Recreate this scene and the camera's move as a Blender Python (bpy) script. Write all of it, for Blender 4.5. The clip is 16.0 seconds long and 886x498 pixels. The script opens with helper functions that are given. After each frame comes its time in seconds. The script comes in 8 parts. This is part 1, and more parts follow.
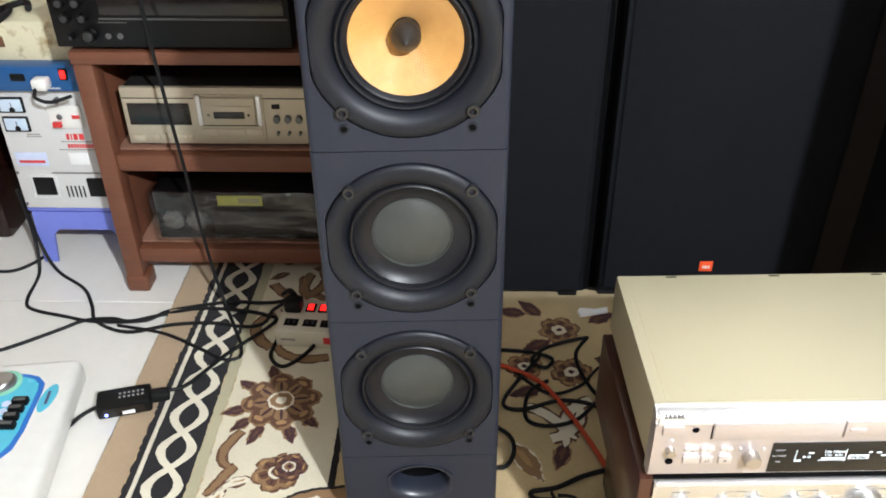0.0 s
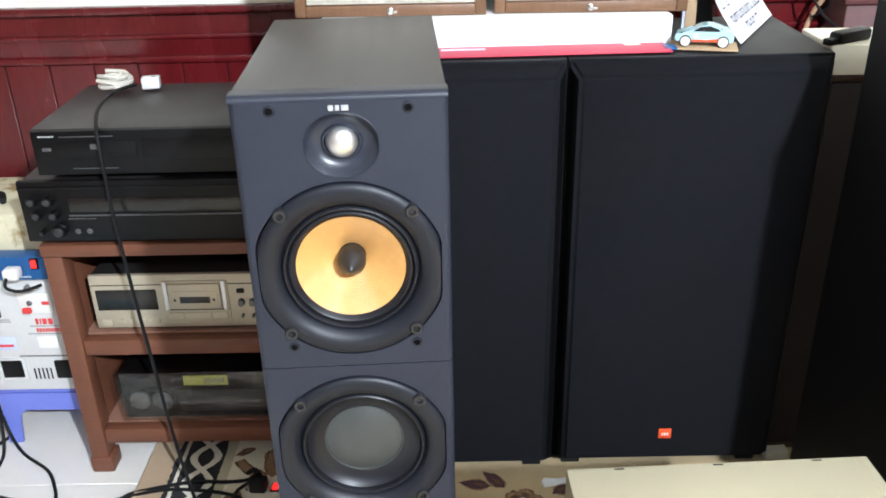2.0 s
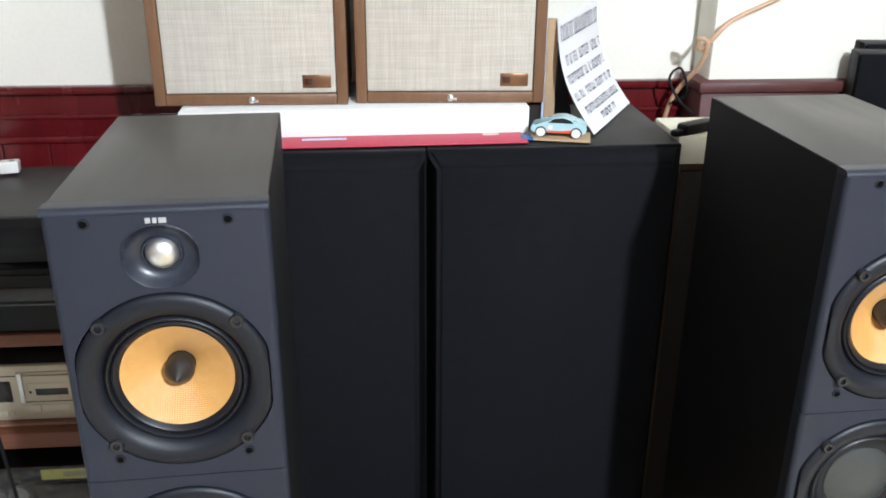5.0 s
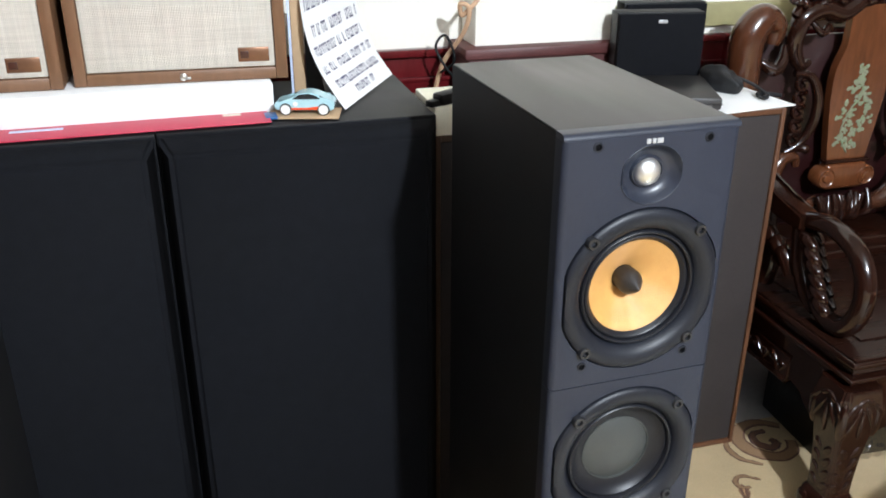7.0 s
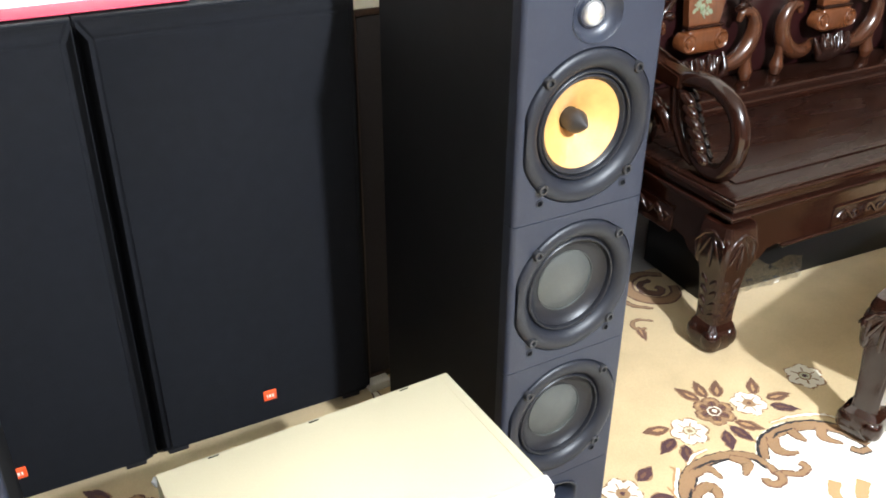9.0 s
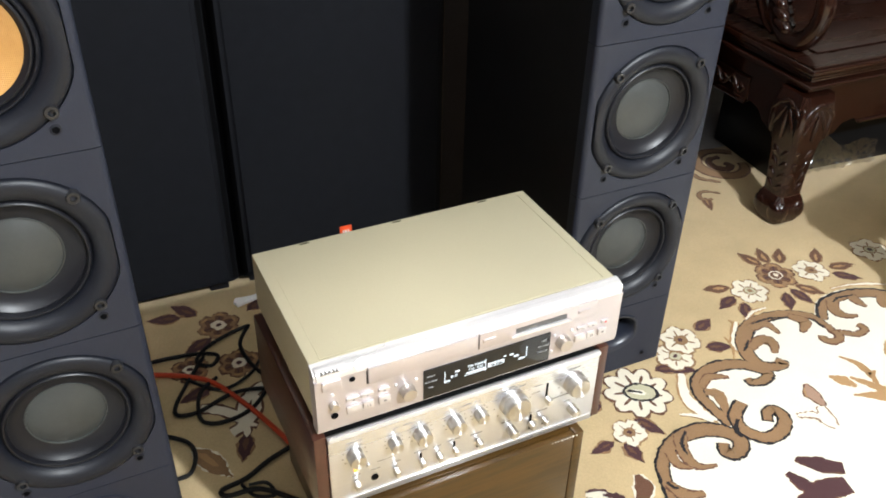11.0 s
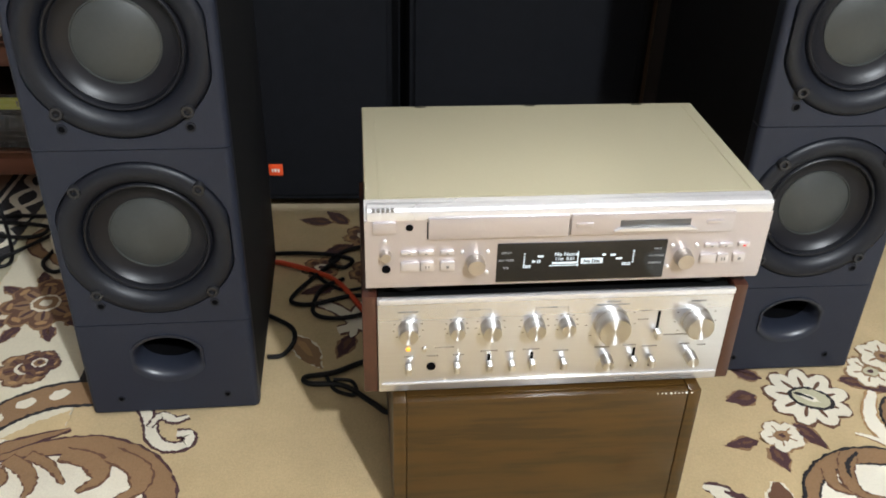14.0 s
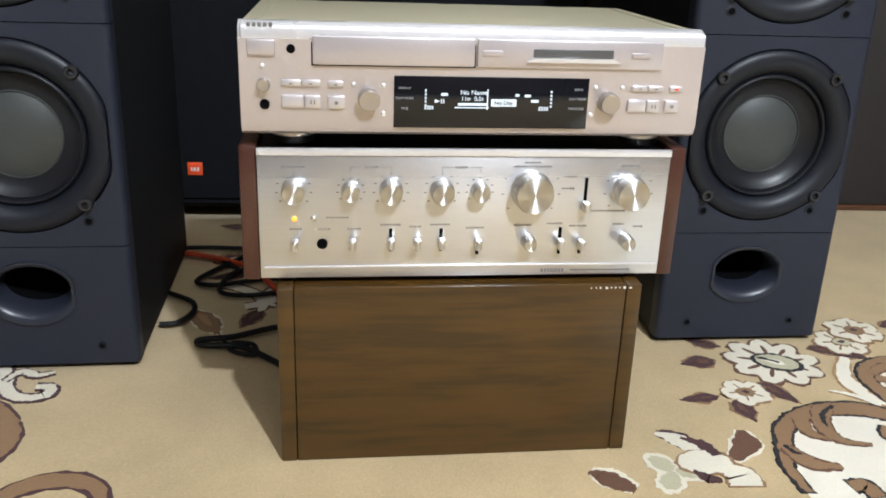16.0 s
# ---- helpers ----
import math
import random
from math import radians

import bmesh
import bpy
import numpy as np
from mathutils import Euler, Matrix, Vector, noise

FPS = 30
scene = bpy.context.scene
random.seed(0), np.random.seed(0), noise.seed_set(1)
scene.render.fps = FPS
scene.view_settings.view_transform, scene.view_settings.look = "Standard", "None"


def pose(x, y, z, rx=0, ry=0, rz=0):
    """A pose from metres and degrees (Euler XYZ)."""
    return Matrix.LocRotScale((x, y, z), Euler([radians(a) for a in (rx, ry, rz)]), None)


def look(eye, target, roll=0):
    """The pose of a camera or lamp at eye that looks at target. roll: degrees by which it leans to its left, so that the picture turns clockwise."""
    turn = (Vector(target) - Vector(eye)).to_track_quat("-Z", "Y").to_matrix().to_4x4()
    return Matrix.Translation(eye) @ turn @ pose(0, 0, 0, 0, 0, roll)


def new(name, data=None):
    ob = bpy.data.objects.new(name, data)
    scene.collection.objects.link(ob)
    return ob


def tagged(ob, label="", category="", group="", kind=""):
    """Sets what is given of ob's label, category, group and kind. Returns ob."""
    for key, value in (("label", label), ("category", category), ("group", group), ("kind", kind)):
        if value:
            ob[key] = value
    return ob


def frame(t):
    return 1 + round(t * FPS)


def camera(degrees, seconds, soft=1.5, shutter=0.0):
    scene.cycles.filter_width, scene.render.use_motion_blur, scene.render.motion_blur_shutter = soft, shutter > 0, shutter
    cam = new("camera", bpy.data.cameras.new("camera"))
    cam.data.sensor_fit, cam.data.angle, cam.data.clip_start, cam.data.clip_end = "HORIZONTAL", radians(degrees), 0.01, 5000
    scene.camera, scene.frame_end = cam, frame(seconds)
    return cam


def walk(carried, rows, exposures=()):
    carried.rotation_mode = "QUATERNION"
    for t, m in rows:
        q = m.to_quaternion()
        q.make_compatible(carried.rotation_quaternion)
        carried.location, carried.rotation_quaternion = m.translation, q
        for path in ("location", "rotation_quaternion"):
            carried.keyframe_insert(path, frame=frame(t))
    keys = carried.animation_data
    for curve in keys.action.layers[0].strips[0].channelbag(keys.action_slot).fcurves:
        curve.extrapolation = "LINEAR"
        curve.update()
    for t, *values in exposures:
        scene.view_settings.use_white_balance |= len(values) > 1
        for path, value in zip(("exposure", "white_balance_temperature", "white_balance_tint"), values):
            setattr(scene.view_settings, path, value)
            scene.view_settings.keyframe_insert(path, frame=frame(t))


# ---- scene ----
import itertools

cam = camera(53.8, 16.0, soft=1.8)
PATH = [
    (0, (0.053, 0.016, 1.151), (-0.01, 1.672, 0.031), -0.6),
    (0.5, (0.056, 0.024, 1.182), (-0.001, 1.704, 0.098), -0.8),
    (1, (0.06, 0.032, 1.216), (0.008, 1.755, 0.202), -1.0),
    (1.5, (0.078, 0.033, 1.247), (0.039, 1.8, 0.312), -1.2),
    (2, (0.097, 0.024, 1.267), (0.078, 1.823, 0.393), -1.3),
    (2.5, (0.118, 0.018, 1.276), (0.124, 1.827, 0.422), -1.3),
    (3, (0.117, 0.027, 1.288), (0.146, 1.841, 0.447), -0.3),
    (3.2, (0.104, 0.03, 1.29), (0.135, 1.847, 0.457), 0.3),
    (5.3, (0.238, 0.046, 1.324), (0.448, 1.886, 0.569), 0.4),
    (5.5, (0.262, 0.053, 1.323), (0.511, 1.89, 0.571), 0.5),
    (6, (0.315, 0.069, 1.322), (0.681, 1.888, 0.573), 1.0),
    (6.5, (0.347, 0.087, 1.313), (0.796, 1.876, 0.541), 0.9),
    (7, (0.382, 0.114, 1.296), (0.879, 1.874, 0.487), 0.2),
    (7.5, (0.336, 0.149, 1.277), (1.028, 1.825, 0.433), 0.1),
    (8, (0.227, 0.165, 1.264), (1.092, 1.733, 0.373), -0.4),
    (8.5, (0.19, 0.146, 1.249), (1.063, 1.683, 0.314), 0.0),
    (9, (0.186, 0.092, 1.241), (1.005, 1.635, 0.266), 0.4),
    (9.5, (0.175, 0.054, 1.206), (0.926, 1.597, 0.178), 0.1),
    (9.7, (0.171, 0.049, 1.196), (0.895, 1.588, 0.143), -0.0),
    (11.8, (0.062, -0.067, 1.117), (0.642, 1.47, -0.024), 3.6),
    (12, (0.061, -0.081, 1.115), (0.592, 1.47, -0.03), 4.3),
    (12.5, (0.136, -0.108, 1.092), (0.433, 1.491, -0.072), 4.8),
    (13, (0.275, -0.134, 1.07), (0.291, 1.475, -0.117), 4.9),
    (13.5, (0.289, -0.101, 1.032), (0.315, 1.508, -0.154), 2.4),
    (14, (0.295, -0.044, 0.879), (0.403, 1.655, -0.172), 1.6),
    (14.5, (0.314, -0.025, 0.684), (0.453, 1.807, -0.105), 2.0),
    (15, (0.339, -0.062, 0.601), (0.488, 1.801, -0.11), 1.4),
    (15.5, (0.36, -0.077, 0.56), (0.531, 1.793, -0.129), 1.8),
    (16, (0.381, -0.071, 0.532), (0.546, 1.801, -0.153), 2.1),
]
EXPOSURES = [(0, 1.45, 6450, 10), (1, 1.55, 6400, 10), (2, 1.72, 6050, 10), (3, 1.70, 6050, 10), (5.5, 1.15, 6150, 10), (6.5, 1.15, 6150, 10), (7.5, 1.58, 6150, 10), (8.5, 2.16, 6200, 10), (9.5, 1.97, 6330, 10), (12, 0.92, 6550, 10), (12.5, 0.84, 6530, 10), (13.5, 0.83, 6500, 10), (14.5, 0.8, 6400, 10), (16, 0.83, 6180, 10)]
walk(cam, [(t, look(eye, target, roll)) for t, eye, target, roll in PATH], EXPOSURES)

# ---- light ----
world = bpy.data.worlds.new("room_air")
scene.world = world
world.use_nodes = True
world.node_tree.nodes["Background"].inputs[0].default_value = (0.75, 0.83, 1.0, 1)
world.node_tree.nodes["Background"].inputs[1].default_value = 0.012


def area_lamp(name, at, size, power, colour, turn=(0, 0, 0)):
    data = bpy.data.lights.new(name, "AREA")
    data.shape, data.size, data.size_y = "RECTANGLE", size[0], size[1]
    data.energy, data.color = power, colour
    ob = new(name, data)
    ob.matrix_world = pose(*at, *turn)
    return tagged(ob, "weak added fill light under the ceiling", "lamp", kind="structure")


def bulb(name, at, radius, power, colour):
    data = bpy.data.lights.new(name, "POINT")
    data.energy, data.color, data.shadow_soft_size = power, colour, radius
    ob = new(name, data)
    ob.location = at
    return tagged(ob, "white lamp bulb hanging below the ceiling", "lamp", kind="structure")


bulb("ceiling_bulb", (1.2, -1.37, 2.42), 0.05, 215, (0.925, 0.985, 1.04))
# weak fill added to lift the shadows, with no known lamp behind it
area_lamp("fill_light", (-0.6, -1.6, 2.6), (1.2, 0.12), 5, (0.84, 0.95, 1.06))


# ---- materials ----
def material(name, colour, rough=0.5, metal=0.0, vary=0.12, grain=60.0, blotch=5.0, bump=0.05, coat=0.0, stretch=(1, 1, 1), spec=0.5, second=None, mix_at=(0.4, 0.6), random=0.0, transmission=0.0, sheen=0.0, bump_scale=None):
    m = bpy.data.materials.new(name)
    m.use_nodes = True
    nt = m.node_tree
    b = nt.nodes["Principled BSDF"]
    link = nt.links.new

    def node(kind, **values):
        n = nt.nodes.new(kind)
        for key, value in values.items():
            n.inputs[key].default_value = value
        return n

    b.inputs["Metallic"].default_value = metal
    b.inputs["Coat Weight"].default_value = coat
    b.inputs["Coat Roughness"].default_value = 0.12
    b.inputs["Specular IOR Level"].default_value = spec
    b.inputs["Transmission Weight"].default_value = transmission
    b.inputs["Sheen Weight"].default_value = sheen
    coords = nt.nodes.new("ShaderNodeTexCoord")
    mapping = node("ShaderNodeMapping", Scale=stretch)
    link(coords.outputs["Object"], mapping.inputs["Vector"])
    fine = node("ShaderNodeTexNoise", Scale=grain, Detail=6.0, Roughness=0.6)
    large = node("ShaderNodeTexNoise", Scale=blotch, Detail=3.0)
    link(mapping.outputs[0], fine.inputs["Vector"])
    link(mapping.outputs[0], large.inputs["Vector"])
    add = nt.nodes.new("ShaderNodeMath")
    add.operation = "ADD"
    link(fine.outputs["Fac"], add.inputs[0])
    link(large.outputs["Fac"], add.inputs[1])
    ramp = node("ShaderNodeMapRange")
    ramp.inputs["From Min"].default_value, ramp.inputs["From Max"].default_value = 0.6, 1.4
    ramp.inputs["To Min"].default_value, ramp.inputs["To Max"].default_value = 1 - vary, 1 + vary
    link(add.outputs[0], ramp.inputs["Value"])
    scale = nt.nodes.new("ShaderNodeVectorMath")
    scale.operation = "SCALE"
    if second:
        mixer = nt.nodes.new("ShaderNodeMix")
        mixer.data_type = "RGBA"
        mixer.inputs["A"].default_value, mixer.inputs["B"].default_value = (*colour, 1), (*second, 1)
        half = node("ShaderNodeMapRange")
        half.inputs["From Min"].default_value, half.inputs["From Max"].default_value = 2 * mix_at[0], 2 * mix_at[1]
        link(add.outputs[0], half.inputs["Value"])
        link(half.outputs[0], mixer.inputs["Factor"])
        link(mixer.outputs["Result"], scale.inputs[0])
    else:
        scale.inputs[0].default_value = colour
    link(ramp.outputs[0], scale.inputs["Scale"])
    out = scale.outputs[0]
    if random:
        info = nt.nodes.new("ShaderNodeObjectInfo")
        spread = node("ShaderNodeMapRange")
        spread.inputs["To Min"].default_value, spread.inputs["To Max"].default_value = 1 - random, 1 + random
        link(info.outputs["Random"], spread.inputs["Value"])
        again = nt.nodes.new("ShaderNodeVectorMath")
        again.operation = "SCALE"
        link(out, again.inputs[0])
        link(spread.outputs[0], again.inputs["Scale"])
        out = again.outputs[0]
    link(out, b.inputs["Base Color"])
    rr = node("ShaderNodeMapRange")
    rr.inputs["From Min"].default_value, rr.inputs["From Max"].default_value = 0.3, 0.7
    rr.inputs["To Min"].default_value, rr.inputs["To Max"].default_value = max(0.02, rough * 0.85), min(1, rough * 1.15)
    link(large.outputs["Fac"], rr.inputs["Value"])
    link(rr.outputs[0], b.inputs["Roughness"])
    if bump:
        bn = node("ShaderNodeBump", Strength=bump, Distance=0.002)
        if bump_scale:
            own = node("ShaderNodeTexNoise", Scale=bump_scale, Detail=4.0)
            link(mapping.outputs[0], own.inputs["Vector"])
            link(own.outputs["Fac"], bn.inputs["Height"])
        else:
            link(fine.outputs["Fac"], bn.inputs["Height"])
        link(bn.outputs[0], b.inputs["Normal"])
    return m


def glowing(name, colour, strength):
    m = material(name, colour, 0.4)
    b = m.node_tree.nodes["Principled BSDF"]
    b.inputs["Emission Color"].default_value = (*colour, 1)
    b.inputs["Emission Strength"].default_value = strength
    return m


def woven(name, colour, rough, thread, depth, vary=0.1, second=None, metal=0.0, spec=0.5, axis="Z"):
    """A cloth of two crossing threads, with uneven thread colour."""
    m = material(name, colour, rough, metal, vary, 40, 4, 0, spec=spec, second=second)
    nt = m.node_tree
    b = nt.nodes["Principled BSDF"]
    coords = nt.nodes.new("ShaderNodeTexCoord")
    total = nt.nodes.new("ShaderNodeMath")
    total.operation = "MULTIPLY"
    for n, way in enumerate(("X", axis)):
        w = nt.nodes.new("ShaderNodeTexWave")
        w.bands_direction = way
        w.inputs["Scale"].default_value = thread
        w.inputs["Distortion"].default_value = 0.6
        nt.links.new(coords.outputs["Object"], w.inputs["Vector"])
        nt.links.new(w.outputs["Fac"], total.inputs[n])
    bn = nt.nodes.new("ShaderNodeBump")
    bn.inputs["Strength"].default_value, bn.inputs["Distance"].default_value = depth, 0.002
    nt.links.new(total.outputs[0], bn.inputs["Height"])
    nt.links.new(bn.outputs[0], b.inputs["Normal"])
    return m


BAFFLE = material("charcoal_grained_plastic", (0.0178, 0.0212, 0.0335), 0.52, vary=0.12, grain=500, blotch=6, bump=0.1, stretch=(1, 1, 0.12), spec=0.34)
# veneer black deepened so the towers' shaded sides stay dark
ASH_SHADED = material("shaded_black_ash_veneer", (0.0066, 0.0066, 0.0074), 0.6, vary=0.25, grain=90, blotch=4, bump=0.08, stretch=(4, 0.35, 0.35), spec=0.2)
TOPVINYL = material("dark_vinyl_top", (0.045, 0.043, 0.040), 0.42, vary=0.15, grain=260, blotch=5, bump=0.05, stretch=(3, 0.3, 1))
TWEETER = material("satin_charcoal_plate", (0.0185, 0.022, 0.0335), 0.34, vary=0.1, grain=300, bump=0.04, spec=0.5)
RUBBER = material("black_rubber", (0.0085, 0.009, 0.012), 0.38, vary=0.1, grain=90, bump=0.02, spec=0.34)
FRAME = material("satin_black_cast_frame", (0.0085, 0.0100, 0.0150), 0.44, vary=0.1, grain=300, bump=0.04, spec=0.34)
KEVLAR = woven("yellow_woven_kevlar", (0.56, 0.285, 0.078), 0.40, 170, 0.35, 0.05, second=(0.61, 0.33, 0.10), spec=0.9)
weave = KEVLAR.node_tree.nodes["Principled BSDF"]
weave.inputs["Anisotropic"].default_value, weave.inputs["Anisotropic Rotation"].default_value = 0.85, 0.25
weave_way = KEVLAR.node_tree.nodes.new("ShaderNodeTangent")
weave_way.direction_type, weave_way.axis = "RADIAL", "Y"
KEVLAR.node_tree.links.new(weave_way.outputs[0], weave.inputs["Tangent"])
GREYCONE = material("coated_grey_paper_cone", (0.043, 0.047, 0.045), 0.42, vary=0.12, grain=160, blotch=18, bump=0.06)
PLUG = material("dark_grey_phase_plug", (0.019, 0.017, 0.016), 0.45, vary=0.08)
ALU = material("silver_aluminium_dome", (0.84, 0.84, 0.83), 0.42, 1.0, vary=0.04, bump=0.01)
BOLT = material("black_steel_bolt", (0.050, 0.050, 0.054), 0.36, 0.7, vary=0.1)
# near-black for holes, and for the shade painted on the grille side bevels
HOLE_SHADE = material("hole_and_shade_black", (0.003, 0.003, 0.0035), 0.9, vary=0.05, bump=0, spec=0.05)
SILVERINK = material("silver_print", (0.50, 0.51, 0.52), 0.35, 0.4, vary=0.05, bump=0)
GRILLE = woven("dark_blue_black_grille_cloth", (0.0068, 0.0073, 0.0093), 0.9, 500, 0.35, 0.25, spec=0.12)
CABBLACK = material("black_textured_cabinet", (0.010, 0.010, 0.011), 0.5, vary=0.2, grain=120, bump=0.08, spec=0.25)
ORANGE = material("orange_red_badge", (0.80, 0.085, 0.02), 0.4, vary=0.04, bump=0)
WHITE = material("white_plastic", (0.78, 0.77, 0.73), 0.35, vary=0.05, bump=0.02)
CHAMPAGNE = material("champagne_painted_metal", (0.59, 0.54, 0.545), 0.36, 0.55, vary=0.04, grain=400, bump=0.03)
CHAMPTOP = material("khaki_gold_painted_steel", (0.52, 0.472, 0.325), 0.42, 0.25, vary=0.05, grain=500, blotch=3, bump=0.04)
BUTTON = material("pinkish_satin_button", (0.66, 0.615, 0.61), 0.34, 0.5, vary=0.04, bump=0.02)
CHAMPTRIM = material("pale_satin_metal", (0.80, 0.785, 0.79), 0.30, 0.5, vary=0.04, bump=0.02)
BRUSHED = material("brushed_aluminium", (0.735, 0.74, 0.765), 0.30, 0.9, vary=0.06, grain=220, blotch=3, bump=0.06, stretch=(0.06, 1, 4))
bsdf = BRUSHED.node_tree.nodes["Principled BSDF"]
bsdf.inputs["Anisotropic"].default_value, bsdf.inputs["Anisotropic Rotation"].default_value = 0.75, 0.25
grain_way = BRUSHED.node_tree.nodes.new("ShaderNodeTangent")
grain_way.direction_type, grain_way.axis = "RADIAL", "Z"
BRUSHED.node_tree.links.new(grain_way.outputs[0], bsdf.inputs["Tangent"])
KNOBMETAL = material("turned_aluminium", (0.74, 0.725, 0.70), 0.46, 1.0, vary=0.06, grain=400, bump=0.05)
turned = KNOBMETAL.node_tree.nodes["Principled BSDF"]
turned.inputs["Anisotropic"].default_value, turned.inputs["Anisotropic Rotation"].default_value = 0.95, 0.25
turning = KNOBMETAL.node_tree.nodes.new("ShaderNodeTangent")
turning.direction_type, turning.axis = "RADIAL", "Y"
KNOBMETAL.node_tree.links.new(turning.outputs[0], turned.inputs["Tangent"])
INKLIGHT = material("pale_grey_print", (0.38, 0.38, 0.38), 0.5, vary=0.05, bump=0)
INK = material("grey_print", (0.20, 0.19, 0.18), 0.5, vary=0.1, bump=0)
BLACKGLASS = material("black_display_glass", (0.006, 0.007, 0.010), 0.08, vary=0.05, bump=0)
DISPLAY = glowing("white_display_segments", (0.66, 0.74, 0.80), 0.22)
AMBER = glowing("amber_indicator", (1.0, 0.42, 0.04), 0.6)
REDGLOW = glowing("red_lit_switch", (1.0, 0.012, 0.010), 0.9)
BLUEGLOW = glowing("blue_indicator", (0.12, 0.2, 1.0), 5.0)
WALNUT = material("oiled_walnut", (0.132, 0.063, 0.0105), 0.34, vary=0.6, grain=15, blotch=4, bump=0.04, stretch=(0.55, 3, 6.5), second=(0.034, 0.0175, 0.0040), mix_at=(0.33, 0.56), coat=0.15)
CHEEK = material("red_brown_wood_cheek", (0.062, 0.021, 0.013), 0.32, vary=0.25, grain=40, bump=0.05, stretch=(5, 0.6, 5), coat=0.2)
RACK = material("red_brown_painted_wood", (0.150, 0.054, 0.028), 0.55, vary=0.2, grain=40, blotch=7, bump=0.08, stretch=(0.5, 3, 5))
DUST = material("dusty_red_brown_shelf", (0.26, 0.13, 0.085), 0.75, vary=0.2, grain=70, blotch=8, bump=0.1)
HIFIBLACK = material("black_hifi_metal", (0.0046, 0.0046, 0.0050), 0.42, vary=0.2, grain=200, bump=0.04, spec=0.22)
HIFITOP = material("dusty_black_metal_lid", (0.020, 0.018, 0.0175), 0.45, vary=0.25, grain=50, blotch=6, bump=0.05)
DECK = material("champagne_deck_metal", (0.50, 0.44, 0.33), 0.4, 0.35, vary=0.08, grain=300, bump=0.03)
DECKDARK = material("smoked_window", (0.012, 0.010, 0.009), 0.25, vary=0.1, bump=0)
KNOBDULL = material("dull_black_knob_cap", (0.040, 0.040, 0.042), 0.4, 0.3, vary=0.15)
AMPGREY = material("grey_knob_metal", (0.13, 0.13, 0.13), 0.38, 0.5, vary=0.1)
BURGUNDY = material("glossy_burgundy_panel", (0.105, 0.0075, 0.0095), 0.26, vary=0.22, grain=30, blotch=4, bump=0.03, stretch=(3, 1, 0.6), coat=0.3, random=0.08)
MAROON = material("dusty_maroon_paint", (0.085, 0.026, 0.024), 0.5, vary=0.25, grain=40, blotch=6, bump=0.04)
WALLPAINT = material("cream_white_wall_paint", (0.84, 0.81, 0.72), 0.7, vary=0.05, grain=120, blotch=2.5, bump=0.06)
TILE = material("glossy_white_floor_tile", (0.74, 0.72, 0.67), 0.18, vary=0.04, grain=25, blotch=2, bump=0.01, random=0.02)
GROUT = material("grey_grout", (0.45, 0.43, 0.40), 0.8, vary=0.15)
# ceiling stays out of view; its grey only holds down bounced light
CEILING = material("bounce_cutting_ceiling_grey", (0.42, 0.41, 0.39), 0.8, vary=0.05)
KNOBGOLD = material("champagne_knob_metal", (0.52, 0.47, 0.42), 0.34, 0.75, vary=0.06, grain=400, bump=0.03)
OAKFRAME = material("brown_oiled_wood_frame", (0.165, 0.082, 0.040), 0.45, vary=0.2, grain=40, bump=0.05, stretch=(3, 3, 0.5))
LINEN = woven("natural_linen_grille", (0.64, 0.60, 0.52), 0.9, 120, 0.5, 0.14, second=(0.52, 0.48, 0.41), spec=0.2)


def slubs(m, amount):
    """Uneven threads: long thin streaks along and across the cloth."""
    nt = m.node_tree
    b = nt.nodes["Principled BSDF"]
    source = b.inputs["Base Color"].links[0].from_socket
    coords = nt.nodes.new("ShaderNodeTexCoord")
    for stretch in ((7.0, 1.0, 190.0), (190.0, 1.0, 7.0)):
        mapping = nt.nodes.new("ShaderNodeMapping")
        mapping.inputs["Scale"].default_value = stretch
        grain = nt.nodes.new("ShaderNodeTexNoise")
        grain.inputs["Scale"].default_value, grain.inputs["Detail"].default_value = 1.0, 3.0
        ramp = nt.nodes.new("ShaderNodeMapRange")
        ramp.inputs["From Min"].default_value, ramp.inputs["From Max"].default_value = 0.3, 0.7
        ramp.inputs["To Min"].default_value, ramp.inputs["To Max"].default_value = 1 - amount, 1 + amount
        scale = nt.nodes.new("ShaderNodeVectorMath")
        scale.operation = "SCALE"
        nt.links.new(coords.outputs["Object"], mapping.inputs["Vector"])
        nt.links.new(mapping.outputs[0], grain.inputs["Vector"])
        nt.links.new(grain.outputs["Fac"], ramp.inputs["Value"])
        nt.links.new(source, scale.inputs[0])
        nt.links.new(ramp.outputs[0], scale.inputs["Scale"])
        source = scale.outputs[0]
    nt.links.new(source, b.inputs["Base Color"])


slubs(LINEN, 0.075)
BRASS = material("brown_brass_plate", (0.22, 0.11, 0.06), 0.35, 0.6, vary=0.15)
FOAM = material("white_foam_block", (0.80, 0.80, 0.79), 0.8, vary=0.04, grain=300, bump=0.15)
PINK = material("crimson_paper_folder", (0.50, 0.040, 0.080), 0.5, vary=0.08, grain=60, bump=0.03)
CARD = material("brown_cardboard", (0.45, 0.31, 0.18), 0.8, vary=0.1)
PAPER = material("white_paper", (0.82, 0.82, 0.82), 0.7, vary=0.03, bump=0.02)
PRINTINK = material("dark_blue_print", (0.055, 0.055, 0.13), 0.6, vary=0.1, bump=0)
CABLE = material("black_cable_sheath", (0.0075, 0.0075, 0.008), 0.55, vary=0.15, grain=40, bump=0.02, spec=0.25)
REDCABLE = material("orange_red_cable", (0.50, 0.06, 0.02), 0.45, vary=0.12, bump=0.02)
WHITECABLE = material("off_white_cable", (0.62, 0.58, 0.50), 0.45, vary=0.1)
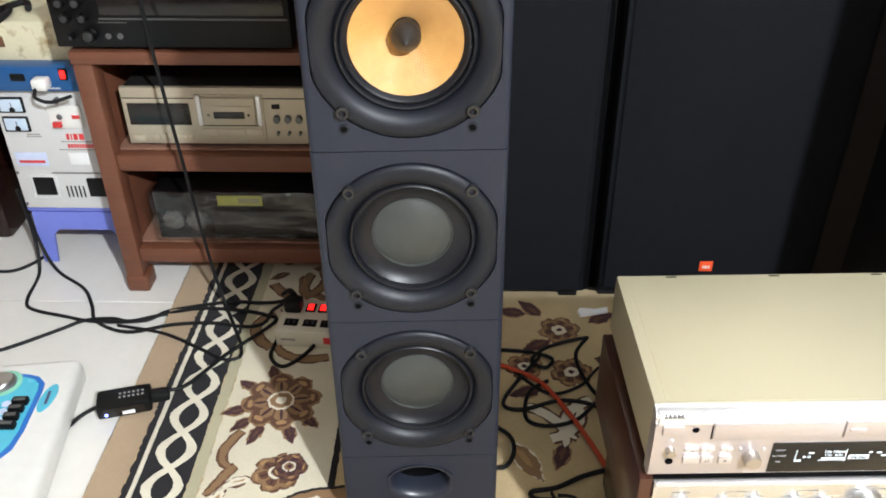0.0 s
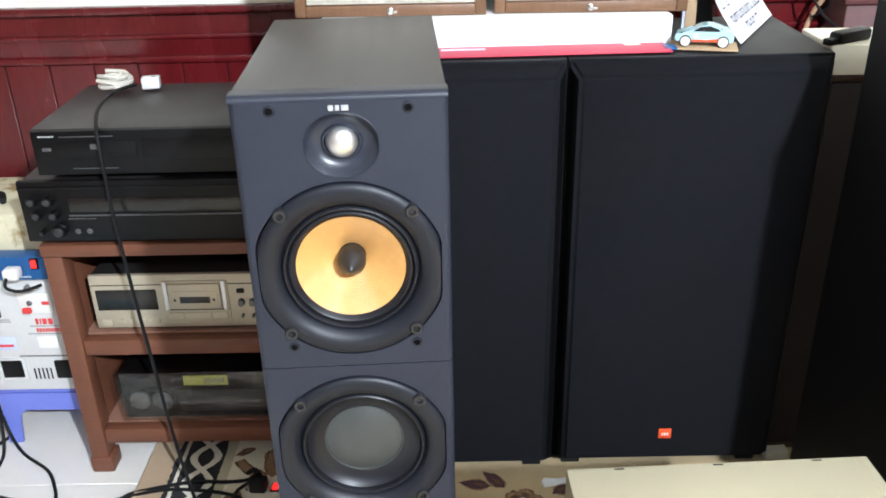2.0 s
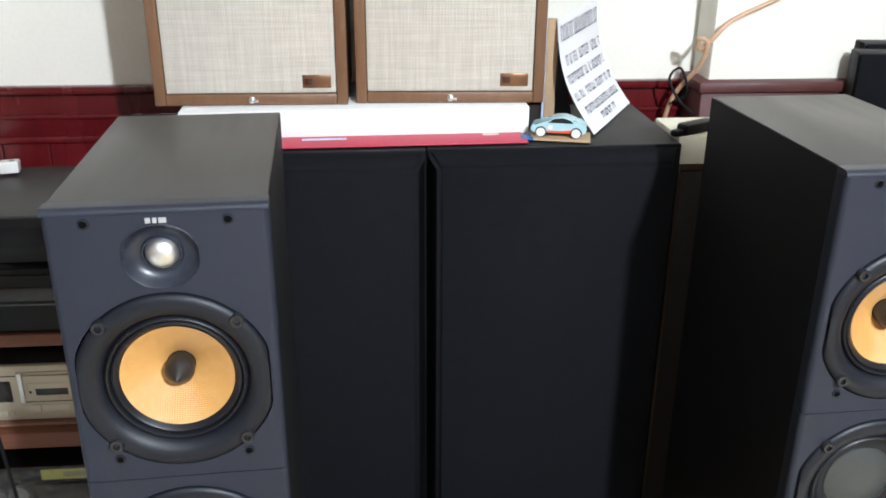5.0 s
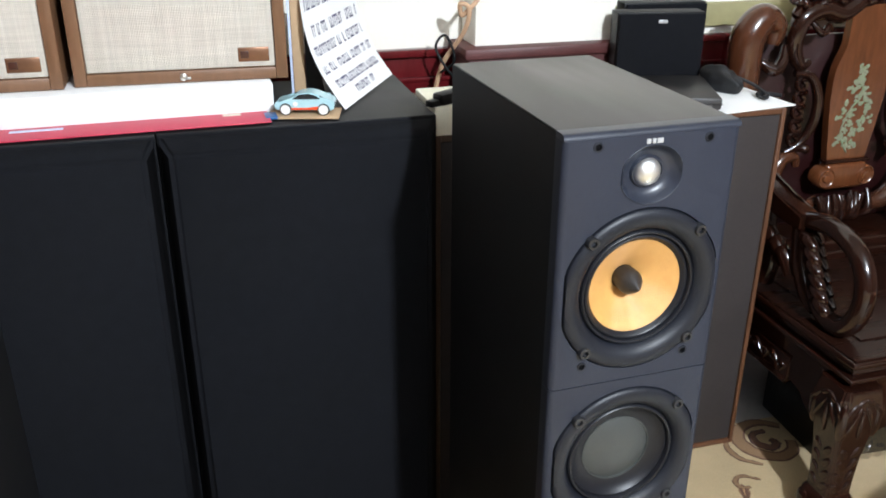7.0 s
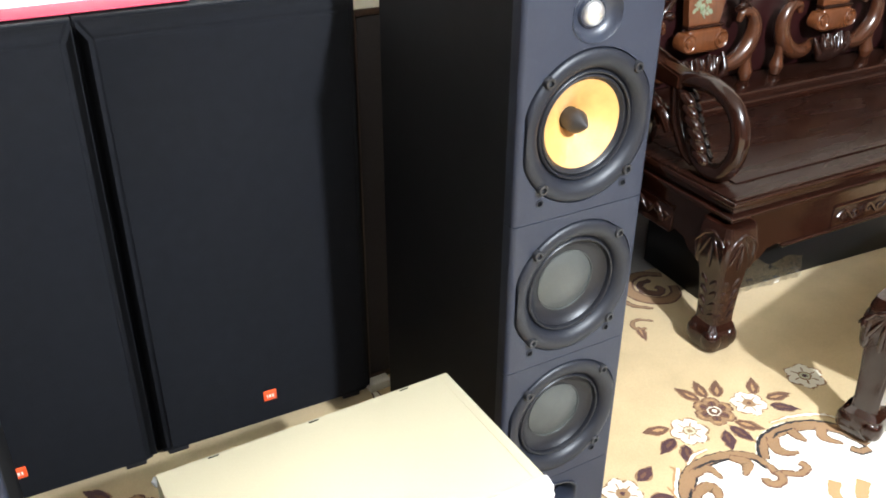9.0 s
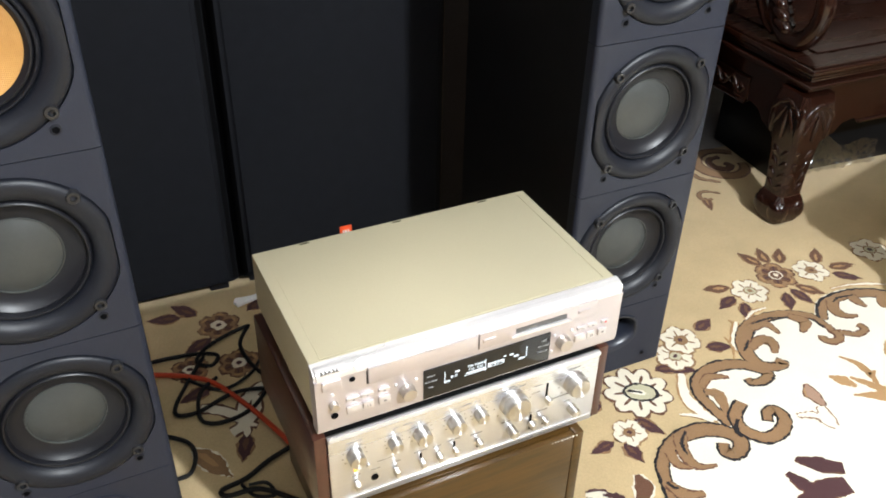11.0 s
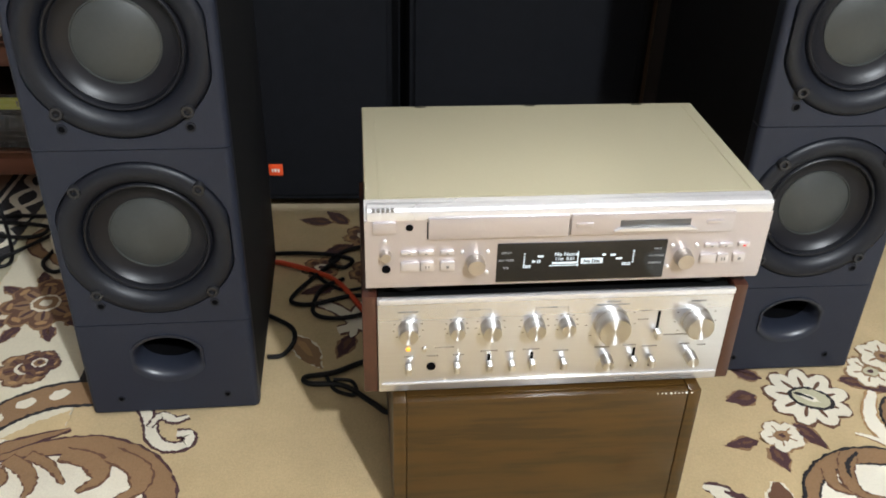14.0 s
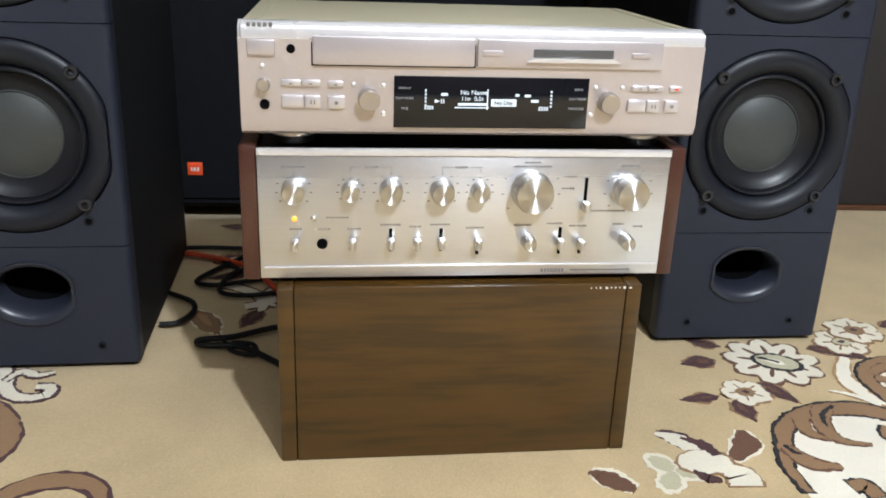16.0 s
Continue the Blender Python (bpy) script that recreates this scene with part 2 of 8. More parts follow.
TANCABLE = material("tan_twin_wire", (0.52, 0.33, 0.20), 0.4, vary=0.12)
BLUEPLASTIC = material("periwinkle_blue_plastic", (0.16, 0.20, 0.62), 0.4, vary=0.06)
STRIPBLUE = material("blue_power_strip_plastic", (0.012, 0.085, 0.25), 0.35, vary=0.06)
CREAMPLASTIC = material("cream_plastic", (0.66, 0.62, 0.50), 0.4, vary=0.06)
METALWHITE = material("white_painted_steel", (0.62, 0.62, 0.61), 0.38, vary=0.05)
REDPRINT = material("red_print", (0.65, 0.04, 0.04), 0.5, bump=0)
STICKER = material("pale_blue_sticker", (0.55, 0.62, 0.80), 0.45, bump=0)
METERGLASS = material("meter_window", (0.55, 0.66, 0.78), 0.15, vary=0.08, bump=0)
YELLOWLABEL = material("yellow_green_label", (0.50, 0.52, 0.09), 0.5, vary=0.08)


def clear_film(name, gloss, rough, scale, depth):
    """Thin clear plastic: mostly see-through, with a crumpled glossy sheen."""
    m = material(name, (0.5, 0.5, 0.5), rough, bump=0.6, bump_scale=scale)
    nt = m.node_tree
    nt.nodes["Bump"].inputs["Distance"].default_value = depth
    mix, clear, sheen = (nt.nodes.new("ShaderNodeMixShader"), nt.nodes.new("ShaderNodeBsdfTransparent"), nt.nodes.new("ShaderNodeBsdfGlossy"))
    sheen.inputs["Roughness"].default_value = rough
    mix.inputs["Fac"].default_value = gloss
    clear.inputs["Color"].default_value = (0.93, 0.93, 0.92, 1)
    nt.links.new(nt.nodes["Bump"].outputs[0], sheen.inputs["Normal"])
    nt.links.new(clear.outputs[0], mix.inputs[1])
    nt.links.new(sheen.outputs[0], mix.inputs[2])
    nt.links.new(mix.outputs[0], nt.nodes["Material Output"].inputs["Surface"])
    return m


FILM = clear_film("crumpled_clear_film", 0.10, 0.05, 26, 0.007)
CYAN = material("turquoise_plastic", (0.10, 0.52, 0.68), 0.25, vary=0.06)
ROSEWOOD = material("polished_rosewood", (0.021, 0.0060, 0.0030), 0.17, vary=0.35, grain=22, blotch=5, bump=0.04, stretch=(1, 3, 4), second=(0.0115, 0.0040, 0.0026), coat=0.25, spec=0.4)
HOOKWOOD = material("warm_brown_rosewood", (0.078, 0.025, 0.010), 0.22, vary=0.35, grain=24, blotch=8, bump=0.04, second=(0.040, 0.014, 0.007), coat=0.4)
POSTWOOD = material("red_brown_rosewood", (0.062, 0.020, 0.0085), 0.20, vary=0.3, grain=24, blotch=5, bump=0.04, stretch=(4, 4, 0.7), coat=0.4)
SEATWOOD = material("flat_polished_rosewood", (0.020, 0.0068, 0.0038), 0.27, vary=0.45, grain=18, blotch=5, bump=0.03, stretch=(0.8, 4, 4), second=(0.011, 0.0042, 0.0028), coat=0.0, spec=0.25)
ROSELIGHT = material("golden_brown_rosewood", (0.108, 0.034, 0.0115), 0.24, vary=0.3, grain=24, blotch=5, bump=0.04, stretch=(4, 4, 0.7), coat=0.5)
PEARL = material("mother_of_pearl", (0.34, 0.36, 0.25), 0.18, 0.25, vary=0.45, grain=120, blotch=60, bump=0.05, second=(0.17, 0.22, 0.13))
CARBODY = material("light_blue_toy_paint", (0.40, 0.62, 0.67), 0.2, vary=0.04, coat=0.6, bump=0)
TYRE = material("toy_tyre_rubber", (0.02, 0.02, 0.02), 0.6, bump=0)
BAG = material("black_nylon_bag", (0.006, 0.006, 0.007), 0.6, vary=0.2, bump=0.3, grain=60)


def pile(name, colour, vary=0.12):
    """Cut carpet pile: tufts by a fine noise bump, uneven in lightness."""
    return material(name, colour, 0.95, vary=vary, grain=330, blotch=9, bump=0.55, spec=0.15, sheen=0.15, bump_scale=420)


BEIGE = pile("beige_carpet_pile", (0.560, 0.422, 0.230), 0.17)
CREAM = pile("cream_carpet_pile", (0.74, 0.68, 0.545))
SAGE = pile("pale_olive_carpet_pile", (0.50, 0.465, 0.31))
TAN = pile("tan_carpet_pile", (0.27, 0.158, 0.078), 0.2)
BROWN = pile("brown_carpet_pile", (0.130, 0.062, 0.036))
PLUM = pile("dark_plum_carpet_pile", (0.070, 0.030, 0.032))
IVORY = pile("ivory_medallion_pile", (0.80, 0.745, 0.615), 0.08)
ROSE = pile("dusty_rose_carpet_pile", (0.36, 0.225, 0.155))
GOLD = pile("golden_tan_carpet_pile", (0.40, 0.235, 0.105))
BLACK = pile("black_carpet_pile", (0.018, 0.016, 0.018))


# ---- mesh helpers ----
def thing(name, at, turn, label, category, group="", kind=""):
    ob = new(name)
    ob.empty_display_size = 0.05
    ob.matrix_world = pose(*at, 0, 0, turn)
    return tagged(ob, label, category, group, kind)


def finish(name, bm, mats, smooth=38):
    mesh = bpy.data.meshes.new(name)
    bmesh.ops.recalc_face_normals(bm, faces=bm.faces)
    bm.to_mesh(mesh)
    bm.free()
    for m in mats if isinstance(mats, (list, tuple)) else [mats]:
        mesh.materials.append(m)
    mesh.shade_smooth()
    mesh.set_sharp_from_angle(angle=radians(smooth))
    return mesh


FINE = {"panel_print", "maker_mark", "display_segment", "button_mark", "small_print", "model_print", "label_print", "print", "heading_print", "line_print", "pearl_inlay", "chipped_edge", "badge_mark"}


def part(name, bm, mats, parent=None, label="", smooth=38):
    ob = new(name, finish(name, bm, mats, smooth))
    ob.parent = parent
    if name in FINE:
        tagged(ob, kind="stuff")
    return tagged(ob, label) if label else ob


def structure(name, bm, mats, label):
    return tagged(part(name, bm, mats), label, name.rsplit("_", 1)[0].replace("_", " "), kind="structure")


def box(x0, x1, y0, y1, z0, z1, bevel=0.0, bm=None, steps=2, m=None, index=0):
    own = bmesh.new()
    bmesh.ops.create_cube(own, size=1)
    for v in own.verts:
        v.co = Vector((x0 + (v.co.x + 0.5) * (x1 - x0), y0 + (v.co.y + 0.5) * (y1 - y0), z0 + (v.co.z + 0.5) * (z1 - z0)))
    if bevel:
        bmesh.ops.bevel(own, geom=own.edges[:], offset=bevel, segments=steps, affect="EDGES", profile=0.5)
    if m is not None:
        own.transform(m)
    for f in own.faces:
        f.material_index = index
    if bm is None:
        return own
    return add_to(bm, own)


def add_to(bm, own):
    table = {v: bm.verts.new(v.co) for v in own.verts}
    for f in own.faces:
        g = bm.faces.new([table[v] for v in f.verts])
        g.material_index = f.material_index
    own.free()
    return bm


def lathe(profile, m=None, segments=48, bm=None, sx=1.0, sz=1.0, clip=None, index=0):
    """Turns (radius, forward) pairs round the y axis; forward is towards -y. clip: half width at which the sides are cut flat."""
    own = bmesh.new()
    rings = []
    for r, d in profile:
        if r < 1e-6:
            rings.append([own.verts.new((0, -d, 0))])
            continue
        ring = []
        for k in range(segments):
            a = 2 * math.pi * k / segments
            x, z = r * sx * math.cos(a), r * sz * math.sin(a)
            if clip:
                x = max(-clip, min(clip, x))
            ring.append(own.verts.new((x, -d, z)))
        rings.append(ring)
    for a, b in zip(rings, rings[1:]):
        for k in range(segments):
            n = (k + 1) % segments
            if len(a) == 1 and len(b) == 1:
                continue
            if len(a) == 1:
                f = own.faces.new((a[0], b[n], b[k]))
            elif len(b) == 1:
                f = own.faces.new((a[k], a[n], b[0]))
            else:
                f = own.faces.new((a[k], a[n], b[n], b[k]))
            f.material_index = index
    bmesh.ops.remove_doubles(own, verts=own.verts, dist=1e-6)
    if m is not None:
        own.transform(m)
    return own if bm is None else add_to(bm, own)


def sweep(points, radius, sides=8, steps=6, bm=None, closed_ends=True, taper=None, index=0):
    """A tube along a smooth curve through the points; radius may be a list, one for each point."""
    pts = [Vector(p) for p in points]
    rads = list(radius) if isinstance(radius, (list, tuple)) else [radius] * len(pts)
    line, width = [], []
    for i in range(len(pts) - 1):
        p0, p1, p2, p3 = pts[max(i - 1, 0)], pts[i], pts[i + 1], pts[min(i + 2, len(pts) - 1)]
        for s in range(steps):
            t = s / steps
            line.append(0.5 * (2 * p1 + (p2 - p0) * t + (2 * p0 - 5 * p1 + 4 * p2 - p3) * t * t + (3 * p1 - p0 - 3 * p2 + p3) * t ** 3))
            width.append(rads[i] + (rads[i + 1] - rads[i]) * t)
    line.append(pts[-1])
    width.append(rads[-1])
    own = bmesh.new()
    side, rings = None, []
    for i, p in enumerate(line):
        along = (line[min(i + 1, len(line) - 1)] - line[max(i - 1, 0)]).normalized()
        if side is None:
            side = along.orthogonal().normalized()
        side = (side - along * side.dot(along)).normalized()
        up = along.cross(side)
        rings.append([own.verts.new(p + width[i] * (math.cos(2 * math.pi * k / sides) * side + math.sin(2 * math.pi * k / sides) * up)) for k in range(sides)])
    for a, b in zip(rings, rings[1:]):
        for k in range(sides):
            own.faces.new((a[k], a[(k + 1) % sides], b[(k + 1) % sides], b[k])).material_index = index
    if closed_ends:
        own.faces.new(rings[0][::-1]).material_index = index
        own.faces.new(rings[-1]).material_index = index
    return own if bm is None else add_to(bm, own)


def slab(outline, z0, z1, bm=None, index=0, m=None, bevel=0.0):
    """A plate with the given outline (x, y) between two heights."""
    own = bmesh.new()
    low = [own.verts.new((x, y, z0)) for x, y in outline]
    high = [own.verts.new((x, y, z1)) for x, y in outline]
    n = len(outline)
    top = own.faces.new(high)
    own.faces.new(low[::-1])
    for k in range(n):
        own.faces.new((low[k], low[(k + 1) % n], high[(k + 1) % n], high[k]))
    if bevel:
        bmesh.ops.bevel(own, geom=list(top.edges), offset=bevel, segments=2, affect="EDGES")
    if m is not None:
        own.transform(m)
    for f in own.faces:
        f.material_index = index
    return own if bm is None else add_to(bm, own)


UPRIGHT = Matrix.Rotation(radians(90), 4, "X")  # turns a plate in x, y into one in x, z that faces -y


def lettering(name, text, size, at, mat, parent, label="", depth=0.0004, align="CENTER"):
    """Writing on a face that looks towards -y."""
    data = bpy.data.curves.new(name, "FONT")
    data.body, data.size, data.extrude, data.align_x, data.align_y = text, size, depth, align, "CENTER"
    ob = bpy.data.objects.new(name, data)
    scene.collection.objects.link(ob)
    bpy.context.view_layer.update()
    mesh = bpy.data.meshes.new_from_object(ob.evaluated_get(bpy.context.evaluated_depsgraph_get()))
    scene.collection.objects.unlink(ob)
    bpy.data.objects.remove(ob)
    mesh.transform(Matrix.Translation(at) @ UPRIGHT)
    mesh.materials.clear()
    mesh.materials.append(mat)
    made = new(name, mesh)
    made.parent = parent
    return tagged(made, label) if label else made


# ---- room ----
WALL_Y = 2.05
bm = box(-2.3, 4.6, -5.2, WALL_Y + 0.2, -0.12, -0.006)
structure("floor", bm, GROUT, "white glazed floor tiles with thin grey joints")
structure("ceiling", box(-2.3, 4.6, -5.2, WALL_Y + 0.2, 2.92, 3.04), CEILING, "unseen ceiling greyed to cut bounced light")
structure("wall_north", box(-2.3, 4.6, WALL_Y, WALL_Y + 0.2, 0, 2.92), WALLPAINT, "cream painted wall above a burgundy panelled dado")
# unseen walls, made dark so that less light bounces into the shadows
DIMWALL = material("dark_unseen_wall", (0.16, 0.10, 0.07), 0.6, vary=0.2, grain=30, stretch=(3, 3, 0.4))
structure("wall_west", box(-2.5, -2.3, -5.2, WALL_Y + 0.2, 0, 2.92), DIMWALL, "unseen wall kept dark to cut bounced light")
structure("wall_east", box(4.6, 4.8, -5.2, WALL_Y + 0.2, 0, 2.92), DIMWALL, "unseen wall kept dark to cut bounced light")
structure("wall_south", box(-2.5, 4.8, -5.4, -5.2, 0, 2.92), DIMWALL, "unseen wall kept dark to cut bounced light")
pilaster = structure("wall_pilaster", box(0.97, 1.30, 1.945, WALL_Y - 0.002, 0, 2.918, 0.003), WALLPAINT, "cream painted pilaster standing out from the wall")

# olive strip between the dado and the cream wall
structure("wall_trim", box(1.305, 2.6, 2.036, WALL_Y - 0.002, 0.931, 0.988, 0.002), material("olive_wall_band", (0.30, 0.27, 0.13), 0.6, vary=0.15, grain=40, blotch=6), "olive band above the dado")

# ---- tower speakers ----
def plate_with_hole(x0, x1, z0, z1, cx, cz, radius, front, back, bevel=0.002, clip=None, sz=1.0):
    """An upright plate facing -y with one round hole."""
    own = bmesh.new()
    angles = [2 * math.pi * k / 64 for k in range(64)] + [math.atan2(z - cz, x - cx) % (2 * math.pi) for x in (x0, x1) for z in (z0, z1)]
    angles = sorted(set(angles))

    def rim(a):
        c, s = math.cos(a), math.sin(a)
        reach = min(((x1 - cx) / c if c > 1e-9 else (x0 - cx) / c if c < -1e-9 else 9), ((z1 - cz) / s if s > 1e-9 else (z0 - cz) / s if s < -1e-9 else 9))
        return cx + c * reach, cz + s * reach

    def hole(a):
        x = radius * math.cos(a)
        return cx + (max(-clip, min(clip, x)) if clip else x), cz + radius * sz * math.sin(a)

    loops = [[own.verts.new((hole(a)[0], y, hole(a)[1])) for a in angles] for y in (back, front)]
    for turn in (0, 25, 50, 72, 90):
        ring = []
        for a in angles:
            x, z = rim(a)
            inner = max(x0 + bevel, min(x1 - bevel, x))
            u = (x - inner) * math.sin(radians(turn))
            ring.append(own.verts.new((inner + u, front + bevel - math.sqrt(max(0.0, bevel * bevel - u * u)), z)))
        loops.append(ring)
    loops.append([own.verts.new((rim(a)[0], back, rim(a)[1])) for a in angles])
    n = len(angles)
    for a, b in zip(loops, loops[1:]):
        for k in range(n):
            own.faces.new((a[k], a[(k + 1) % n], b[(k + 1) % n], b[k]))
    bmesh.ops.remove_doubles(own, verts=own.verts, dist=1e-5)
    return own


TW, TD, TH = 0.1165, 0.405, 1.012  # half width, depth, height
SEAMS = (0.012, 0.1645, 0.4205, 0.6735, TH)
DRIVERS = (0.2935, 0.5465, 0.8015)


def driver(parent, z, kevlar):
    at = Matrix.Translation((0, 0, z))
    unit = part("driver_frame", lathe([(0.1100, -0.006), (0.1100, 0.0004), (0.1088, 0.0024), (0.1055, 0.0044), (0.1005, 0.0056), (0.0950, 0.0052), (0.0895, 0.0030), (0.0850, -0.0005), (0.0820, -0.0045), (0.0802, -0.0080), (0.0795, -0.0115)], at, 72, clip=0.1042), FRAME, parent)
    part("trim_ring", lathe([(0.0800, -0.0125), (0.0797, -0.0080), (0.0786, -0.0048), (0.0768, -0.0036), (0.0750, -0.0042), (0.0736, -0.0068), (0.0728, -0.0115)], at, 72), RUBBER, unit)
    if kevlar:
        part("surround", lathe([(0.0732, -0.0105), (0.0716, -0.0072), (0.0694, -0.0064), (0.0668, -0.0084), (0.0648, -0.0120), (0.0628, -0.0135)], at, 72), RUBBER, unit)
        part("cone", lathe([(0.0640, -0.0122), (0.060, -0.0148), (0.052, -0.0198), (0.042, -0.0262), (0.031, -0.0335), (0.022, -0.0395), (0.0165, -0.0435)], at, 96), KEVLAR, unit, "yellow woven speaker cone")
        part("plug_gap", lathe([(0.0185, -0.0425), (0.0150, -0.0450), (0, -0.0450)], at, 40), HOLE_SHADE, unit)
        part("phase_plug", lathe([(0.0155, -0.0440), (0.0166, -0.036), (0.0170, -0.0255), (0.0162, -0.0215), (0.0135, -0.0168), (0.0090, -0.0105), (0.0045, -0.0050), (0.0014, -0.0014), (0, -0.0008)], at, 40), PLUG, unit, "dark bullet-shaped phase plug")
    else:
        part("surround", lathe([(0.0732, -0.0105), (0.0715, -0.0100), (0.0680, -0.0130), (0.0640, -0.0158), (0.0590, -0.0182), (0.0540, -0.0198), (0.0512, -0.0206)], at, 72), RUBBER, unit)
        part("cone", lathe([(0.0518, -0.0215), (0.0508, -0.0192), (0.0498, -0.0190), (0.0490, -0.0212), (0.044, -0.0192), (0.032, -0.0150), (0.016, -0.0122), (0, -0.0114)], at, 72), GREYCONE, unit, "matt grey domed cone")
    for sx in (-1, 1):
        for sz in (-1, 1):
            bolt = lathe([(0.0080, -0.003), (0.0080, 0.0075), (0.0070, 0.0090), (0.0042, 0.0090), (0.0036, 0.0040), (0, 0.0040)], Matrix.Translation((sx * 0.0735, 0, z + sz * 0.0755)), 18)
            part("bolt", bolt, BOLT, unit)


def tower_speaker(at, turn, label):
    root = thing("tower_speaker", at, turn, label, "loudspeaker", "pair of tower speakers")
    shell = box(-TW + 0.001, TW - 0.001, 0.024, TD, 0.012, TH - 0.0025)
    bmesh.ops.delete(shell, geom=[f for f in shell.faces if f.normal.y < -0.5], context="FACES")
    part("cabinet", shell, ASH_SHADED, root, "black ash veneered cabinet")
    # top is several times paler than the shade-darkened sides
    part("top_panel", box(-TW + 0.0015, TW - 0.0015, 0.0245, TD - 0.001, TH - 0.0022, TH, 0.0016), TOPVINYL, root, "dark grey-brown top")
    for lo, hi, z in zip(SEAMS[1:], SEAMS[2:], DRIVERS):
        hi = min(hi, 0.9145)
        hole = plate_with_hole(-TW, TW, lo + 0.0006, hi - (0.0006 if hi < 0.9 else 0.0), 0, z, 0.1118, 0.0, 0.0238, 0.008, clip=0.1058)
        part("baffle", hole, BAFFLE, root, "charcoal grained front baffle")
        driver(root, z, z == DRIVERS[2])
    low = plate_with_hole(-TW, TW, SEAMS[0], SEAMS[1] - 0.0006, 0, 0.106, 0.0530, 0.0, 0.0238, 0.008, clip=0.0487, sz=0.764)
    part("baffle", low, BAFFLE, root, "charcoal grained front baffle")
    flare = bmesh.new()
    rings = []
    for k in range(12):
        f = max(0, k - 1) / 10
        dip = math.sin(f * math.pi / 2)
        gx, gz = 1 - 0.24 * dip, 1 - 0.36 * dip
        y = 0.0008 if k == 0 else -0.0032 + 0.034 * f ** 2.4
        ring = []
        for j in range(48):
            a = 2 * math.pi * j / 48
            x = max(-0.0487, min(0.0487, 0.0530 * math.cos(a))) if k < 4 else 0.0530 * math.cos(a)
            ring.append(flare.verts.new((x * gx, y, 0.106 + 0.0405 * math.sin(a) * gz + 0.005 * f)))
        rings.append(ring)
    for a, b in zip(rings, rings[1:]):
        for j in range(48):
            flare.faces.new((a[j], a[(j + 1) % 48], b[(j + 1) % 48], b[j]))
    port = part("port", flare, TWEETER, root, "flared oval bass port")
    part("port_tube", lathe([(0.0405, -0.0302), (0.0390, -0.038), (0.0390, -0.20), (0, -0.20)], Matrix.Translation((0, 0, 0.111)), 40, sz=0.645), HOLE_SHADE, port)
    tz = 0.955
    head = plate_with_hole(-TW, TW, 0.9145, TH - 0.008, 0, tz, 0.0425, 0.0, 0.0238, 0.008, clip=0.0402, sz=0.88)
    part("baffle", head, BAFFLE, root, "charcoal grained front baffle")
    lip = [(0.0238, TH - 0.0078), (0.0, TH - 0.0078)] + [(0.008 - 0.008 * math.cos(a), TH - 0.008 + 0.008 * math.sin(a)) for a in (0.25, 0.5, 0.75, 1.0, 1.25, 1.57)] + [(0.0238, TH)]
    cap = bmesh.new()
    a = [cap.verts.new((-TW, y, z)) for y, z in lip]
    b = [cap.verts.new((TW, y, z)) for y, z in lip]
    for k in range(len(lip)):
        n = (k + 1) % len(lip)
        cap.faces.new((a[k], a[n], b[n], b[k]))
    cap.faces.new(a[::-1])
    cap.faces.new(b)
    part("baffle_edge", cap, TWEETER, root, "rounded upper edge of the baffle", smooth=40)
    tweeter = part("tweeter_plate", lathe([(0.0432, -0.006), (0.0426, 0.0004), (0.0416, 0.0012), (0.0402, 0.0002), (0.0375, -0.0050), (0.0335, -0.0095), (0.0280, -0.0128), (0.0232, -0.0135), (0.0222, -0.0120), (0.0212, -0.0095), (0.0198, -0.0095), (0.0192, -0.0120), (0.0188, -0.016)], Matrix.Translation((0, 0, tz)), 64, sz=0.88, clip=0.0402), TWEETER, root, "dished oval tweeter plate")
    part("dome", lathe([(0.0185, -0.0145), (0.0172, -0.0090), (0.0145, -0.0045), (0.0100, -0.0013), (0.005, 0.0002), (0, 0.0006)], Matrix.Translation((0, 0, tz)), 40), ALU, tweeter, "bright silver metal dome")
    badge = bmesh.new()
    for x, w in ((-0.0085, 0.0055), (-0.0015, 0.0045), (0.0065, 0.0080)):
        box(x - w / 2, x + w / 2, -0.0012, 0.001, 0.9935, 0.9995, 0.0004, badge)
    part("badge", badge, SILVERINK, root, "small silver badge")
    for z in (0.995, 0.703, 0.4485, 0.196, 0.036):
        for x in (-0.0735, 0.0735):
            size = 0.0040 if z > 0.05 else 0.0032
            hole = part("peg_hole", lathe([(0, 0.0004), (size, 0.0004)], Matrix.Translation((x, 0, z)), 18), HOLE_SHADE, root)
            part("hole_rim", lathe([(size, 0.0002), (size, 0.0014), (size * 1.55, 0.0009), (size * 1.65, -0.001)], Matrix.Translation((x, 0, z)), 18), FRAME, hole)
    for x in (-0.09, 0.09):
        for y in (0.04, TD - 0.03):
            part("foot", lathe([(0, 0), (0.011, 0), (0.011, 0.0125), (0, 0.0125)], Matrix.Translation((x, y, 0)) @ Matrix.Rotation(radians(-90), 4, "X"), 18), RUBBER, root)
    return root


RUG = 0.008  # height of the rug's top
tower_speaker((-0.0195, 0.9185, RUG - 0.004), 3.0, "charcoal tower speaker with yellow midrange cone standing beside the wooden rack")
tower_speaker((0.8870, 0.9925, RUG - 0.004), 2.0, "charcoal tower speaker with yellow midrange cone standing near the carved bench")


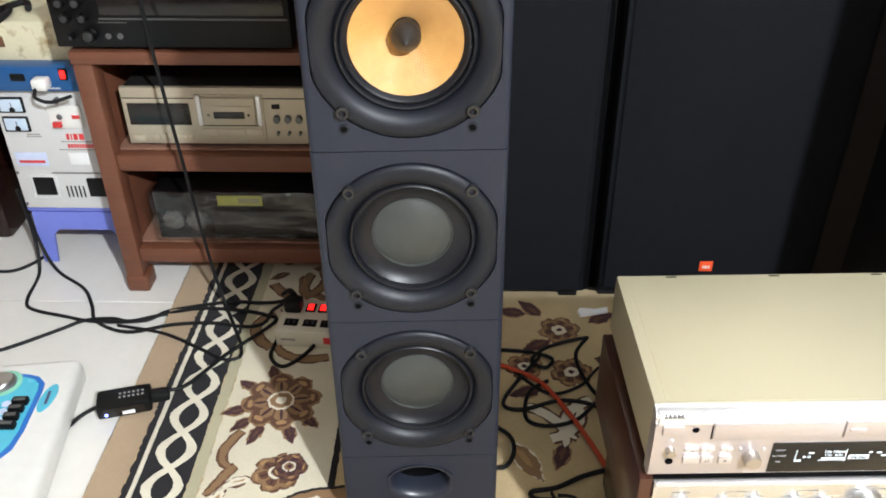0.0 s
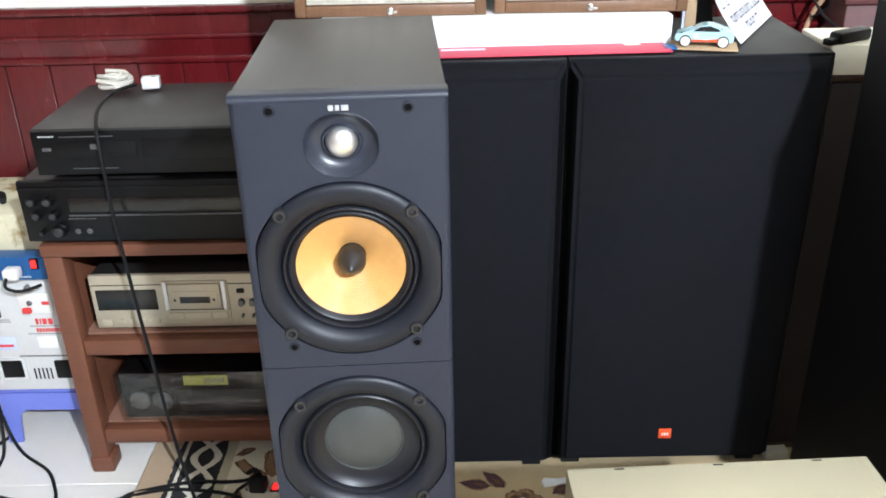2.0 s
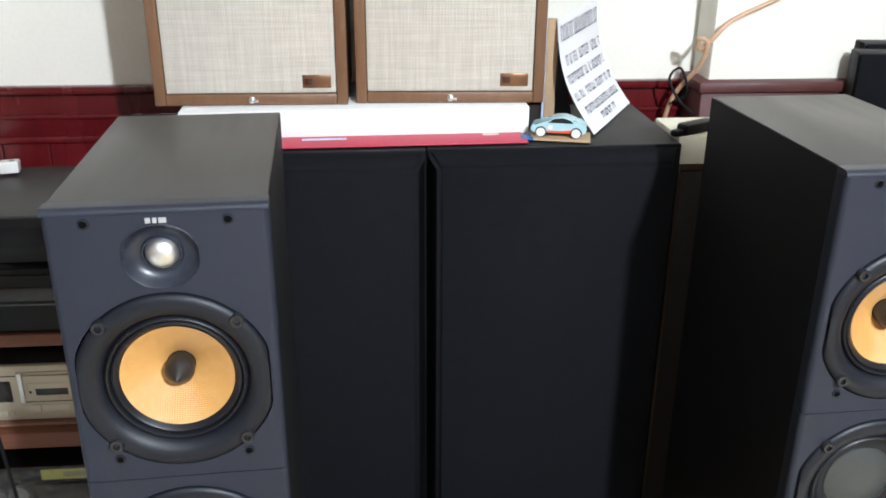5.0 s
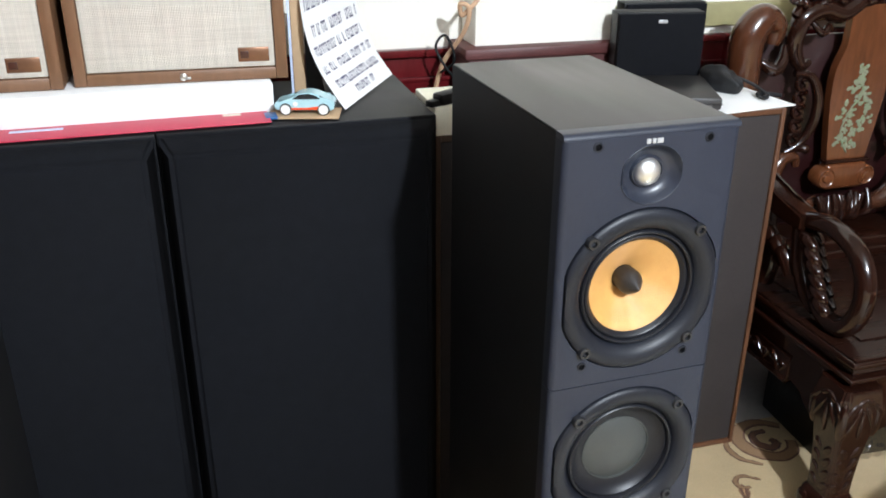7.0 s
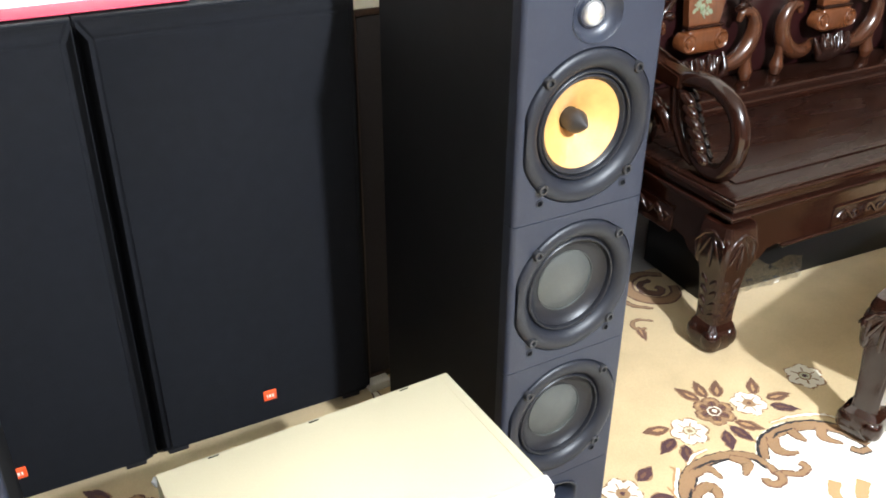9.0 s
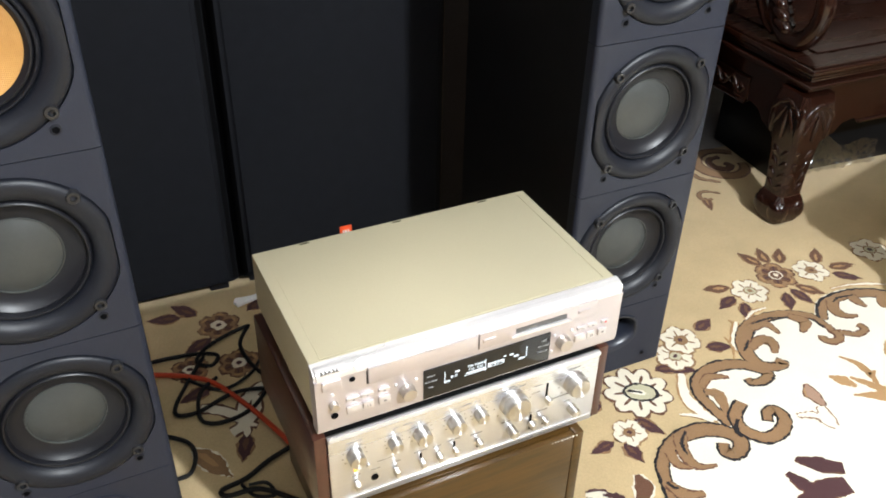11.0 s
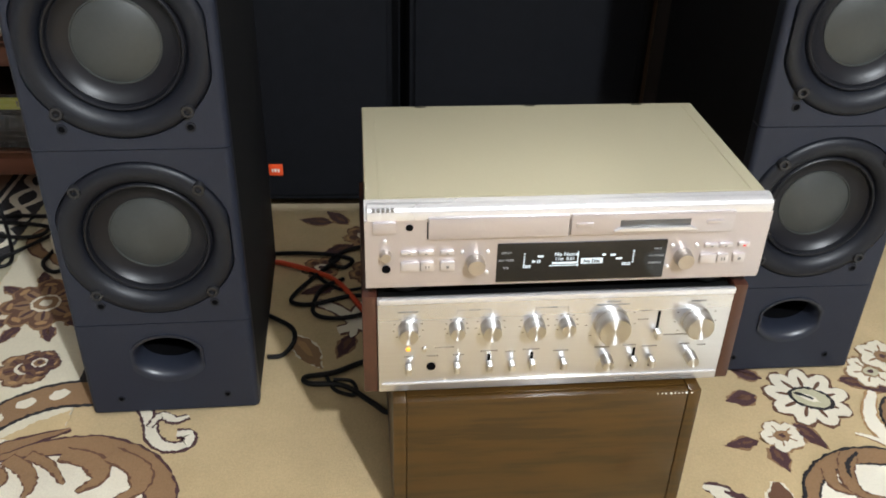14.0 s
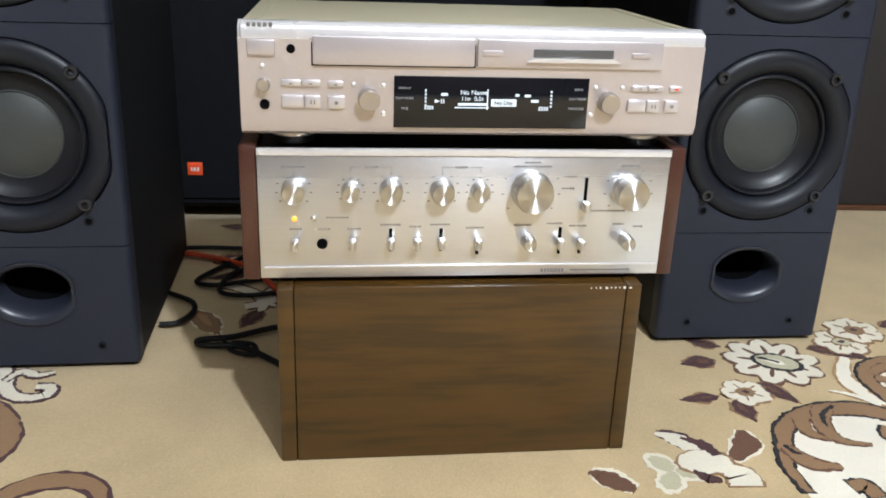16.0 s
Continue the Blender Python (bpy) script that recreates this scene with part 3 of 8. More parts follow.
# ---- large studio speakers ----
def studio_speaker(at, turn, label, bx):
    root = thing("studio_speaker", at, turn, label, "loudspeaker", "two large studio speakers")
    w, h = 0.2315, 0.87
    part("cabinet", box(-w, w, 0.036, 0.36, 0, h, 0.0015), CABBLACK, root)
    g = bmesh.new()
    outer = [(-w - 0.0003, 0.001), (w + 0.0003, 0.001), (w + 0.0003, h - 0.001), (-w - 0.0003, h - 0.001)]
    inner = [(-w + 0.019, 0.022), (w - 0.019, 0.022), (w - 0.019, h - 0.028), (-w + 0.019, h - 0.028)]
    loops = [[g.verts.new((x, y, z)) for x, z in o] for o, y in ((outer, 0.0348), (outer, 0.031), (inner, 0.0))]
    for a, b in zip(loops, loops[1:]):
        for k in range(4):
            g.faces.new((a[k], a[(k + 1) % 4], b[(k + 1) % 4], b[k]))
    g.faces.new(loops[2])
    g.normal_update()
    # side bevels painted near-black for the shade in the gap between the speakers
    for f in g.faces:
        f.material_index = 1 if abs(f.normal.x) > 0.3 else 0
    bmesh.ops.bevel(g, geom=[e for e in g.edges if e.calc_length() > 0.01], offset=0.007, segments=4, affect="EDGES")
    part("grille", g, [GRILLE, HOLE_SHADE], root, "blue-black stretched cloth grille", smooth=50)
    badge = part("badge", box(bx - 0.0135, bx + 0.0135, -0.0022, 0.002, 0.072, 0.096, 0.0016), ORANGE, root, "orange badge with pale marks")
    marks = bmesh.new()
    for x, wd in ((-0.006, 0.0025), (-0.0005, 0.004), (0.0055, 0.003)):
        box(bx + x - wd / 2, bx + x + wd / 2, -0.0030, -0.0024, 0.080, 0.087, 0, marks)
    part("badge_mark", marks, WHITE, badge)
    for x in (-0.19, 0.19):
        for y in (0.06, 0.33):
            part("foot", box(x - 0.02, x + 0.02, y - 0.02, y + 0.02, -0.026, 0.0005, 0.003), RUBBER, root)
    return root


studio_speaker((0.0735, 1.492, 0.028), 0.3, "large black speaker with dark cloth grille beside the rack", -0.010)
studio_speaker((0.5385, 1.500, 0.028), 0.3, "large black speaker with dark cloth grille and orange badge", -0.002)


# ---- brown speakers behind ----
def walnut_speaker(at, turn, w, h, d, wood, label):
    root = thing("walnut_speaker", at, turn, label, "loudspeaker", "pair of walnut speakers")
    for x0, x1, z0, z1 in ((-w, -w + 0.010, 0, h), (w - 0.010, w, 0, h), (-w + 0.010, w - 0.010, 0, 0.012), (-w + 0.010, w - 0.010, h - 0.012, h)):
        part("cabinet_side", box(x0, x1, 0, d, z0, z1, 0.002), wood, root, "brown wooden cabinet side")
    part("back_panel", box(-w + 0.0105, w - 0.0105, d - 0.02, d - 0.004, 0.0125, h - 0.0125), CABBLACK, root)
    part("grille", box(-w + 0.011, w - 0.011, 0.003, 0.022, 0.013, h - 0.013, 0.003), material("brown_black_grille_cloth", (0.026, 0.020, 0.019), 0.8, vary=0.25, grain=200, blotch=5, bump=0.2), root, "dark brown cloth grille")
    return root


# edges coloured darker than the twin's for the shadow of the tower in front
walnut_speaker((0.972, 1.575, RUG), 0, 0.192, 0.838, 0.33, material("shadowed_walnut_edge", (0.055, 0.028, 0.016), 0.4, vary=0.25, grain=40), "walnut speaker with dark brown grille behind the tower speaker")
walnut_speaker((1.350, 1.612, RUG), 0, 0.188, 0.83, 0.33, material("worn_walnut_edge", (0.10, 0.042, 0.020), 0.42, vary=0.3, grain=40, stretch=(3, 3, 0.5)), "walnut speaker with dark brown grille carrying papers and a bag")


# ---- equipment stack ----
def wooden_box():
    root = thing("wooden_speaker_box", (0.4735, 0.7225, RUG), 2.5, "old brown walnut cabinet lying on its side on the carpet", "cabinet")
    w, d, h = 0.183, 0.30, 0.194
    part("front_panel", box(-w + 0.0165, w - 0.0165, 0.0008, 0.012, 0.0, h, 0.0012), WALNUT, root, "figured walnut panel")
    for x0, x1 in ((-w, -w + 0.016), (w - 0.016, w)):
        part("side_panel", box(x0, x1, 0, d, 0, h, 0.002), WALNUT, root)
    part("top_panel", box(-w + 0.0163, w - 0.0163, 0.0122, d, h - 0.011, h - 0.0004, 0.0015), WALNUT, root)
    part("bottom_panel", box(-w + 0.0163, w - 0.0163, 0.0122, d, 0, 0.011, 0.0015), WALNUT, root)
    part("back_panel", box(-w + 0.0163, w - 0.0163, d - 0.01, d - 0.001, 0.0113, h - 0.0113), WALNUT, root)
    chips = bmesh.new()
    rng = random.Random(4)
    for k in range(9):
        x = 0.13 + 0.005 * k + rng.uniform(-0.001, 0.001)
        s = rng.uniform(0.0005, 0.0014)
        box(x - s, x + s, -0.0006, 0.004, h - 0.0032 - s, h - 0.0030 + s * 0.4, 0.0003, chips)
    part("chipped_edge", chips, WHITE, root, "pale chips along the top edge")
    return root


wooden_box()


def knob(root, x, z, r, depth, mat=None, notch=True):
    k = part("knob", lathe([(r * 1.04, 0), (r * 1.04, depth * 0.25), (r * 0.98, depth * 0.30), (r * 0.96, depth * 0.92), (r * 0.9, depth), (r * 0.3, depth * 0.985), (0, depth * 0.98)], Matrix.Translation((x, 0, z)), 40), mat or KNOBMETAL, root)
    if notch:
        ribs = bmesh.new()
        for j in range(36):
            a = 2 * math.pi * j / 36
            box(-0.0005, 0.0005, -depth * 0.8, -depth * 0.32, r * 0.955, r * 1.0, 0, ribs, m=Matrix.Translation((x, 0, z)) @ Matrix.Rotation(a, 4, "Y"))
        part("knurl", ribs, mat or KNOBMETAL, k)
    return k


def amplifier():
    root = thing("integrated_amplifier", (0.4745, 0.7365, RUG + 0.194), 2.5, "silver faced integrated amplifier with brushed panel and wooden cheeks", "amplifier")
    w, h = 0.2, 0.129
    z0 = 0.006
    part("faceplate", box(-w, w, 0, 0.007, z0, z0 + h, 0.0012), BRUSHED, root, "brushed aluminium front panel")
    part("top_lip", box(-w, w, -0.0018, 0.004, z0 + h - 0.006, z0 + h + 0.0006, 0.0007), CHAMPTRIM, root)
    part("lower_lip", box(-w + 0.004, w - 0.002, -0.0014, 0.002, z0 + 0.0105, z0 + 0.0123, 0.0004), CHAMPTRIM, root)
    part("chassis", box(-w + 0.001, w - 0.001, 0.0072, 0.27, z0 + 0.001, z0 + h - 0.004, 0.001), HIFIBLACK, root)
    for s in (-1, 1):
        part("cheek", box(s * (w + 0.0085) - 0.0083, s * (w + 0.0085) + 0.0083, 0.004, 0.275, z0 - 0.003, z0 + h + 0.002, 0.002), CHEEK, root, "reddish brown wooden side cheek")
    for x in (-0.17, 0.17):
        for y in (0.03, 0.24):
            part("foot", lathe([(0, 0), (0.012, 0), (0.012, 0.0072), (0, 0.0072)], Matrix.Translation((x, y, 0)) @ Matrix.Rotation(radians(-90), 4, "X"), 16), RUBBER, root)
    # knobs: across, up, radius, depth
    for x, z, r, dep in ((-0.1665, 0.0955, 0.0112, 0.017), (-0.1128, 0.0952, 0.0087, 0.015), (-0.0747, 0.0952, 0.0113, 0.017), (-0.0255, 0.0950, 0.0113, 0.017), (0.0114, 0.0950, 0.0088, 0.015), (0.0621, 0.0950, 0.0195, 0.021), (0.1604, 0.0946, 0.0165, 0.020), (0.0621, 0.0432, 0.0070, 0.016), (0.1620, 0.0432, 0.0072, 0.016)):
        knob(root, x, z, r, dep)
    # lever switches: across, slot low end, slot high end, lever height
    for x, lo, hi, at in ((-0.1665, 0.034, 0.044, 0.0425), (-0.1115, 0.034, 0.044, 0.0425), (-0.0744, 0.033, 0.0565, 0.0430), (-0.0486, 0.033, 0.044, 0.0425), (-0.0250, 0.033, 0.0565, 0.0430), (0.0114, 0.029, 0.044, 0.0420), (0.0945, 0.029, 0.0570, 0.0415), (0.1158, 0.029, 0.045, 0.0405), (0.1170, 0.080, 0.1080, 0.0800)):
        slot = part("switch_slot", box(x - 0.0016, x + 0.0016, -0.0006, 0.002, lo, hi, 0.0003), HOLE_SHADE, root)
        part("lever", box(x - 0.0036, x + 0.0036, -0.0125, -0.0012, at - 0.0052, at + 0.0052, 0.0016), KNOBMETAL, slot)
    part("indicator", lathe([(0.0026, 0), (0.0026, 0.0012), (0.0016, 0.0022), (0, 0.0026)], Matrix.Translation((-0.1665, 0, 0.0668)), 20), AMBER, root, "lit amber indicator lamp")
    part("jack_ring", lathe([(0.0052, 0), (0.0052, 0.0012), (0.0040, 0.0014), (0.0036, 0.0006), (0, 0.0006)], Matrix.Translation((-0.1404, 0, 0.0415)), 24), HOLE_SHADE, root)
    part("push_pin", lathe([(0.0030, 0), (0.0030, 0.003), (0.0016, 0.0034), (0, 0.0034)], Matrix.Translation((-0.1484, 0, 0.0668)), 16), KNOBMETAL, root)
    ink = bmesh.new()
    rng = random.Random(7)

    def along(x):
        return x - 0.0055 - 0.0105 * max(0.0, min(1.0, (x + 0.161) / 0.20))

    for x, z, wd in ((-0.161, 0.1110, 0.022), (-0.0838, 0.1110, 0.013), (0.0068, 0.1110, 0.013), (0.078, 0.1160, 0.016), (0.078, 0.1120, 0.038), (0.176, 0.1130, 0.018), (-0.160, 0.0525, 0.012), (-0.132, 0.0525, 0.013), (-0.101, 0.0525, 0.013), (-0.064, 0.0565, 0.020), (-0.0385, 0.0545, 0.012), (-0.013, 0.0565, 0.020), (0.0235, 0.0530, 0.018), (0.072, 0.0555, 0.018), (0.104, 0.0570, 0.016), (0.128, 0.0545, 0.018), (0.1695, 0.0560, 0.012), (-0.118, 0.0640, 0.022), (0.117, 0.1020, 0.012), (0.115, 0.0900, 0.013), (0.155, 0.0700, 0.040), (0.190, 0.0535, 0.010)):
        n = max(3, int(wd / 0.0022))
        x, z = along(x), z + (0.007 if z > 0.08 else 0.004)
        for j in range(n):
            u = x - wd / 2 + wd * (j + 0.5) / n
            t = rng.uniform(0.0007, 0.0011)
            box(u - wd / n * 0.36, u + wd / n * 0.36, -0.0003, 0.0005, z - t, z + t, 0, ink)
    for x, z, r in ((-0.1665, 0.095, 0.0112), (-0.1128, 0.095, 0.0087), (-0.0747, 0.095, 0.0113), (-0.0255, 0.095, 0.0113), (0.0114, 0.095, 0.0088), (0.0621, 0.095, 0.0195), (0.1604, 0.0946, 0.0165)):
        for j in range(9):
            a = radians(-40 + 260 * j / 8)
            u, v = x + math.cos(a) * r * 1.45, z + math.sin(a) * r * 1.45
            box(u - 0.0012, u + 0.0012, -0.0003, 0.0005, v - 0.0005, v + 0.0005, 0, ink)
    for x0, x1 in ((-0.1128, -0.0747), (-0.0255, 0.0114)):
        for u0, u1 in ((x0, x0 + 0.010), (x1 - 0.010, x1)):
            box(u0, u1, -0.0003, 0.0005, 0.1178, 0.1182, 0, ink)
        for u in (x0, x1):
            box(u - 0.0002, u + 0.0002, -0.0003, 0.0005, 0.1125, 0.1182, 0, ink)
    part("panel_print", ink, INK, root, "fine grey panel print")
    maker = bmesh.new()
    for j in range(8):
        box(0.078 + j * 0.0030, 0.0802 + j * 0.0030, -0.0003, 0.0005, z0 + 0.0035, z0 + 0.0072, 0, maker)
    for j in range(30):
        box(0.108 + j * 0.0021, 0.1095 + j * 0.0021, -0.0003, 0.0005, z0 + 0.0045, z0 + 0.0062, 0, maker)
    part("maker_mark", maker, INK, root)
    return root


amplifier()


def disc_player():
    root = thing("disc_recorder", (0.478, 0.7325, RUG + 0.194 + 0.137), 2.5, "champagne gold disc player and recorder on top of the amplifier", "disc player")
    w, h, d = 0.215, 0.094, 0.268
    z0 = 0.019
    lid = box(-w + 0.001, w - 0.001, 0.020, d, z0 + 0.004, z0 + h - 0.0015, 0.002)
    part("lid", lid, CHAMPTOP, root, "khaki gold painted steel lid")
    groove = bmesh.new()
    for x0, x1, y0, y1 in ((-w + 0.016, -w + 0.017, 0.024, d - 0.01), (w - 0.017, w - 0.016, 0.024, d - 0.01), (-w + 0.017, w - 0.017, 0.024, 0.025)):
        box(x0, x1, y0, y1, z0 + h - 0.0016, z0 + h - 0.0009, 0, groove)
    part("lid_fold", groove, CHAMPTOP, root)
    for x in (-0.14, -0.0, 0.14):
        part("lid_slot", box(x - 0.007, x + 0.007, d - 0.006, d - 0.004, z0 + h - 0.0016, z0 + h - 0.0010), HOLE_SHADE, root)
    # front panel: a profile drawn out across the width, with a bright rounded upper edge
    prof = [(0.020, -0.006), (0.010, -0.0075), (0.003, -0.004), (0.0, 0.004), (0.0, h - 0.020), (-0.0005, h - 0.0145)]
    face = bmesh.new()
    pts = prof + [(0.020, h - 0.0145)]
    a = [face.verts.new((-w, y, z0 + z)) for y, z in pts]
    b = [face.verts.new((w, y, z0 + z)) for y, z in pts]
    for k in range(len(pts)):
        n = (k + 1) % len(pts)
        face.faces.new((a[k], a[n], b[n], b[k]))
    face.faces.new(a)
    face.faces.new(b[::-1])
    part("front_panel", face, CHAMPAGNE, root, "pinkish champagne front panel", smooth=25)
    cap = bmesh.new()
    pts = [(0.020, h - 0.0144), (-0.0005, h - 0.0144), (-0.0008, h - 0.006), (0.0012, h - 0.002), (0.006, h), (0.0195, h)]
    a = [cap.verts.new((-w, y, z0 + z)) for y, z in pts]
    b = [cap.verts.new((w, y, z0 + z)) for y, z in pts]
    for k in range(len(pts)):
        n = (k + 1) % len(pts)
        cap.faces.new((a[k], a[n], b[n], b[k]))
    cap.faces.new(a)
    cap.faces.new(b[::-1])
    bmesh.ops.bevel(cap, geom=[e for e in cap.edges if abs(e.verts[0].co.x - e.verts[1].co.x) < 1e-6 and e.verts[0].co.y < 0.007 and e.verts[1].co.y < 0.007], offset=0.003, segments=3, affect="EDGES")
    part("upper_edge", cap, CHAMPTRIM, root, "bright satin upper edge", smooth=50)
    X = lambda px: (px - 835) / 831 * 0.43 - 0.0055 * max(0.0, min(1.0, (1000 - px) / 80))  # places along the panel from its own drawing
    Z = lambda pz: z0 + h + 0.0035 - (pz - 32) / 195 * h
    tray = part("disc_tray", box(X(556), X(838), -0.0045, 0.003, Z(114), Z(62), 0.0012), CHAMPAGNE, root, "closed disc tray")
    part("tray_gap", box(X(553.5), X(841), -0.0003, 0.0012, Z(117), Z(60), 0.0002), HOLE_SHADE, root)
    slotbay = part("minidisc_bay", box(X(843), X(1170), -0.0035, 0.003, Z(114), Z(62), 0.001), CHAMPAGNE, root)
    part("disc_slot", box(X(940), X(1078), -0.0042, -0.0032, Z(94), Z(78), 0.0004), AMPGREY, slotbay, "dark cartridge slot")
    lip = bmesh.new()
    lip_pts = [(X(930), Z(102)), (X(1092), Z(102)), (X(1078), Z(94.5)), (X(942), Z(94.5))]
    slab(lip_pts, 0.0036, 0.0075, lip, m=UPRIGHT)
    part("slot_lip", lip, CHAMPTRIM, slotbay)
    for x0, x1 in ((852, 887), (1112, 1146)):
        part("eject_button", box(X(x0), X(x1), -0.0050, -0.0030, Z(92), Z(82), 0.0005), CHAMPAGNE, slotbay)
    part("display_window", box(X(697), X(1040), -0.0012, 0.002, Z(232), Z(133), 0.0006), BLACKGLASS, root, "black display window with lit white segments")
    part("power_button", box(X(446), X(492), -0.0035, 0.001, Z(99), Z(71), 0.001), CHAMPAGNE, root)
    part("remote_eye", lathe([(0.0040, 0.0006), (0.0034, 0.0009), (0, 0.0009)], Matrix.Translation((X(519), 0, Z(87))), 20), HOLE_SHADE, root)
    for x0, x1, za, zb in ((501, 535, 155, 143), (536, 569, 155, 143), (581, 609, 156, 144), (501, 540, 196, 172), (541, 569, 196, 172), (581, 611, 197, 172), (1119, 1149, 156, 145), (1150, 1179, 156, 145), (1191, 1216, 156, 145), (1114, 1149, 197, 173), (1150, 1175, 197, 173), (1185, 1211, 197, 173)):
        part("button", box(X(x0), X(x1), -0.0034, 0.001, Z(za), Z(zb), 0.0016), BUTTON, root)
    ticks = bmesh.new()
    for x, z, s in ((518, 150, 3), (552, 150, 3), (595, 151, 3), (1134, 151, 3), (1164, 151, 3)):
        box(X(x - s), X(x + s), -0.0039, -0.0032, Z(z + 1), Z(z - 1), 0, ticks)
    for x, z in ((552, 184), (558, 184), (1160, 185), (1166, 185)):
        box(X(x - 1), X(x + 1), -0.0039, -0.0032, Z(z + 4), Z(z - 4), 0, ticks)
    for x, z in ((596, 185), (1198, 185)):
        box(X(x - 3), X(x + 3), -0.0039, -0.0032, Z(z + 3), Z(z - 3), 0, ticks)
    part("button_mark", ticks, INK, root)
    part("record_mark", box(X(1200), X(1207), -0.0039, -0.0032, Z(153), Z(149), 0), REDPRINT, root)
    for x, z in ((653, 178), (1077, 179)):
        knob(root, X(x), Z(z), 0.0098, 0.013, KNOBGOLD, True)
    knob(root, X(471), Z(153), 0.0058, 0.008, KNOBGOLD, False)
    part("headphone_socket", lathe([(0.0046, 0), (0.0046, 0.0012), (0.0036, 0.0014), (0.0032, 0.0005), (0, 0.0005)], Matrix.Translation((X(472), 0, Z(190))), 20, index=0), HOLE_SHADE, root)
    for x, z in ((626, 151), (678, 152), (678, 205), (1052, 150), (1103, 150), (1047, 204), (470, 119)):
        part("small_button", lathe([(0.0022, 0), (0.0022, 0.0016), (0.0012, 0.0024), (0, 0.0025)], Matrix.Translation((X(x), 0, Z(z))), 14), CHAMPTRIM, root)
    y = -0.0015
    lettering("display_text", "No Name", 0.0062, (X(840), y, Z(163)), DISPLAY, root)
    lettering("display_text", "11tr  0.01", 0.0054, (X(838), y, Z(175)), DISPLAY, root)
    seg = bmesh.new()
    box(X(806), X(868), y, y + 0.0008, Z(193), Z(191), 0, seg)
    box(X(812), X(866), y, y + 0.0008, Z(188), Z(183), 0, seg)
    box(X(864), X(866), y, y + 0.0008, Z(196), Z(156), 0, seg)
    box(X(872), X(918), y, y + 0.0008, Z(189), Z(175), 0, seg)
    for x in (752, 973):
        for k in range(5):
            box(X(x), X(x + 3), y, y + 0.0008, Z(190 - k * 7), Z(186 - k * 7), 0, seg)
        for k in range(2):
            for j in range(4):
                box(X(x - (18 if x > 900 else 0) + j * 4.2), X(x - (18 if x > 900 else 0) + j * 4.2 + 3), y, y + 0.0008, Z(196 - k * 4), Z(193 - k * 4), 0, seg)
    for x, z, wd in ((787, 167, 12), (936, 168, 10), (948, 178, 12), (919, 167, 7)):
        box(X(x - wd / 2), X(x + wd / 2), y, y + 0.0008, Z(z + 2.5), Z(z - 2.5), 0, seg)
    slab([(X(770), Z(184)), (X(770), Z(176)), (X(779), Z(180))], 0.0012, 0.0016, seg, m=UPRIGHT)
    for x in (781, 785):
        box(X(x), X(x + 2), y, y + 0.0008, Z(184), Z(176), 0, seg)
    part("display_segment", seg, DISPLAY, root, "lit white segments")
    lettering("display_text", "No Disc", 0.0054, (X(895), y - 0.0006, Z(182)), BLACKGLASS, root)
    for text, x, z in (("DISPLAY", 716, 156), ("PLAY MODE", 716, 175), ("TIME", 716, 195), ("INPUT", 1021, 155), ("PLAY MODE", 1020, 173), ("TIME/CHAR", 1018, 192)):
        lettering("window_text", text, 0.0030, (X(x), y, Z(z)), INKLIGHT, root)
    maker = bmesh.new()
    for j in range(5):
        box(X(446 + j * 9.2), X(446 + j * 9.2 + 6.2), -0.0016, 0.002, Z(47.5), Z(40.5), 0.0002, maker)
    part("badge", maker, INK, root, "small dark badge")
    for x in (-0.17, 0.17):
        for yy in (0.035, 0.225):
            part("foot", lathe([(0, 0), (0.019, 0), (0.020, 0.002), (0.020, 0.016), (0.017, 0.0198), (0, 0.0198)], Matrix.Translation((x, yy, 0)) @ Matrix.Rotation(radians(-90), 4, "X"), 28), HIFIBLACK, root, "black foot with a gold ring")
            part("gold_ring", lathe([(0.0201, 0.007), (0.0208, 0.008), (0.0208, 0.012), (0.0201, 0.013)], Matrix.Translation((x, yy, 0)) @ Matrix.Rotation(radians(-90), 4, "X"), 28), KNOBGOLD, root)
    return root


disc_player()


# ---- dado panels ----
def dado():
    root = thing("dado_panelling", (0, WALL_Y, 0), 0, "glossy burgundy tiled dado with mouldings along the wall", "panelling", kind="structure")
    for x0, x1, out in ((-2.29, 0.948, 0.0), (1.324, 4.59, 0.0)):
        for z, proud, high in ((0.895, 0.026, 0.018), (0.836, 0.014, 0.012), (0.782, 0.016, 0.016)):
            part("moulding", box(x0, x1, -proud, -0.001, z, z + high, 0.004), BURGUNDY, root)
        part("frieze", box(x0, x1, -0.008, -0.001, 0.796, 0.897, 0.001), BURGUNDY, root)
    for side in ((-2.29, 0.948), (1.324, 3.2)):
        x = side[0]
        while x < side[1] - 0.05:
            part("panel", box(x + 0.0012, min(x + 0.104, side[1]) - 0.0012, -0.007, -0.001, 0.0, 0.781, 0.0015, steps=1), BURGUNDY, root)
            x += 0.104
    for x0, x1 in ((-2.29, 0.947), (1.325, 4.59)):
        part("joint_backing", box(x0, x1, -0.0035, -0.0005, 0.0, 0.780), HIFIBLACK, root)
    # base of the pilaster
    part("pilaster_base", box(0.948, 1.322, -0.128, -0.001, 0.0, 0.905, 0.004), MAROON, root)
    part("pilaster_cap", box(0.938, 1.332, -0.140, -0.001, 0.9052, 0.930, 0.006), MAROON, root)


dado()

# ---- floor tiles ----
floor_ob = bpy.data.objects["floor"]
tile_mesh = finish("tile", box(-0.299, 0.299, -0.299, 0.299, -0.006, 0.0, 0.001, steps=1), TILE)
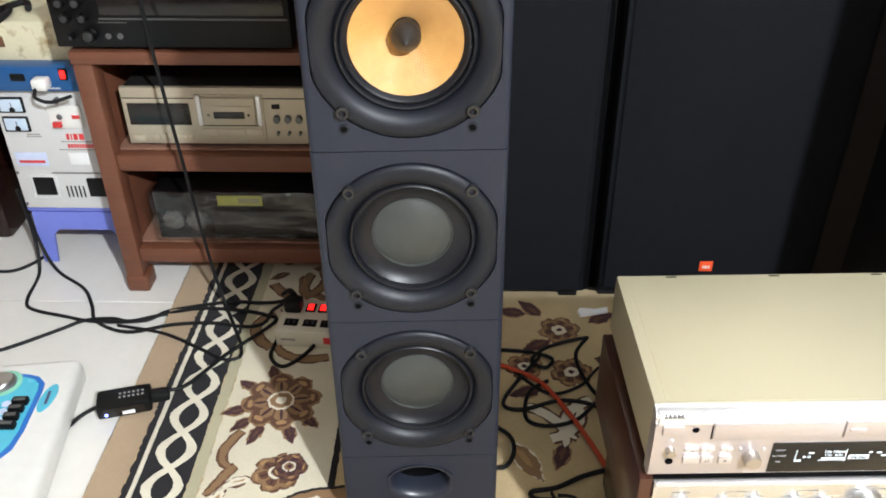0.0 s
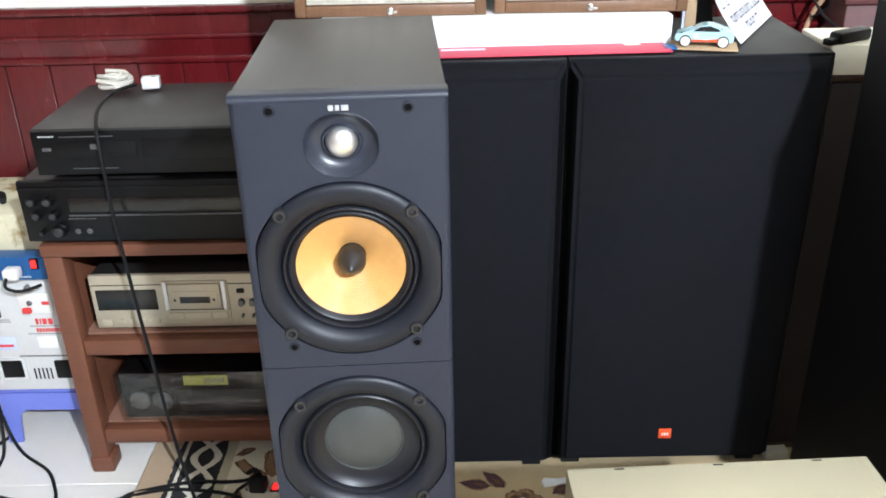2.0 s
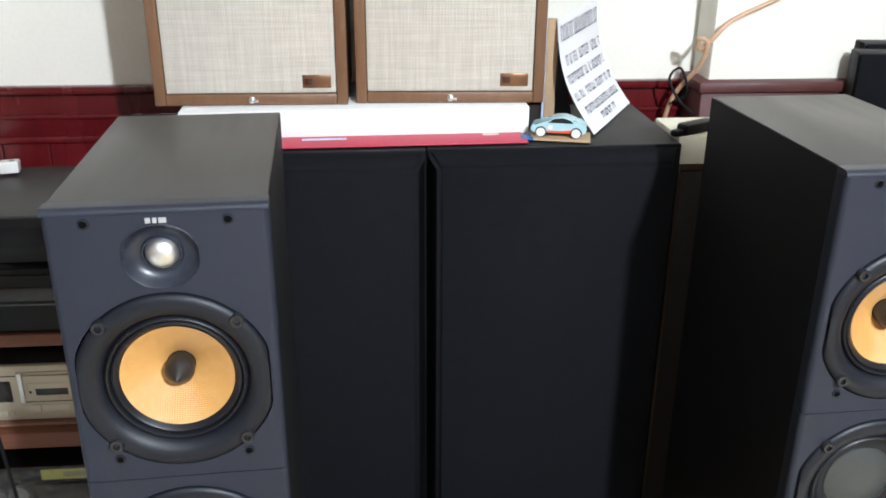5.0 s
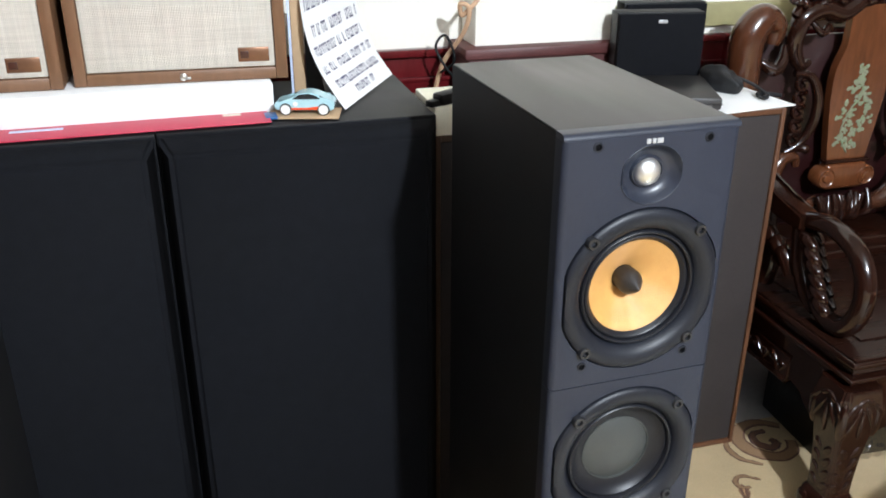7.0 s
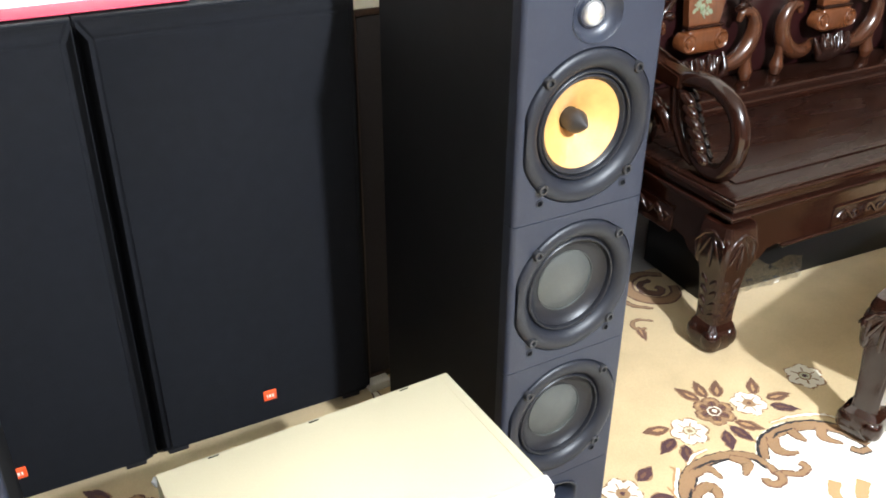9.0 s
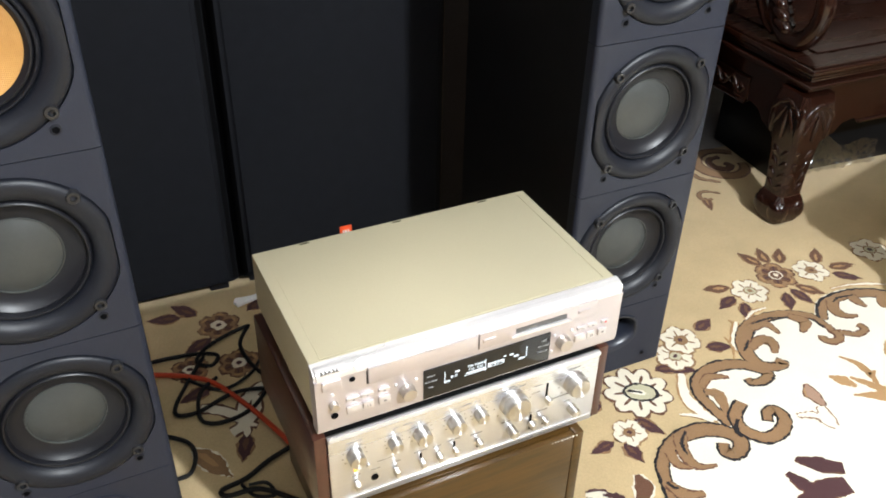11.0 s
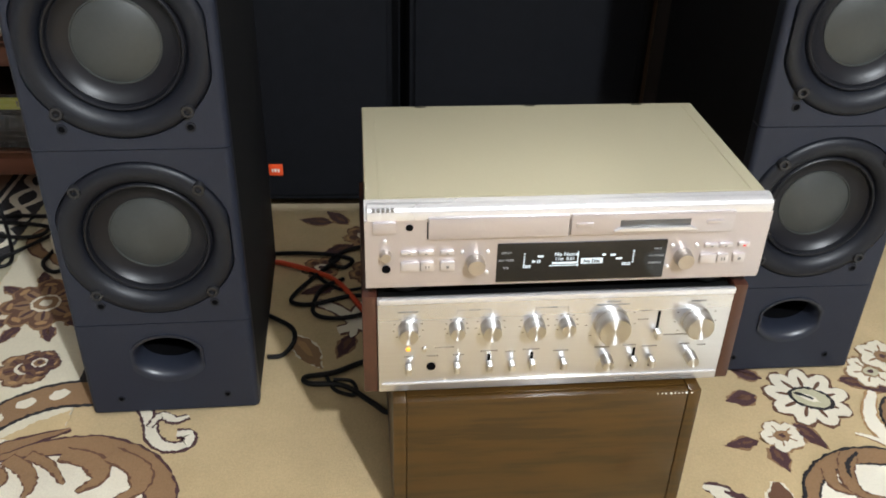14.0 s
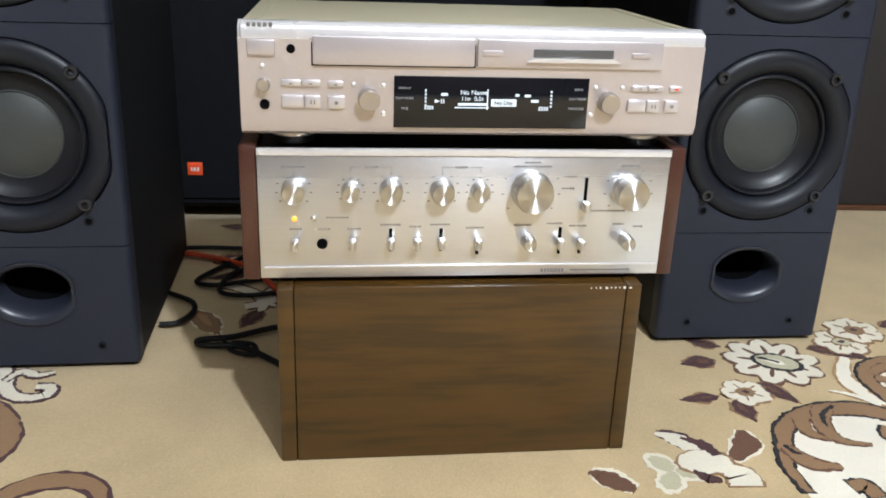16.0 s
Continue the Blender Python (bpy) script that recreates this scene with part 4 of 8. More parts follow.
for i in range(3):
    for j in range(9):
        t = new("tile", tile_mesh)
        t.parent = floor_ob
        t.location = (-0.78 - 0.6 * i, 1.80 - 0.6 * j, 0)


# ---- carpet ----
carpet = thing("carpet", (0, 0, 0), 0, "beige wool carpet with brown floral scrolls and a black chain border", "carpet", kind="structure")
part("field", box(-0.585, 3.6, -2.6, 1.68, 0.0008, RUG, 0.002), BEIGE, carpet, "plain beige carpet pile")
LAYER = 0.00022
laid = itertools.count()
rng = random.Random(11)


def lie(x, y):
    """The carpet is pulled slightly askew towards the bench."""
    f = max(0.0, min(1.0, (x - 0.8) / 0.7))
    return x - 0.016 * f, y + 0.010 * f


def flat(name, outline, mat, layer, jag=0.0020):
    """One tufted motif: a thin plate with a slightly ragged outline."""
    pts = []
    outline = [lie(x, y) for x, y in outline]
    n = len(outline)
    for k in range(n):
        (x0, y0), (x1, y1) = outline[k], outline[(k + 1) % n]
        count = max(1, int(math.hypot(x1 - x0, y1 - y0) / 0.0045))
        for c in range(count):
            f = c / count
            pts.append((x0 + (x1 - x0) * f + rng.uniform(-jag, jag), y0 + (y1 - y0) * f + rng.uniform(-jag, jag)))
    own = bmesh.new()
    z = RUG + LAYER * layer + 0.00001 * (next(laid) % 19)
    top = own.faces.new([own.verts.new((x, y, z)) for x, y in pts])
    bmesh.ops.triangulate(own, faces=[top])
    low = bmesh.ops.extrude_edge_only(own, edges=[e for e in own.edges if e.is_boundary])
    for v in low["geom"]:
        if isinstance(v, bmesh.types.BMVert):
            v.co.z = RUG - 0.002
    return part(name, own, mat, carpet, smooth=20)


def ellipse(cx, cy, a, b, turn=0.0, n=28):
    c, s = math.cos(radians(turn)), math.sin(radians(turn))
    return [(cx + a * math.cos(2 * math.pi * k / n) * c - b * math.sin(2 * math.pi * k / n) * s, cy + a * math.cos(2 * math.pi * k / n) * s + b * math.sin(2 * math.pi * k / n) * c) for k in range(n)]


def leaf(cx, cy, turn, length, width, mat, layer=3, edge=TAN):
    """A pointed leaf with its base at (cx, cy)."""
    def shape(grow):
        pts = []
        for side in (1, -1):
            for k in range(9):
                f = k / 8 if side == 1 else 1 - k / 8
                pts.append(((f * (length + grow) - grow / 2), side * (width / 2 + grow) * math.sin(math.pi * f ** 0.8)))
        c, s = math.cos(radians(turn)), math.sin(radians(turn))
        return [(cx + x * c - y * s, cy + x * s + y * c) for x, y in pts]
    if edge:
        flat("leaf_edge", shape(0.0030), edge, layer - 1, 0.0026)
    flat("leaf", shape(0.0), mat, layer, 0.0024)
    flat("leaf_vein", [(x * 0.55 + cx * 0.45 + 0.12 * length * math.cos(radians(turn)), y * 0.55 + cy * 0.45 + 0.12 * length * math.sin(radians(turn))) for x, y in shape(-0.006)], BROWN if mat is PLUM else GOLD, layer + 1, 0.0018)


def flower(cx, cy, r, petals, outer, inner, heart, turn=0.0, edge=BROWN, layer=4):
    """A round flower: petals with an edge, an inner ring and a heart."""
    for k in range(petals):
        a = radians(turn) + 2 * math.pi * k / petals
        px, py = cx + math.cos(a) * r * 0.62, cy + math.sin(a) * r * 0.62
        wide = r * math.sin(math.pi / petals) * 0.74
        flat("petal_edge", ellipse(px, py, r * 0.42, wide + r * 0.06, math.degrees(a), 20), edge, layer, 0.0026)
        flat("petal", ellipse(px, py, r * 0.36, wide, math.degrees(a), 20), outer, layer + 1, 0.0024)
        if outer is not CREAM:
            flat("petal_shade", ellipse(cx + math.cos(a) * r * 0.50, cy + math.sin(a) * r * 0.50, r * 0.24, wide * 0.62, math.degrees(a), 14), edge, layer + 2, 0.0022)
            flat("petal_tip", ellipse(cx + math.cos(a) * r * 0.80, cy + math.sin(a) * r * 0.80, r * 0.07, wide * 0.5, math.degrees(a), 10), GOLD, layer + 2, 0.0014)
        flat("petal_vein", ellipse(cx + math.cos(a) * r * 0.52, cy + math.sin(a) * r * 0.52, r * 0.2, r * 0.045, math.degrees(a), 10), edge if outer is CREAM else PLUM, layer + 3, 0.0006)
    flat("flower_heart_edge", ellipse(cx, cy, r * 0.36, r * 0.34, 0, 22), edge if outer is CREAM else CREAM, layer + 3, 0.0022)
    flat("flower_heart", ellipse(cx, cy, r * 0.29, r * 0.27, 0, 20), inner, layer + 4, 0.0016)
    flat("flower_heart", ellipse(cx, cy, r * 0.14, r * 0.13, 0, 14), heart, layer + 5, 0.0016)


def curl(x, y, heading, length, bend0, bend1, w0, w1, mat, layer, edge=PLUM, rim=0.004, swell=1.0):
    """A scroll: a ribbon whose bend (degrees a metre) goes from bend0 to bend1, and whose width goes from w0 to w1."""
    steps = max(14, int(length / 0.008))
    mids, dirs = [], []
    a = radians(heading)
    for k in range(steps + 1):
        f = k / steps
        mids.append(lie(x, y))
        dirs.append(a)
        a += radians(bend0 + (bend1 - bend0) * f ** 1.6) * length / steps
        x, y = x + math.cos(a) * length / steps, y + math.sin(a) * length / steps
    for extra, m, lay, name in ((rim, edge, layer, "scroll_edge"), (0.0, mat, layer + 1, "scroll")):
        if m is None:
            continue
        left, right = [], []
        for k, ((px, py), d) in enumerate(zip(mids, dirs)):
            f = k / steps
            w = (w0 + (w1 - w0) * f) * (0.35 + 0.65 * math.sin(math.pi * min(1, f * 0.9 + 0.1)) ** 0.5 * swell) / 2 + extra
            left.append((px - math.sin(d) * w, py + math.cos(d) * w))
            right.append((px + math.sin(d) * w, py - math.cos(d) * w))
        own = bmesh.new()
        z = RUG + LAYER * lay + 0.00001 * (next(laid) % 19)
        rows = []
        for (lx, ly), (rx, ry) in zip(left, right):
            j = [rng.uniform(-0.0016, 0.0016) for _ in range(4)]
            rows.append([own.verts.new(p) for p in ((lx + j[0], ly + j[1], RUG - 0.002), (lx + j[0], ly + j[1], z), (rx + j[2], ry + j[3], z), (rx + j[2], ry + j[3], RUG - 0.002))])
        for p, q in zip(rows, rows[1:]):
            for c in range(3):
                own.faces.new((p[c], p[c + 1], q[c + 1], q[c]))
        part(name, own, m, carpet, smooth=20)
    return mids[-1]


def spline(points, steps=6, closed=False):
    """A smooth line through a few points."""
    n = len(points)
    out = []
    for k in range(n if closed else n - 1):
        if closed:
            p = [Vector(points[(k + q) % n]) for q in (-1, 0, 1, 2)]
        else:
            p = [Vector(points[max(0, min(n - 1, k + q))]) for q in (-1, 0, 1, 2)]
        for c in range(steps):
            f = c / steps
            out.append(0.5 * (2 * p[1] + (p[2] - p[0]) * f + (2 * p[0] - 5 * p[1] + 4 * p[2] - p[3]) * f * f + (3 * p[1] - p[0] - 3 * p[2] + p[3]) * f ** 3))
    if not closed:
        out.append(Vector(points[-1]))
    return out


def ribbon(points, w0, w1, w2, mat, layer, edge=None, rim=0.004, side=0.0):
    """A tufted stroke, w0, w1 and w2 wide at its start, middle and end, with a darker edge that may sit more to one side."""
    mids = spline(points, 10)
    n = len(mids) - 1
    for extra, m, lay, name in ((rim, edge, layer, "scroll_edge"), (0.0, mat, layer + 1, "scroll")):
        if m is None:
            continue
        own = bmesh.new()
        rows = []
        z = RUG + LAYER * lay + 0.00001 * (next(laid) % 19)
        for k, p in enumerate(mids):
            f = k / n
            d = (mids[min(n, k + 1)] - mids[max(0, k - 1)]).normalized()
            across = Vector((-d.y, d.x))
            w = (w0 + (w1 - w0) * 2 * f if f < 0.5 else w1 + (w2 - w1) * (2 * f - 1)) / 2
            a = p + across * (w + extra * (1 + side)) + Vector((rng.uniform(-0.0016, 0.0016), rng.uniform(-0.0016, 0.0016)))
            b = p - across * (w + extra * (1 - side)) + Vector((rng.uniform(-0.0016, 0.0016), rng.uniform(-0.0016, 0.0016)))
            rows.append([own.verts.new(q) for q in ((a.x, a.y, RUG - 0.002), (a.x, a.y, z), (b.x, b.y, z), (b.x, b.y, RUG - 0.002))])
        for p, q in zip(rows, rows[1:]):
            for c in range(3):
                own.faces.new((p[c], q[c], q[c + 1], p[c + 1]))
        for row in (rows[0], rows[-1][::-1]):
            own.faces.new(row)
        part(name, own, m, carpet, smooth=20)


# chain border along the edge
flat("border_margin", [(-0.583, -2.5), (-0.524, -2.5), (-0.524, 1.678), (-0.583, 1.678)], pile("sandy_margin_pile", (0.43, 0.315, 0.205)), 1)
flat("border_band", [(-0.523, -2.5), (-0.417, -2.5), (-0.417, 1.678), (-0.523, 1.678)], BLACK, 1)
flat("border_line", [(-0.511, -2.5), (-0.503, -2.5), (-0.503, 1.678), (-0.511, 1.678)], CREAM, 2, 0.001)
flat("border_line", [(-0.416, -2.5), (-0.396, -2.5), (-0.396, 1.678), (-0.416, 1.678)], pile("olive_line_pile", (0.46, 0.42, 0.28)), 2, 0.001)
for sign in (-1, 1):
    own = bmesh.new()
    rows = []
    for k in range(925):
        y = 1.675 - 0.0045 * k
        x = -0.458 + sign * 0.0265 * math.sin(math.pi * (y - 1.195) / 0.084)
        w = 0.0085 + rng.uniform(-0.001, 0.001)
        z = RUG + LAYER * (3 + (0.7 if math.cos(math.pi * (y - 1.195) / 0.084) * sign > 0 else 0))
        rows.append([own.verts.new(p) for p in ((x - w, y, RUG), (x - w, y, z), (x + w, y, z), (x + w, y, RUG))])
    for p, q in zip(rows, rows[1:]):
        for c in range(3):
            own.faces.new((p[c], p[c + 1], q[c + 1], q[c]))
    part("border_chain", own, CREAM, carpet, smooth=20)

# side panel with flowers
flat("side_panel", [(-0.395, -2.5), (-0.172, -2.5), (-0.172, 1.678), (-0.395, 1.678)], pile("ivory_panel_pile", (0.68, 0.62, 0.47)), 1)
flat("panel_line", [(-0.182, 0.98), (-0.170, 0.98), (-0.170, 1.678), (-0.182, 1.678)], BLACK, 2, 0.001)
flower(-0.296, 1.195, 0.072, 8, BROWN, TAN, CREAM, 10, edge=TAN)
for a, d, l in ((200, 0.062, 0.05), (225, 0.066, 0.045), (250, 0.068, 0.05), (150, 0.062, 0.04), (290, 0.066, 0.045), (320, 0.062, 0.04), (110, 0.062, 0.04)):
    leaf(-0.296 + d * math.cos(radians(a)), 1.195 + d * math.sin(radians(a)), a, l, 0.020, PLUM, 3)
flower(-0.272, 1.022, 0.042, 6, TAN, CREAM, PLUM, 20, edge=BROWN)
flower(-0.252, 1.034, 0.030, 5, BROWN, TAN, PLUM, 0, edge=PLUM, layer=10)
curl(-0.352, 1.116, 235, 0.10, 200, 2600, 0.016, 0.012, TAN, 3, BROWN)
curl(-0.345, 1.035, 230, 0.075, 500, -900, 0.016, 0.010, TAN, 3, BROWN)
leaf(-0.352, 0.985, 245, 0.075, 0.022, CREAM, 3, BROWN)
leaf(-0.315, 1.010, 205, 0.05, 0.018, CREAM, 3, BROWN)
for x, y, h, b in ((-0.380, 1.56, 300, 900), (-0.300, 1.60, 240, 1300), (-0.345, 1.345, 150, -1200), (-0.225, 1.32, 200, -900), (-0.330, 1.50, 20, 1000)):
    curl(x, y, h, 0.14, b * 0.4, b * 1.6, 0.020, 0.014, TAN, 3, BROWN)
flower(-0.300, 1.47, 0.045, 6, CREAM, TAN, PLUM, 0)
for a in range(0, 360, 72):
    leaf(-0.33 + 0.03 * math.cos(radians(a)), 1.62 + 0.03 * math.sin(radians(a)), a, 0.045, 0.018, BROWN, 3)

# dotted arch and the great scroll in front of the tower
flat("medallion_ground", ellipse(-0.24, 0.66, 0.155, 0.21, 8, 60) , CREAM, 2)
flat("medallion_ground", ellipse(-0.115, 0.75, 0.095, 0.105, 0, 44), CREAM, 2.4)
flat("medallion_ground", ellipse(-0.30, 0.45, 0.26, 0.32, 0, 60), CREAM, 2.2)
flat("inner_field", [(-0.330, 0.72), (-0.300, 0.80), (-0.262, 0.862), (-0.215, 0.905), (-0.172, 0.928), (-0.165, 0.70)], BEIGE, 1.6)
ribbon([(-0.330, 0.720), (-0.328, 0.790), (-0.308, 0.855), (-0.276, 0.908), (-0.240, 0.941), (-0.200, 0.960), (-0.140, 0.968)], 0.022, 0.044, 0.050, TAN, 3, BLACK, 0.006)
for x, y in ((-0.276, 0.909), (-0.242, 0.943), (-0.200, 0.962)):
    flat("arch_dot", ellipse(x, y, 0.015, 0.0095, 35, 14), CREAM, 6)
ribbon([(-0.304, 0.743), (-0.296, 0.799), (-0.252, 0.836), (-0.175, 0.852), (-0.111, 0.854), (-0.053, 0.825), (-0.015, 0.778), (-0.009, 0.739), (-0.029, 0.709), (-0.061, 0.704), (-0.078, 0.719), (-0.064, 0.730)], 0.012, 0.04, 0.016, TAN, 6, PLUM, 0.004, 0.0)
ribbon([(-0.286, 0.820), (-0.235, 0.854), (-0.162, 0.887)], 0.012, 0.02, 0.002, TAN, 9, PLUM, 0.003, 0.0)
ribbon([(-0.287, 0.821), (-0.249, 0.817), (-0.224, 0.797), (-0.229, 0.779), (-0.252, 0.770)], 0.016, 0.016, 0.002, TAN, 8, BROWN, 0.002, 0.0)
ribbon([(-0.301, 0.789), (-0.285, 0.805), (-0.270, 0.783), (-0.280, 0.770)], 0.01, 0.014, 0.002, TAN, 8, BROWN, 0.002, 0.0)
ribbon([(-0.227, 0.831), (-0.196, 0.810), (-0.182, 0.784), (-0.183, 0.762)], 0.02, 0.018, 0.002, TAN, 8, BROWN, 0.002, 0.0)
ribbon([(-0.202, 0.837), (-0.170, 0.821), (-0.140, 0.785)], 0.016, 0.012, 0.002, TAN, 8, BROWN, 0.002, 0.0)
ribbon([(-0.157, 0.839), (-0.113, 0.824), (-0.096, 0.794), (-0.119, 0.771)], 0.022, 0.026, 0.002, TAN, 8, BROWN, 0.003, 0.0)
ribbon([(-0.093, 0.838), (-0.049, 0.810), (-0.041, 0.775), (-0.068, 0.755)], 0.024, 0.028, 0.002, TAN, 8, BROWN, 0.003, 0.0)
ribbon([(-0.072, 0.936), (-0.057, 0.904), (-0.042, 0.866), (-0.018, 0.849), (0.006, 0.856), (0.004, 0.874), (-0.012, 0.875)], 0.016, 0.015, 0.012, CREAM, 5, PLUM, 0.004, 0.0)
ribbon([(-0.053, 0.889), (-0.042, 0.913), (-0.021, 0.903), (-0.003, 0.910)], 0.006, 0.012, 0.006, CREAM, 7, PLUM, 0.003, 0.0)
ribbon([(-0.068, 0.662), (-0.046, 0.664), (-0.015, 0.673), (0.001, 0.691)], 0.016, 0.024, 0.002, TAN, 5, PLUM, 0.004, 0.0)
ribbon([(-0.062, 0.648), (-0.064, 0.662), (-0.055, 0.681)], 0.02, 0.012, 0.006, TAN, 4, PLUM, 0.003, 0.0)
flower(-0.303, 0.690, 0.055, 7, TAN, CREAM, PLUM, 0, edge=BROWN)
for x, y, a in ((-0.275, 0.732, 25), (-0.240, 0.672, 50), (-0.180, 0.665, 70), (-0.225, 0.625, 20)):
    leaf(x, y, a, 0.065, 0.024, PLUM, 5)
curl(0.030, 0.660, 60, 0.13, -900, -1500, 0.026, 0.018, TAN, 4, PLUM)

# flowers under the studio speakers
for x, y, r in ((0.236, 1.412, 0.042), (0.160, 1.300, 0.036), (0.250, 1.285, 0.040), (0.60, 1.42, 0.045), (0.46, 1.45, 0.04)):
    flower(x, y, r, 6, TAN, CREAM, PLUM, 15, edge=BROWN)
for x, y, a in ((0.20, 1.46, 130), (0.215, 1.38, 210), (0.17, 1.465, 170), (0.225, 1.10, 250), (0.30, 1.44, 30), (0.30, 1.33, 330), (0.19, 1.24, 200), (0.66, 1.44, 20), (0.55, 1.40, 170)):
    leaf(x, y, a, 0.065, 0.028, PLUM, 3)
for x, y, h, b in ((0.16, 1.19, 340, -900), (0.20, 1.11, 20, 1100), (0.28, 1.21, 200, 1200), (0.70, 1.45, 10, 900)):
    curl(x, y, h, 0.13, b * 0.4, b * 1.5, 0.024, 0.014, CREAM, 3, BROWN)
leaf(0.13, 1.10, 300, 0.10, 0.035, TAN, 3, CREAM)

# flowers beside the second tower
flower(0.917, 0.930, 0.066, 9, CREAM, SAGE, BLACK, 5, edge=BROWN)
flat("flower_heart_edge", ellipse(0.922, 0.926, 0.034, 0.024, -25), BLACK, 10)
flat("flower_heart", ellipse(0.922, 0.926, 0.029, 0.019, -25), SAGE, 11)
flat("flower_heart", ellipse(0.917, 0.927, 0.017, 0.006, -35, 12), IVORY, 12)
flat("flower_heart", ellipse(0.912, 0.931, 0.016, 0.003, -35, 12), BLACK, 13)
for x, y, a, l, w in ((0.838, 0.936, 190, 0.05, 0.034), (0.860, 0.975, 150, 0.05, 0.024), (0.985, 0.968, 350, 0.06, 0.026), (0.806, 0.842, 190, 0.05, 0.020), (0.822, 0.832, 280, 0.05, 0.026), (0.872, 0.875, 300, 0.06, 0.026)):
    leaf(x, y, a, l, w, PLUM, 3)
flower(0.845, 0.850, 0.032, 5, CREAM, TAN, PLUM, 40, edge=TAN)
flower(1.045, 0.985, 0.040, 6, CREAM, SAGE, PLUM, 0, edge=TAN)
flower(1.083, 1.020, 0.042, 6, CREAM, TAN, PLUM, 20, edge=TAN, layer=10)
for x, y, a in ((1.135, 1.035, 20), (1.120, 0.985, 340), (1.010, 0.965, 330)):
    leaf(x, y, a, 0.055, 0.028, PLUM, 3)
flower(1.423, 1.122, 0.046, 6, TAN, BROWN, CREAM, 0, edge=BROWN)
flower(1.512, 1.106, 0.040, 6, CREAM, TAN, BROWN, 20, edge=TAN)
flower(1.329, 1.098, 0.042, 6, CREAM, SAGE, TAN, 45, edge=TAN)
for x, y, a in ((1.420, 1.165, 110), (1.440, 1.165, 75), (1.465, 1.155, 50), (1.545, 1.125, 50), (1.560, 1.100, 350), (1.550, 1.080, 320), (1.295, 1.125, 165), (1.285, 1.095, 200), (1.290, 1.070, 240), (1.400, 1.065, 240), (1.420, 1.070, 280), (1.440, 1.075, 310)):
    leaf(x, y, a, 0.062, 0.026, BROWN if a % 20 else PLUM, 3)
flower(1.700, 1.120, 0.045, 6, CREAM, SAGE, PLUM, 0, edge=TAN)
ribbon([(1.690, 1.640), (1.640, 1.668), (1.585, 1.655), (1.556, 1.610), (1.568, 1.560), (1.615, 1.530), (1.662, 1.545), (1.680, 1.580)], 0.012, 0.032, 0.016, TAN, 5, BROWN, 0.005, 0.2)
ribbon([(1.640, 1.630), (1.604, 1.625), (1.592, 1.592), (1.616, 1.566), (1.640, 1.578), (1.632, 1.596)], 0.008, 0.018, 0.010, BROWN, 8, PLUM, 0.003, 0.0)
ribbon([(1.545, 1.640), (1.515, 1.600), (1.520, 1.550), (1.560, 1.515)], 0.004, 0.012, 0.004, TAN, 4, BROWN, 0.003, 0.0)
ribbon([(1.520, 1.470), (1.486, 1.492), (1.462, 1.480), (1.462, 1.458), (1.484, 1.452)], 0.004, 0.010, 0.005, TAN, 4, BROWN, 0.002, 0.0)
leaf(1.485, 1.455, 250, 0.06, 0.022, BROWN, 3)

# the medallion with its scalloped scroll edge
flat("medallion_ground", [tuple(p) for p in spline([(0.825, 0.645), (0.823, 0.691), (0.833, 0.738), (0.847, 0.769), (0.877, 0.801), (0.909, 0.816), (0.944, 0.821), (0.994, 0.815), (1.011, 0.804), (1.012, 0.841), (1.012, 0.878), (1.028, 0.915), (1.060, 0.934), (1.104, 0.942), (1.149, 0.929), (1.173, 0.919), (1.182, 0.964), (1.198, 0.989), (1.235, 1.012), (1.287, 1.019), (1.353, 1.014), (1.391, 0.975), (1.427, 1.004), (1.458, 1.021), (1.521, 1.026), (1.577, 1.007), (1.623, 0.970), (1.634, 0.924), (1.80, 0.93), (2.05, 0.90), (2.2, 0.6), (2.1, 0.0), (1.5, -0.15), (1.08, 0.1), (0.86, 0.45)], 4, True)], IVORY, 2, 0.0006)
ribbon([(0.827, 0.645), (0.826, 0.692), (0.841, 0.736), (0.856, 0.767), (0.884, 0.791), (0.924, 0.807), (0.970, 0.806), (1.000, 0.789), (1.013, 0.768), (1.005, 0.747), (0.984, 0.739), (0.973, 0.750), (0.982, 0.767)], 0.008, 0.03, 0.016, TAN, 6, BLACK, 0.0035, 0.2)
ribbon([(0.922, 0.810), (0.904, 0.773), (0.908, 0.741), (0.940, 0.730)], 0.022, 0.018, 0.002, TAN, 8, BROWN, 0.002, 0.0)
ribbon([(0.937, 0.815), (0.914, 0.794), (0.907, 0.767)], 0.004, 0.007, 0.003, BLACK, 9, None, 0.004, 0.0)
ribbon([(0.883, 0.784), (0.880, 0.757), (0.898, 0.740)], 0.018, 0.014, 0.002, TAN, 8, BROWN, 0.002, 0.0)
ribbon([(0.839, 0.729), (0.852, 0.698), (0.884, 0.688)], 0.012, 0.022, 0.004, TAN, 8, BROWN, 0.003, 0.0)
ribbon([(0.840, 0.731), (0.843, 0.718), (0.850, 0.713)], 0.004, 0.007, 0.003, BLACK, 9, None, 0.004, 0.0)
ribbon([(1.023, 0.797), (1.019, 0.841), (1.019, 0.882), (1.036, 0.913), (1.066, 0.929), (1.103, 0.933), (1.145, 0.920), (1.168, 0.897), (1.175, 0.879), (1.154, 0.868), (1.132, 0.872), (1.130, 0.884)], 0.016, 0.024, 0.012, TAN, 6, BLACK, 0.0035, 0.2)
ribbon([(1.033, 0.895), (1.063, 0.915), (1.100, 0.900)], 0.012, 0.016, 0.002, TAN, 8, BROWN, 0.002, 0.0)
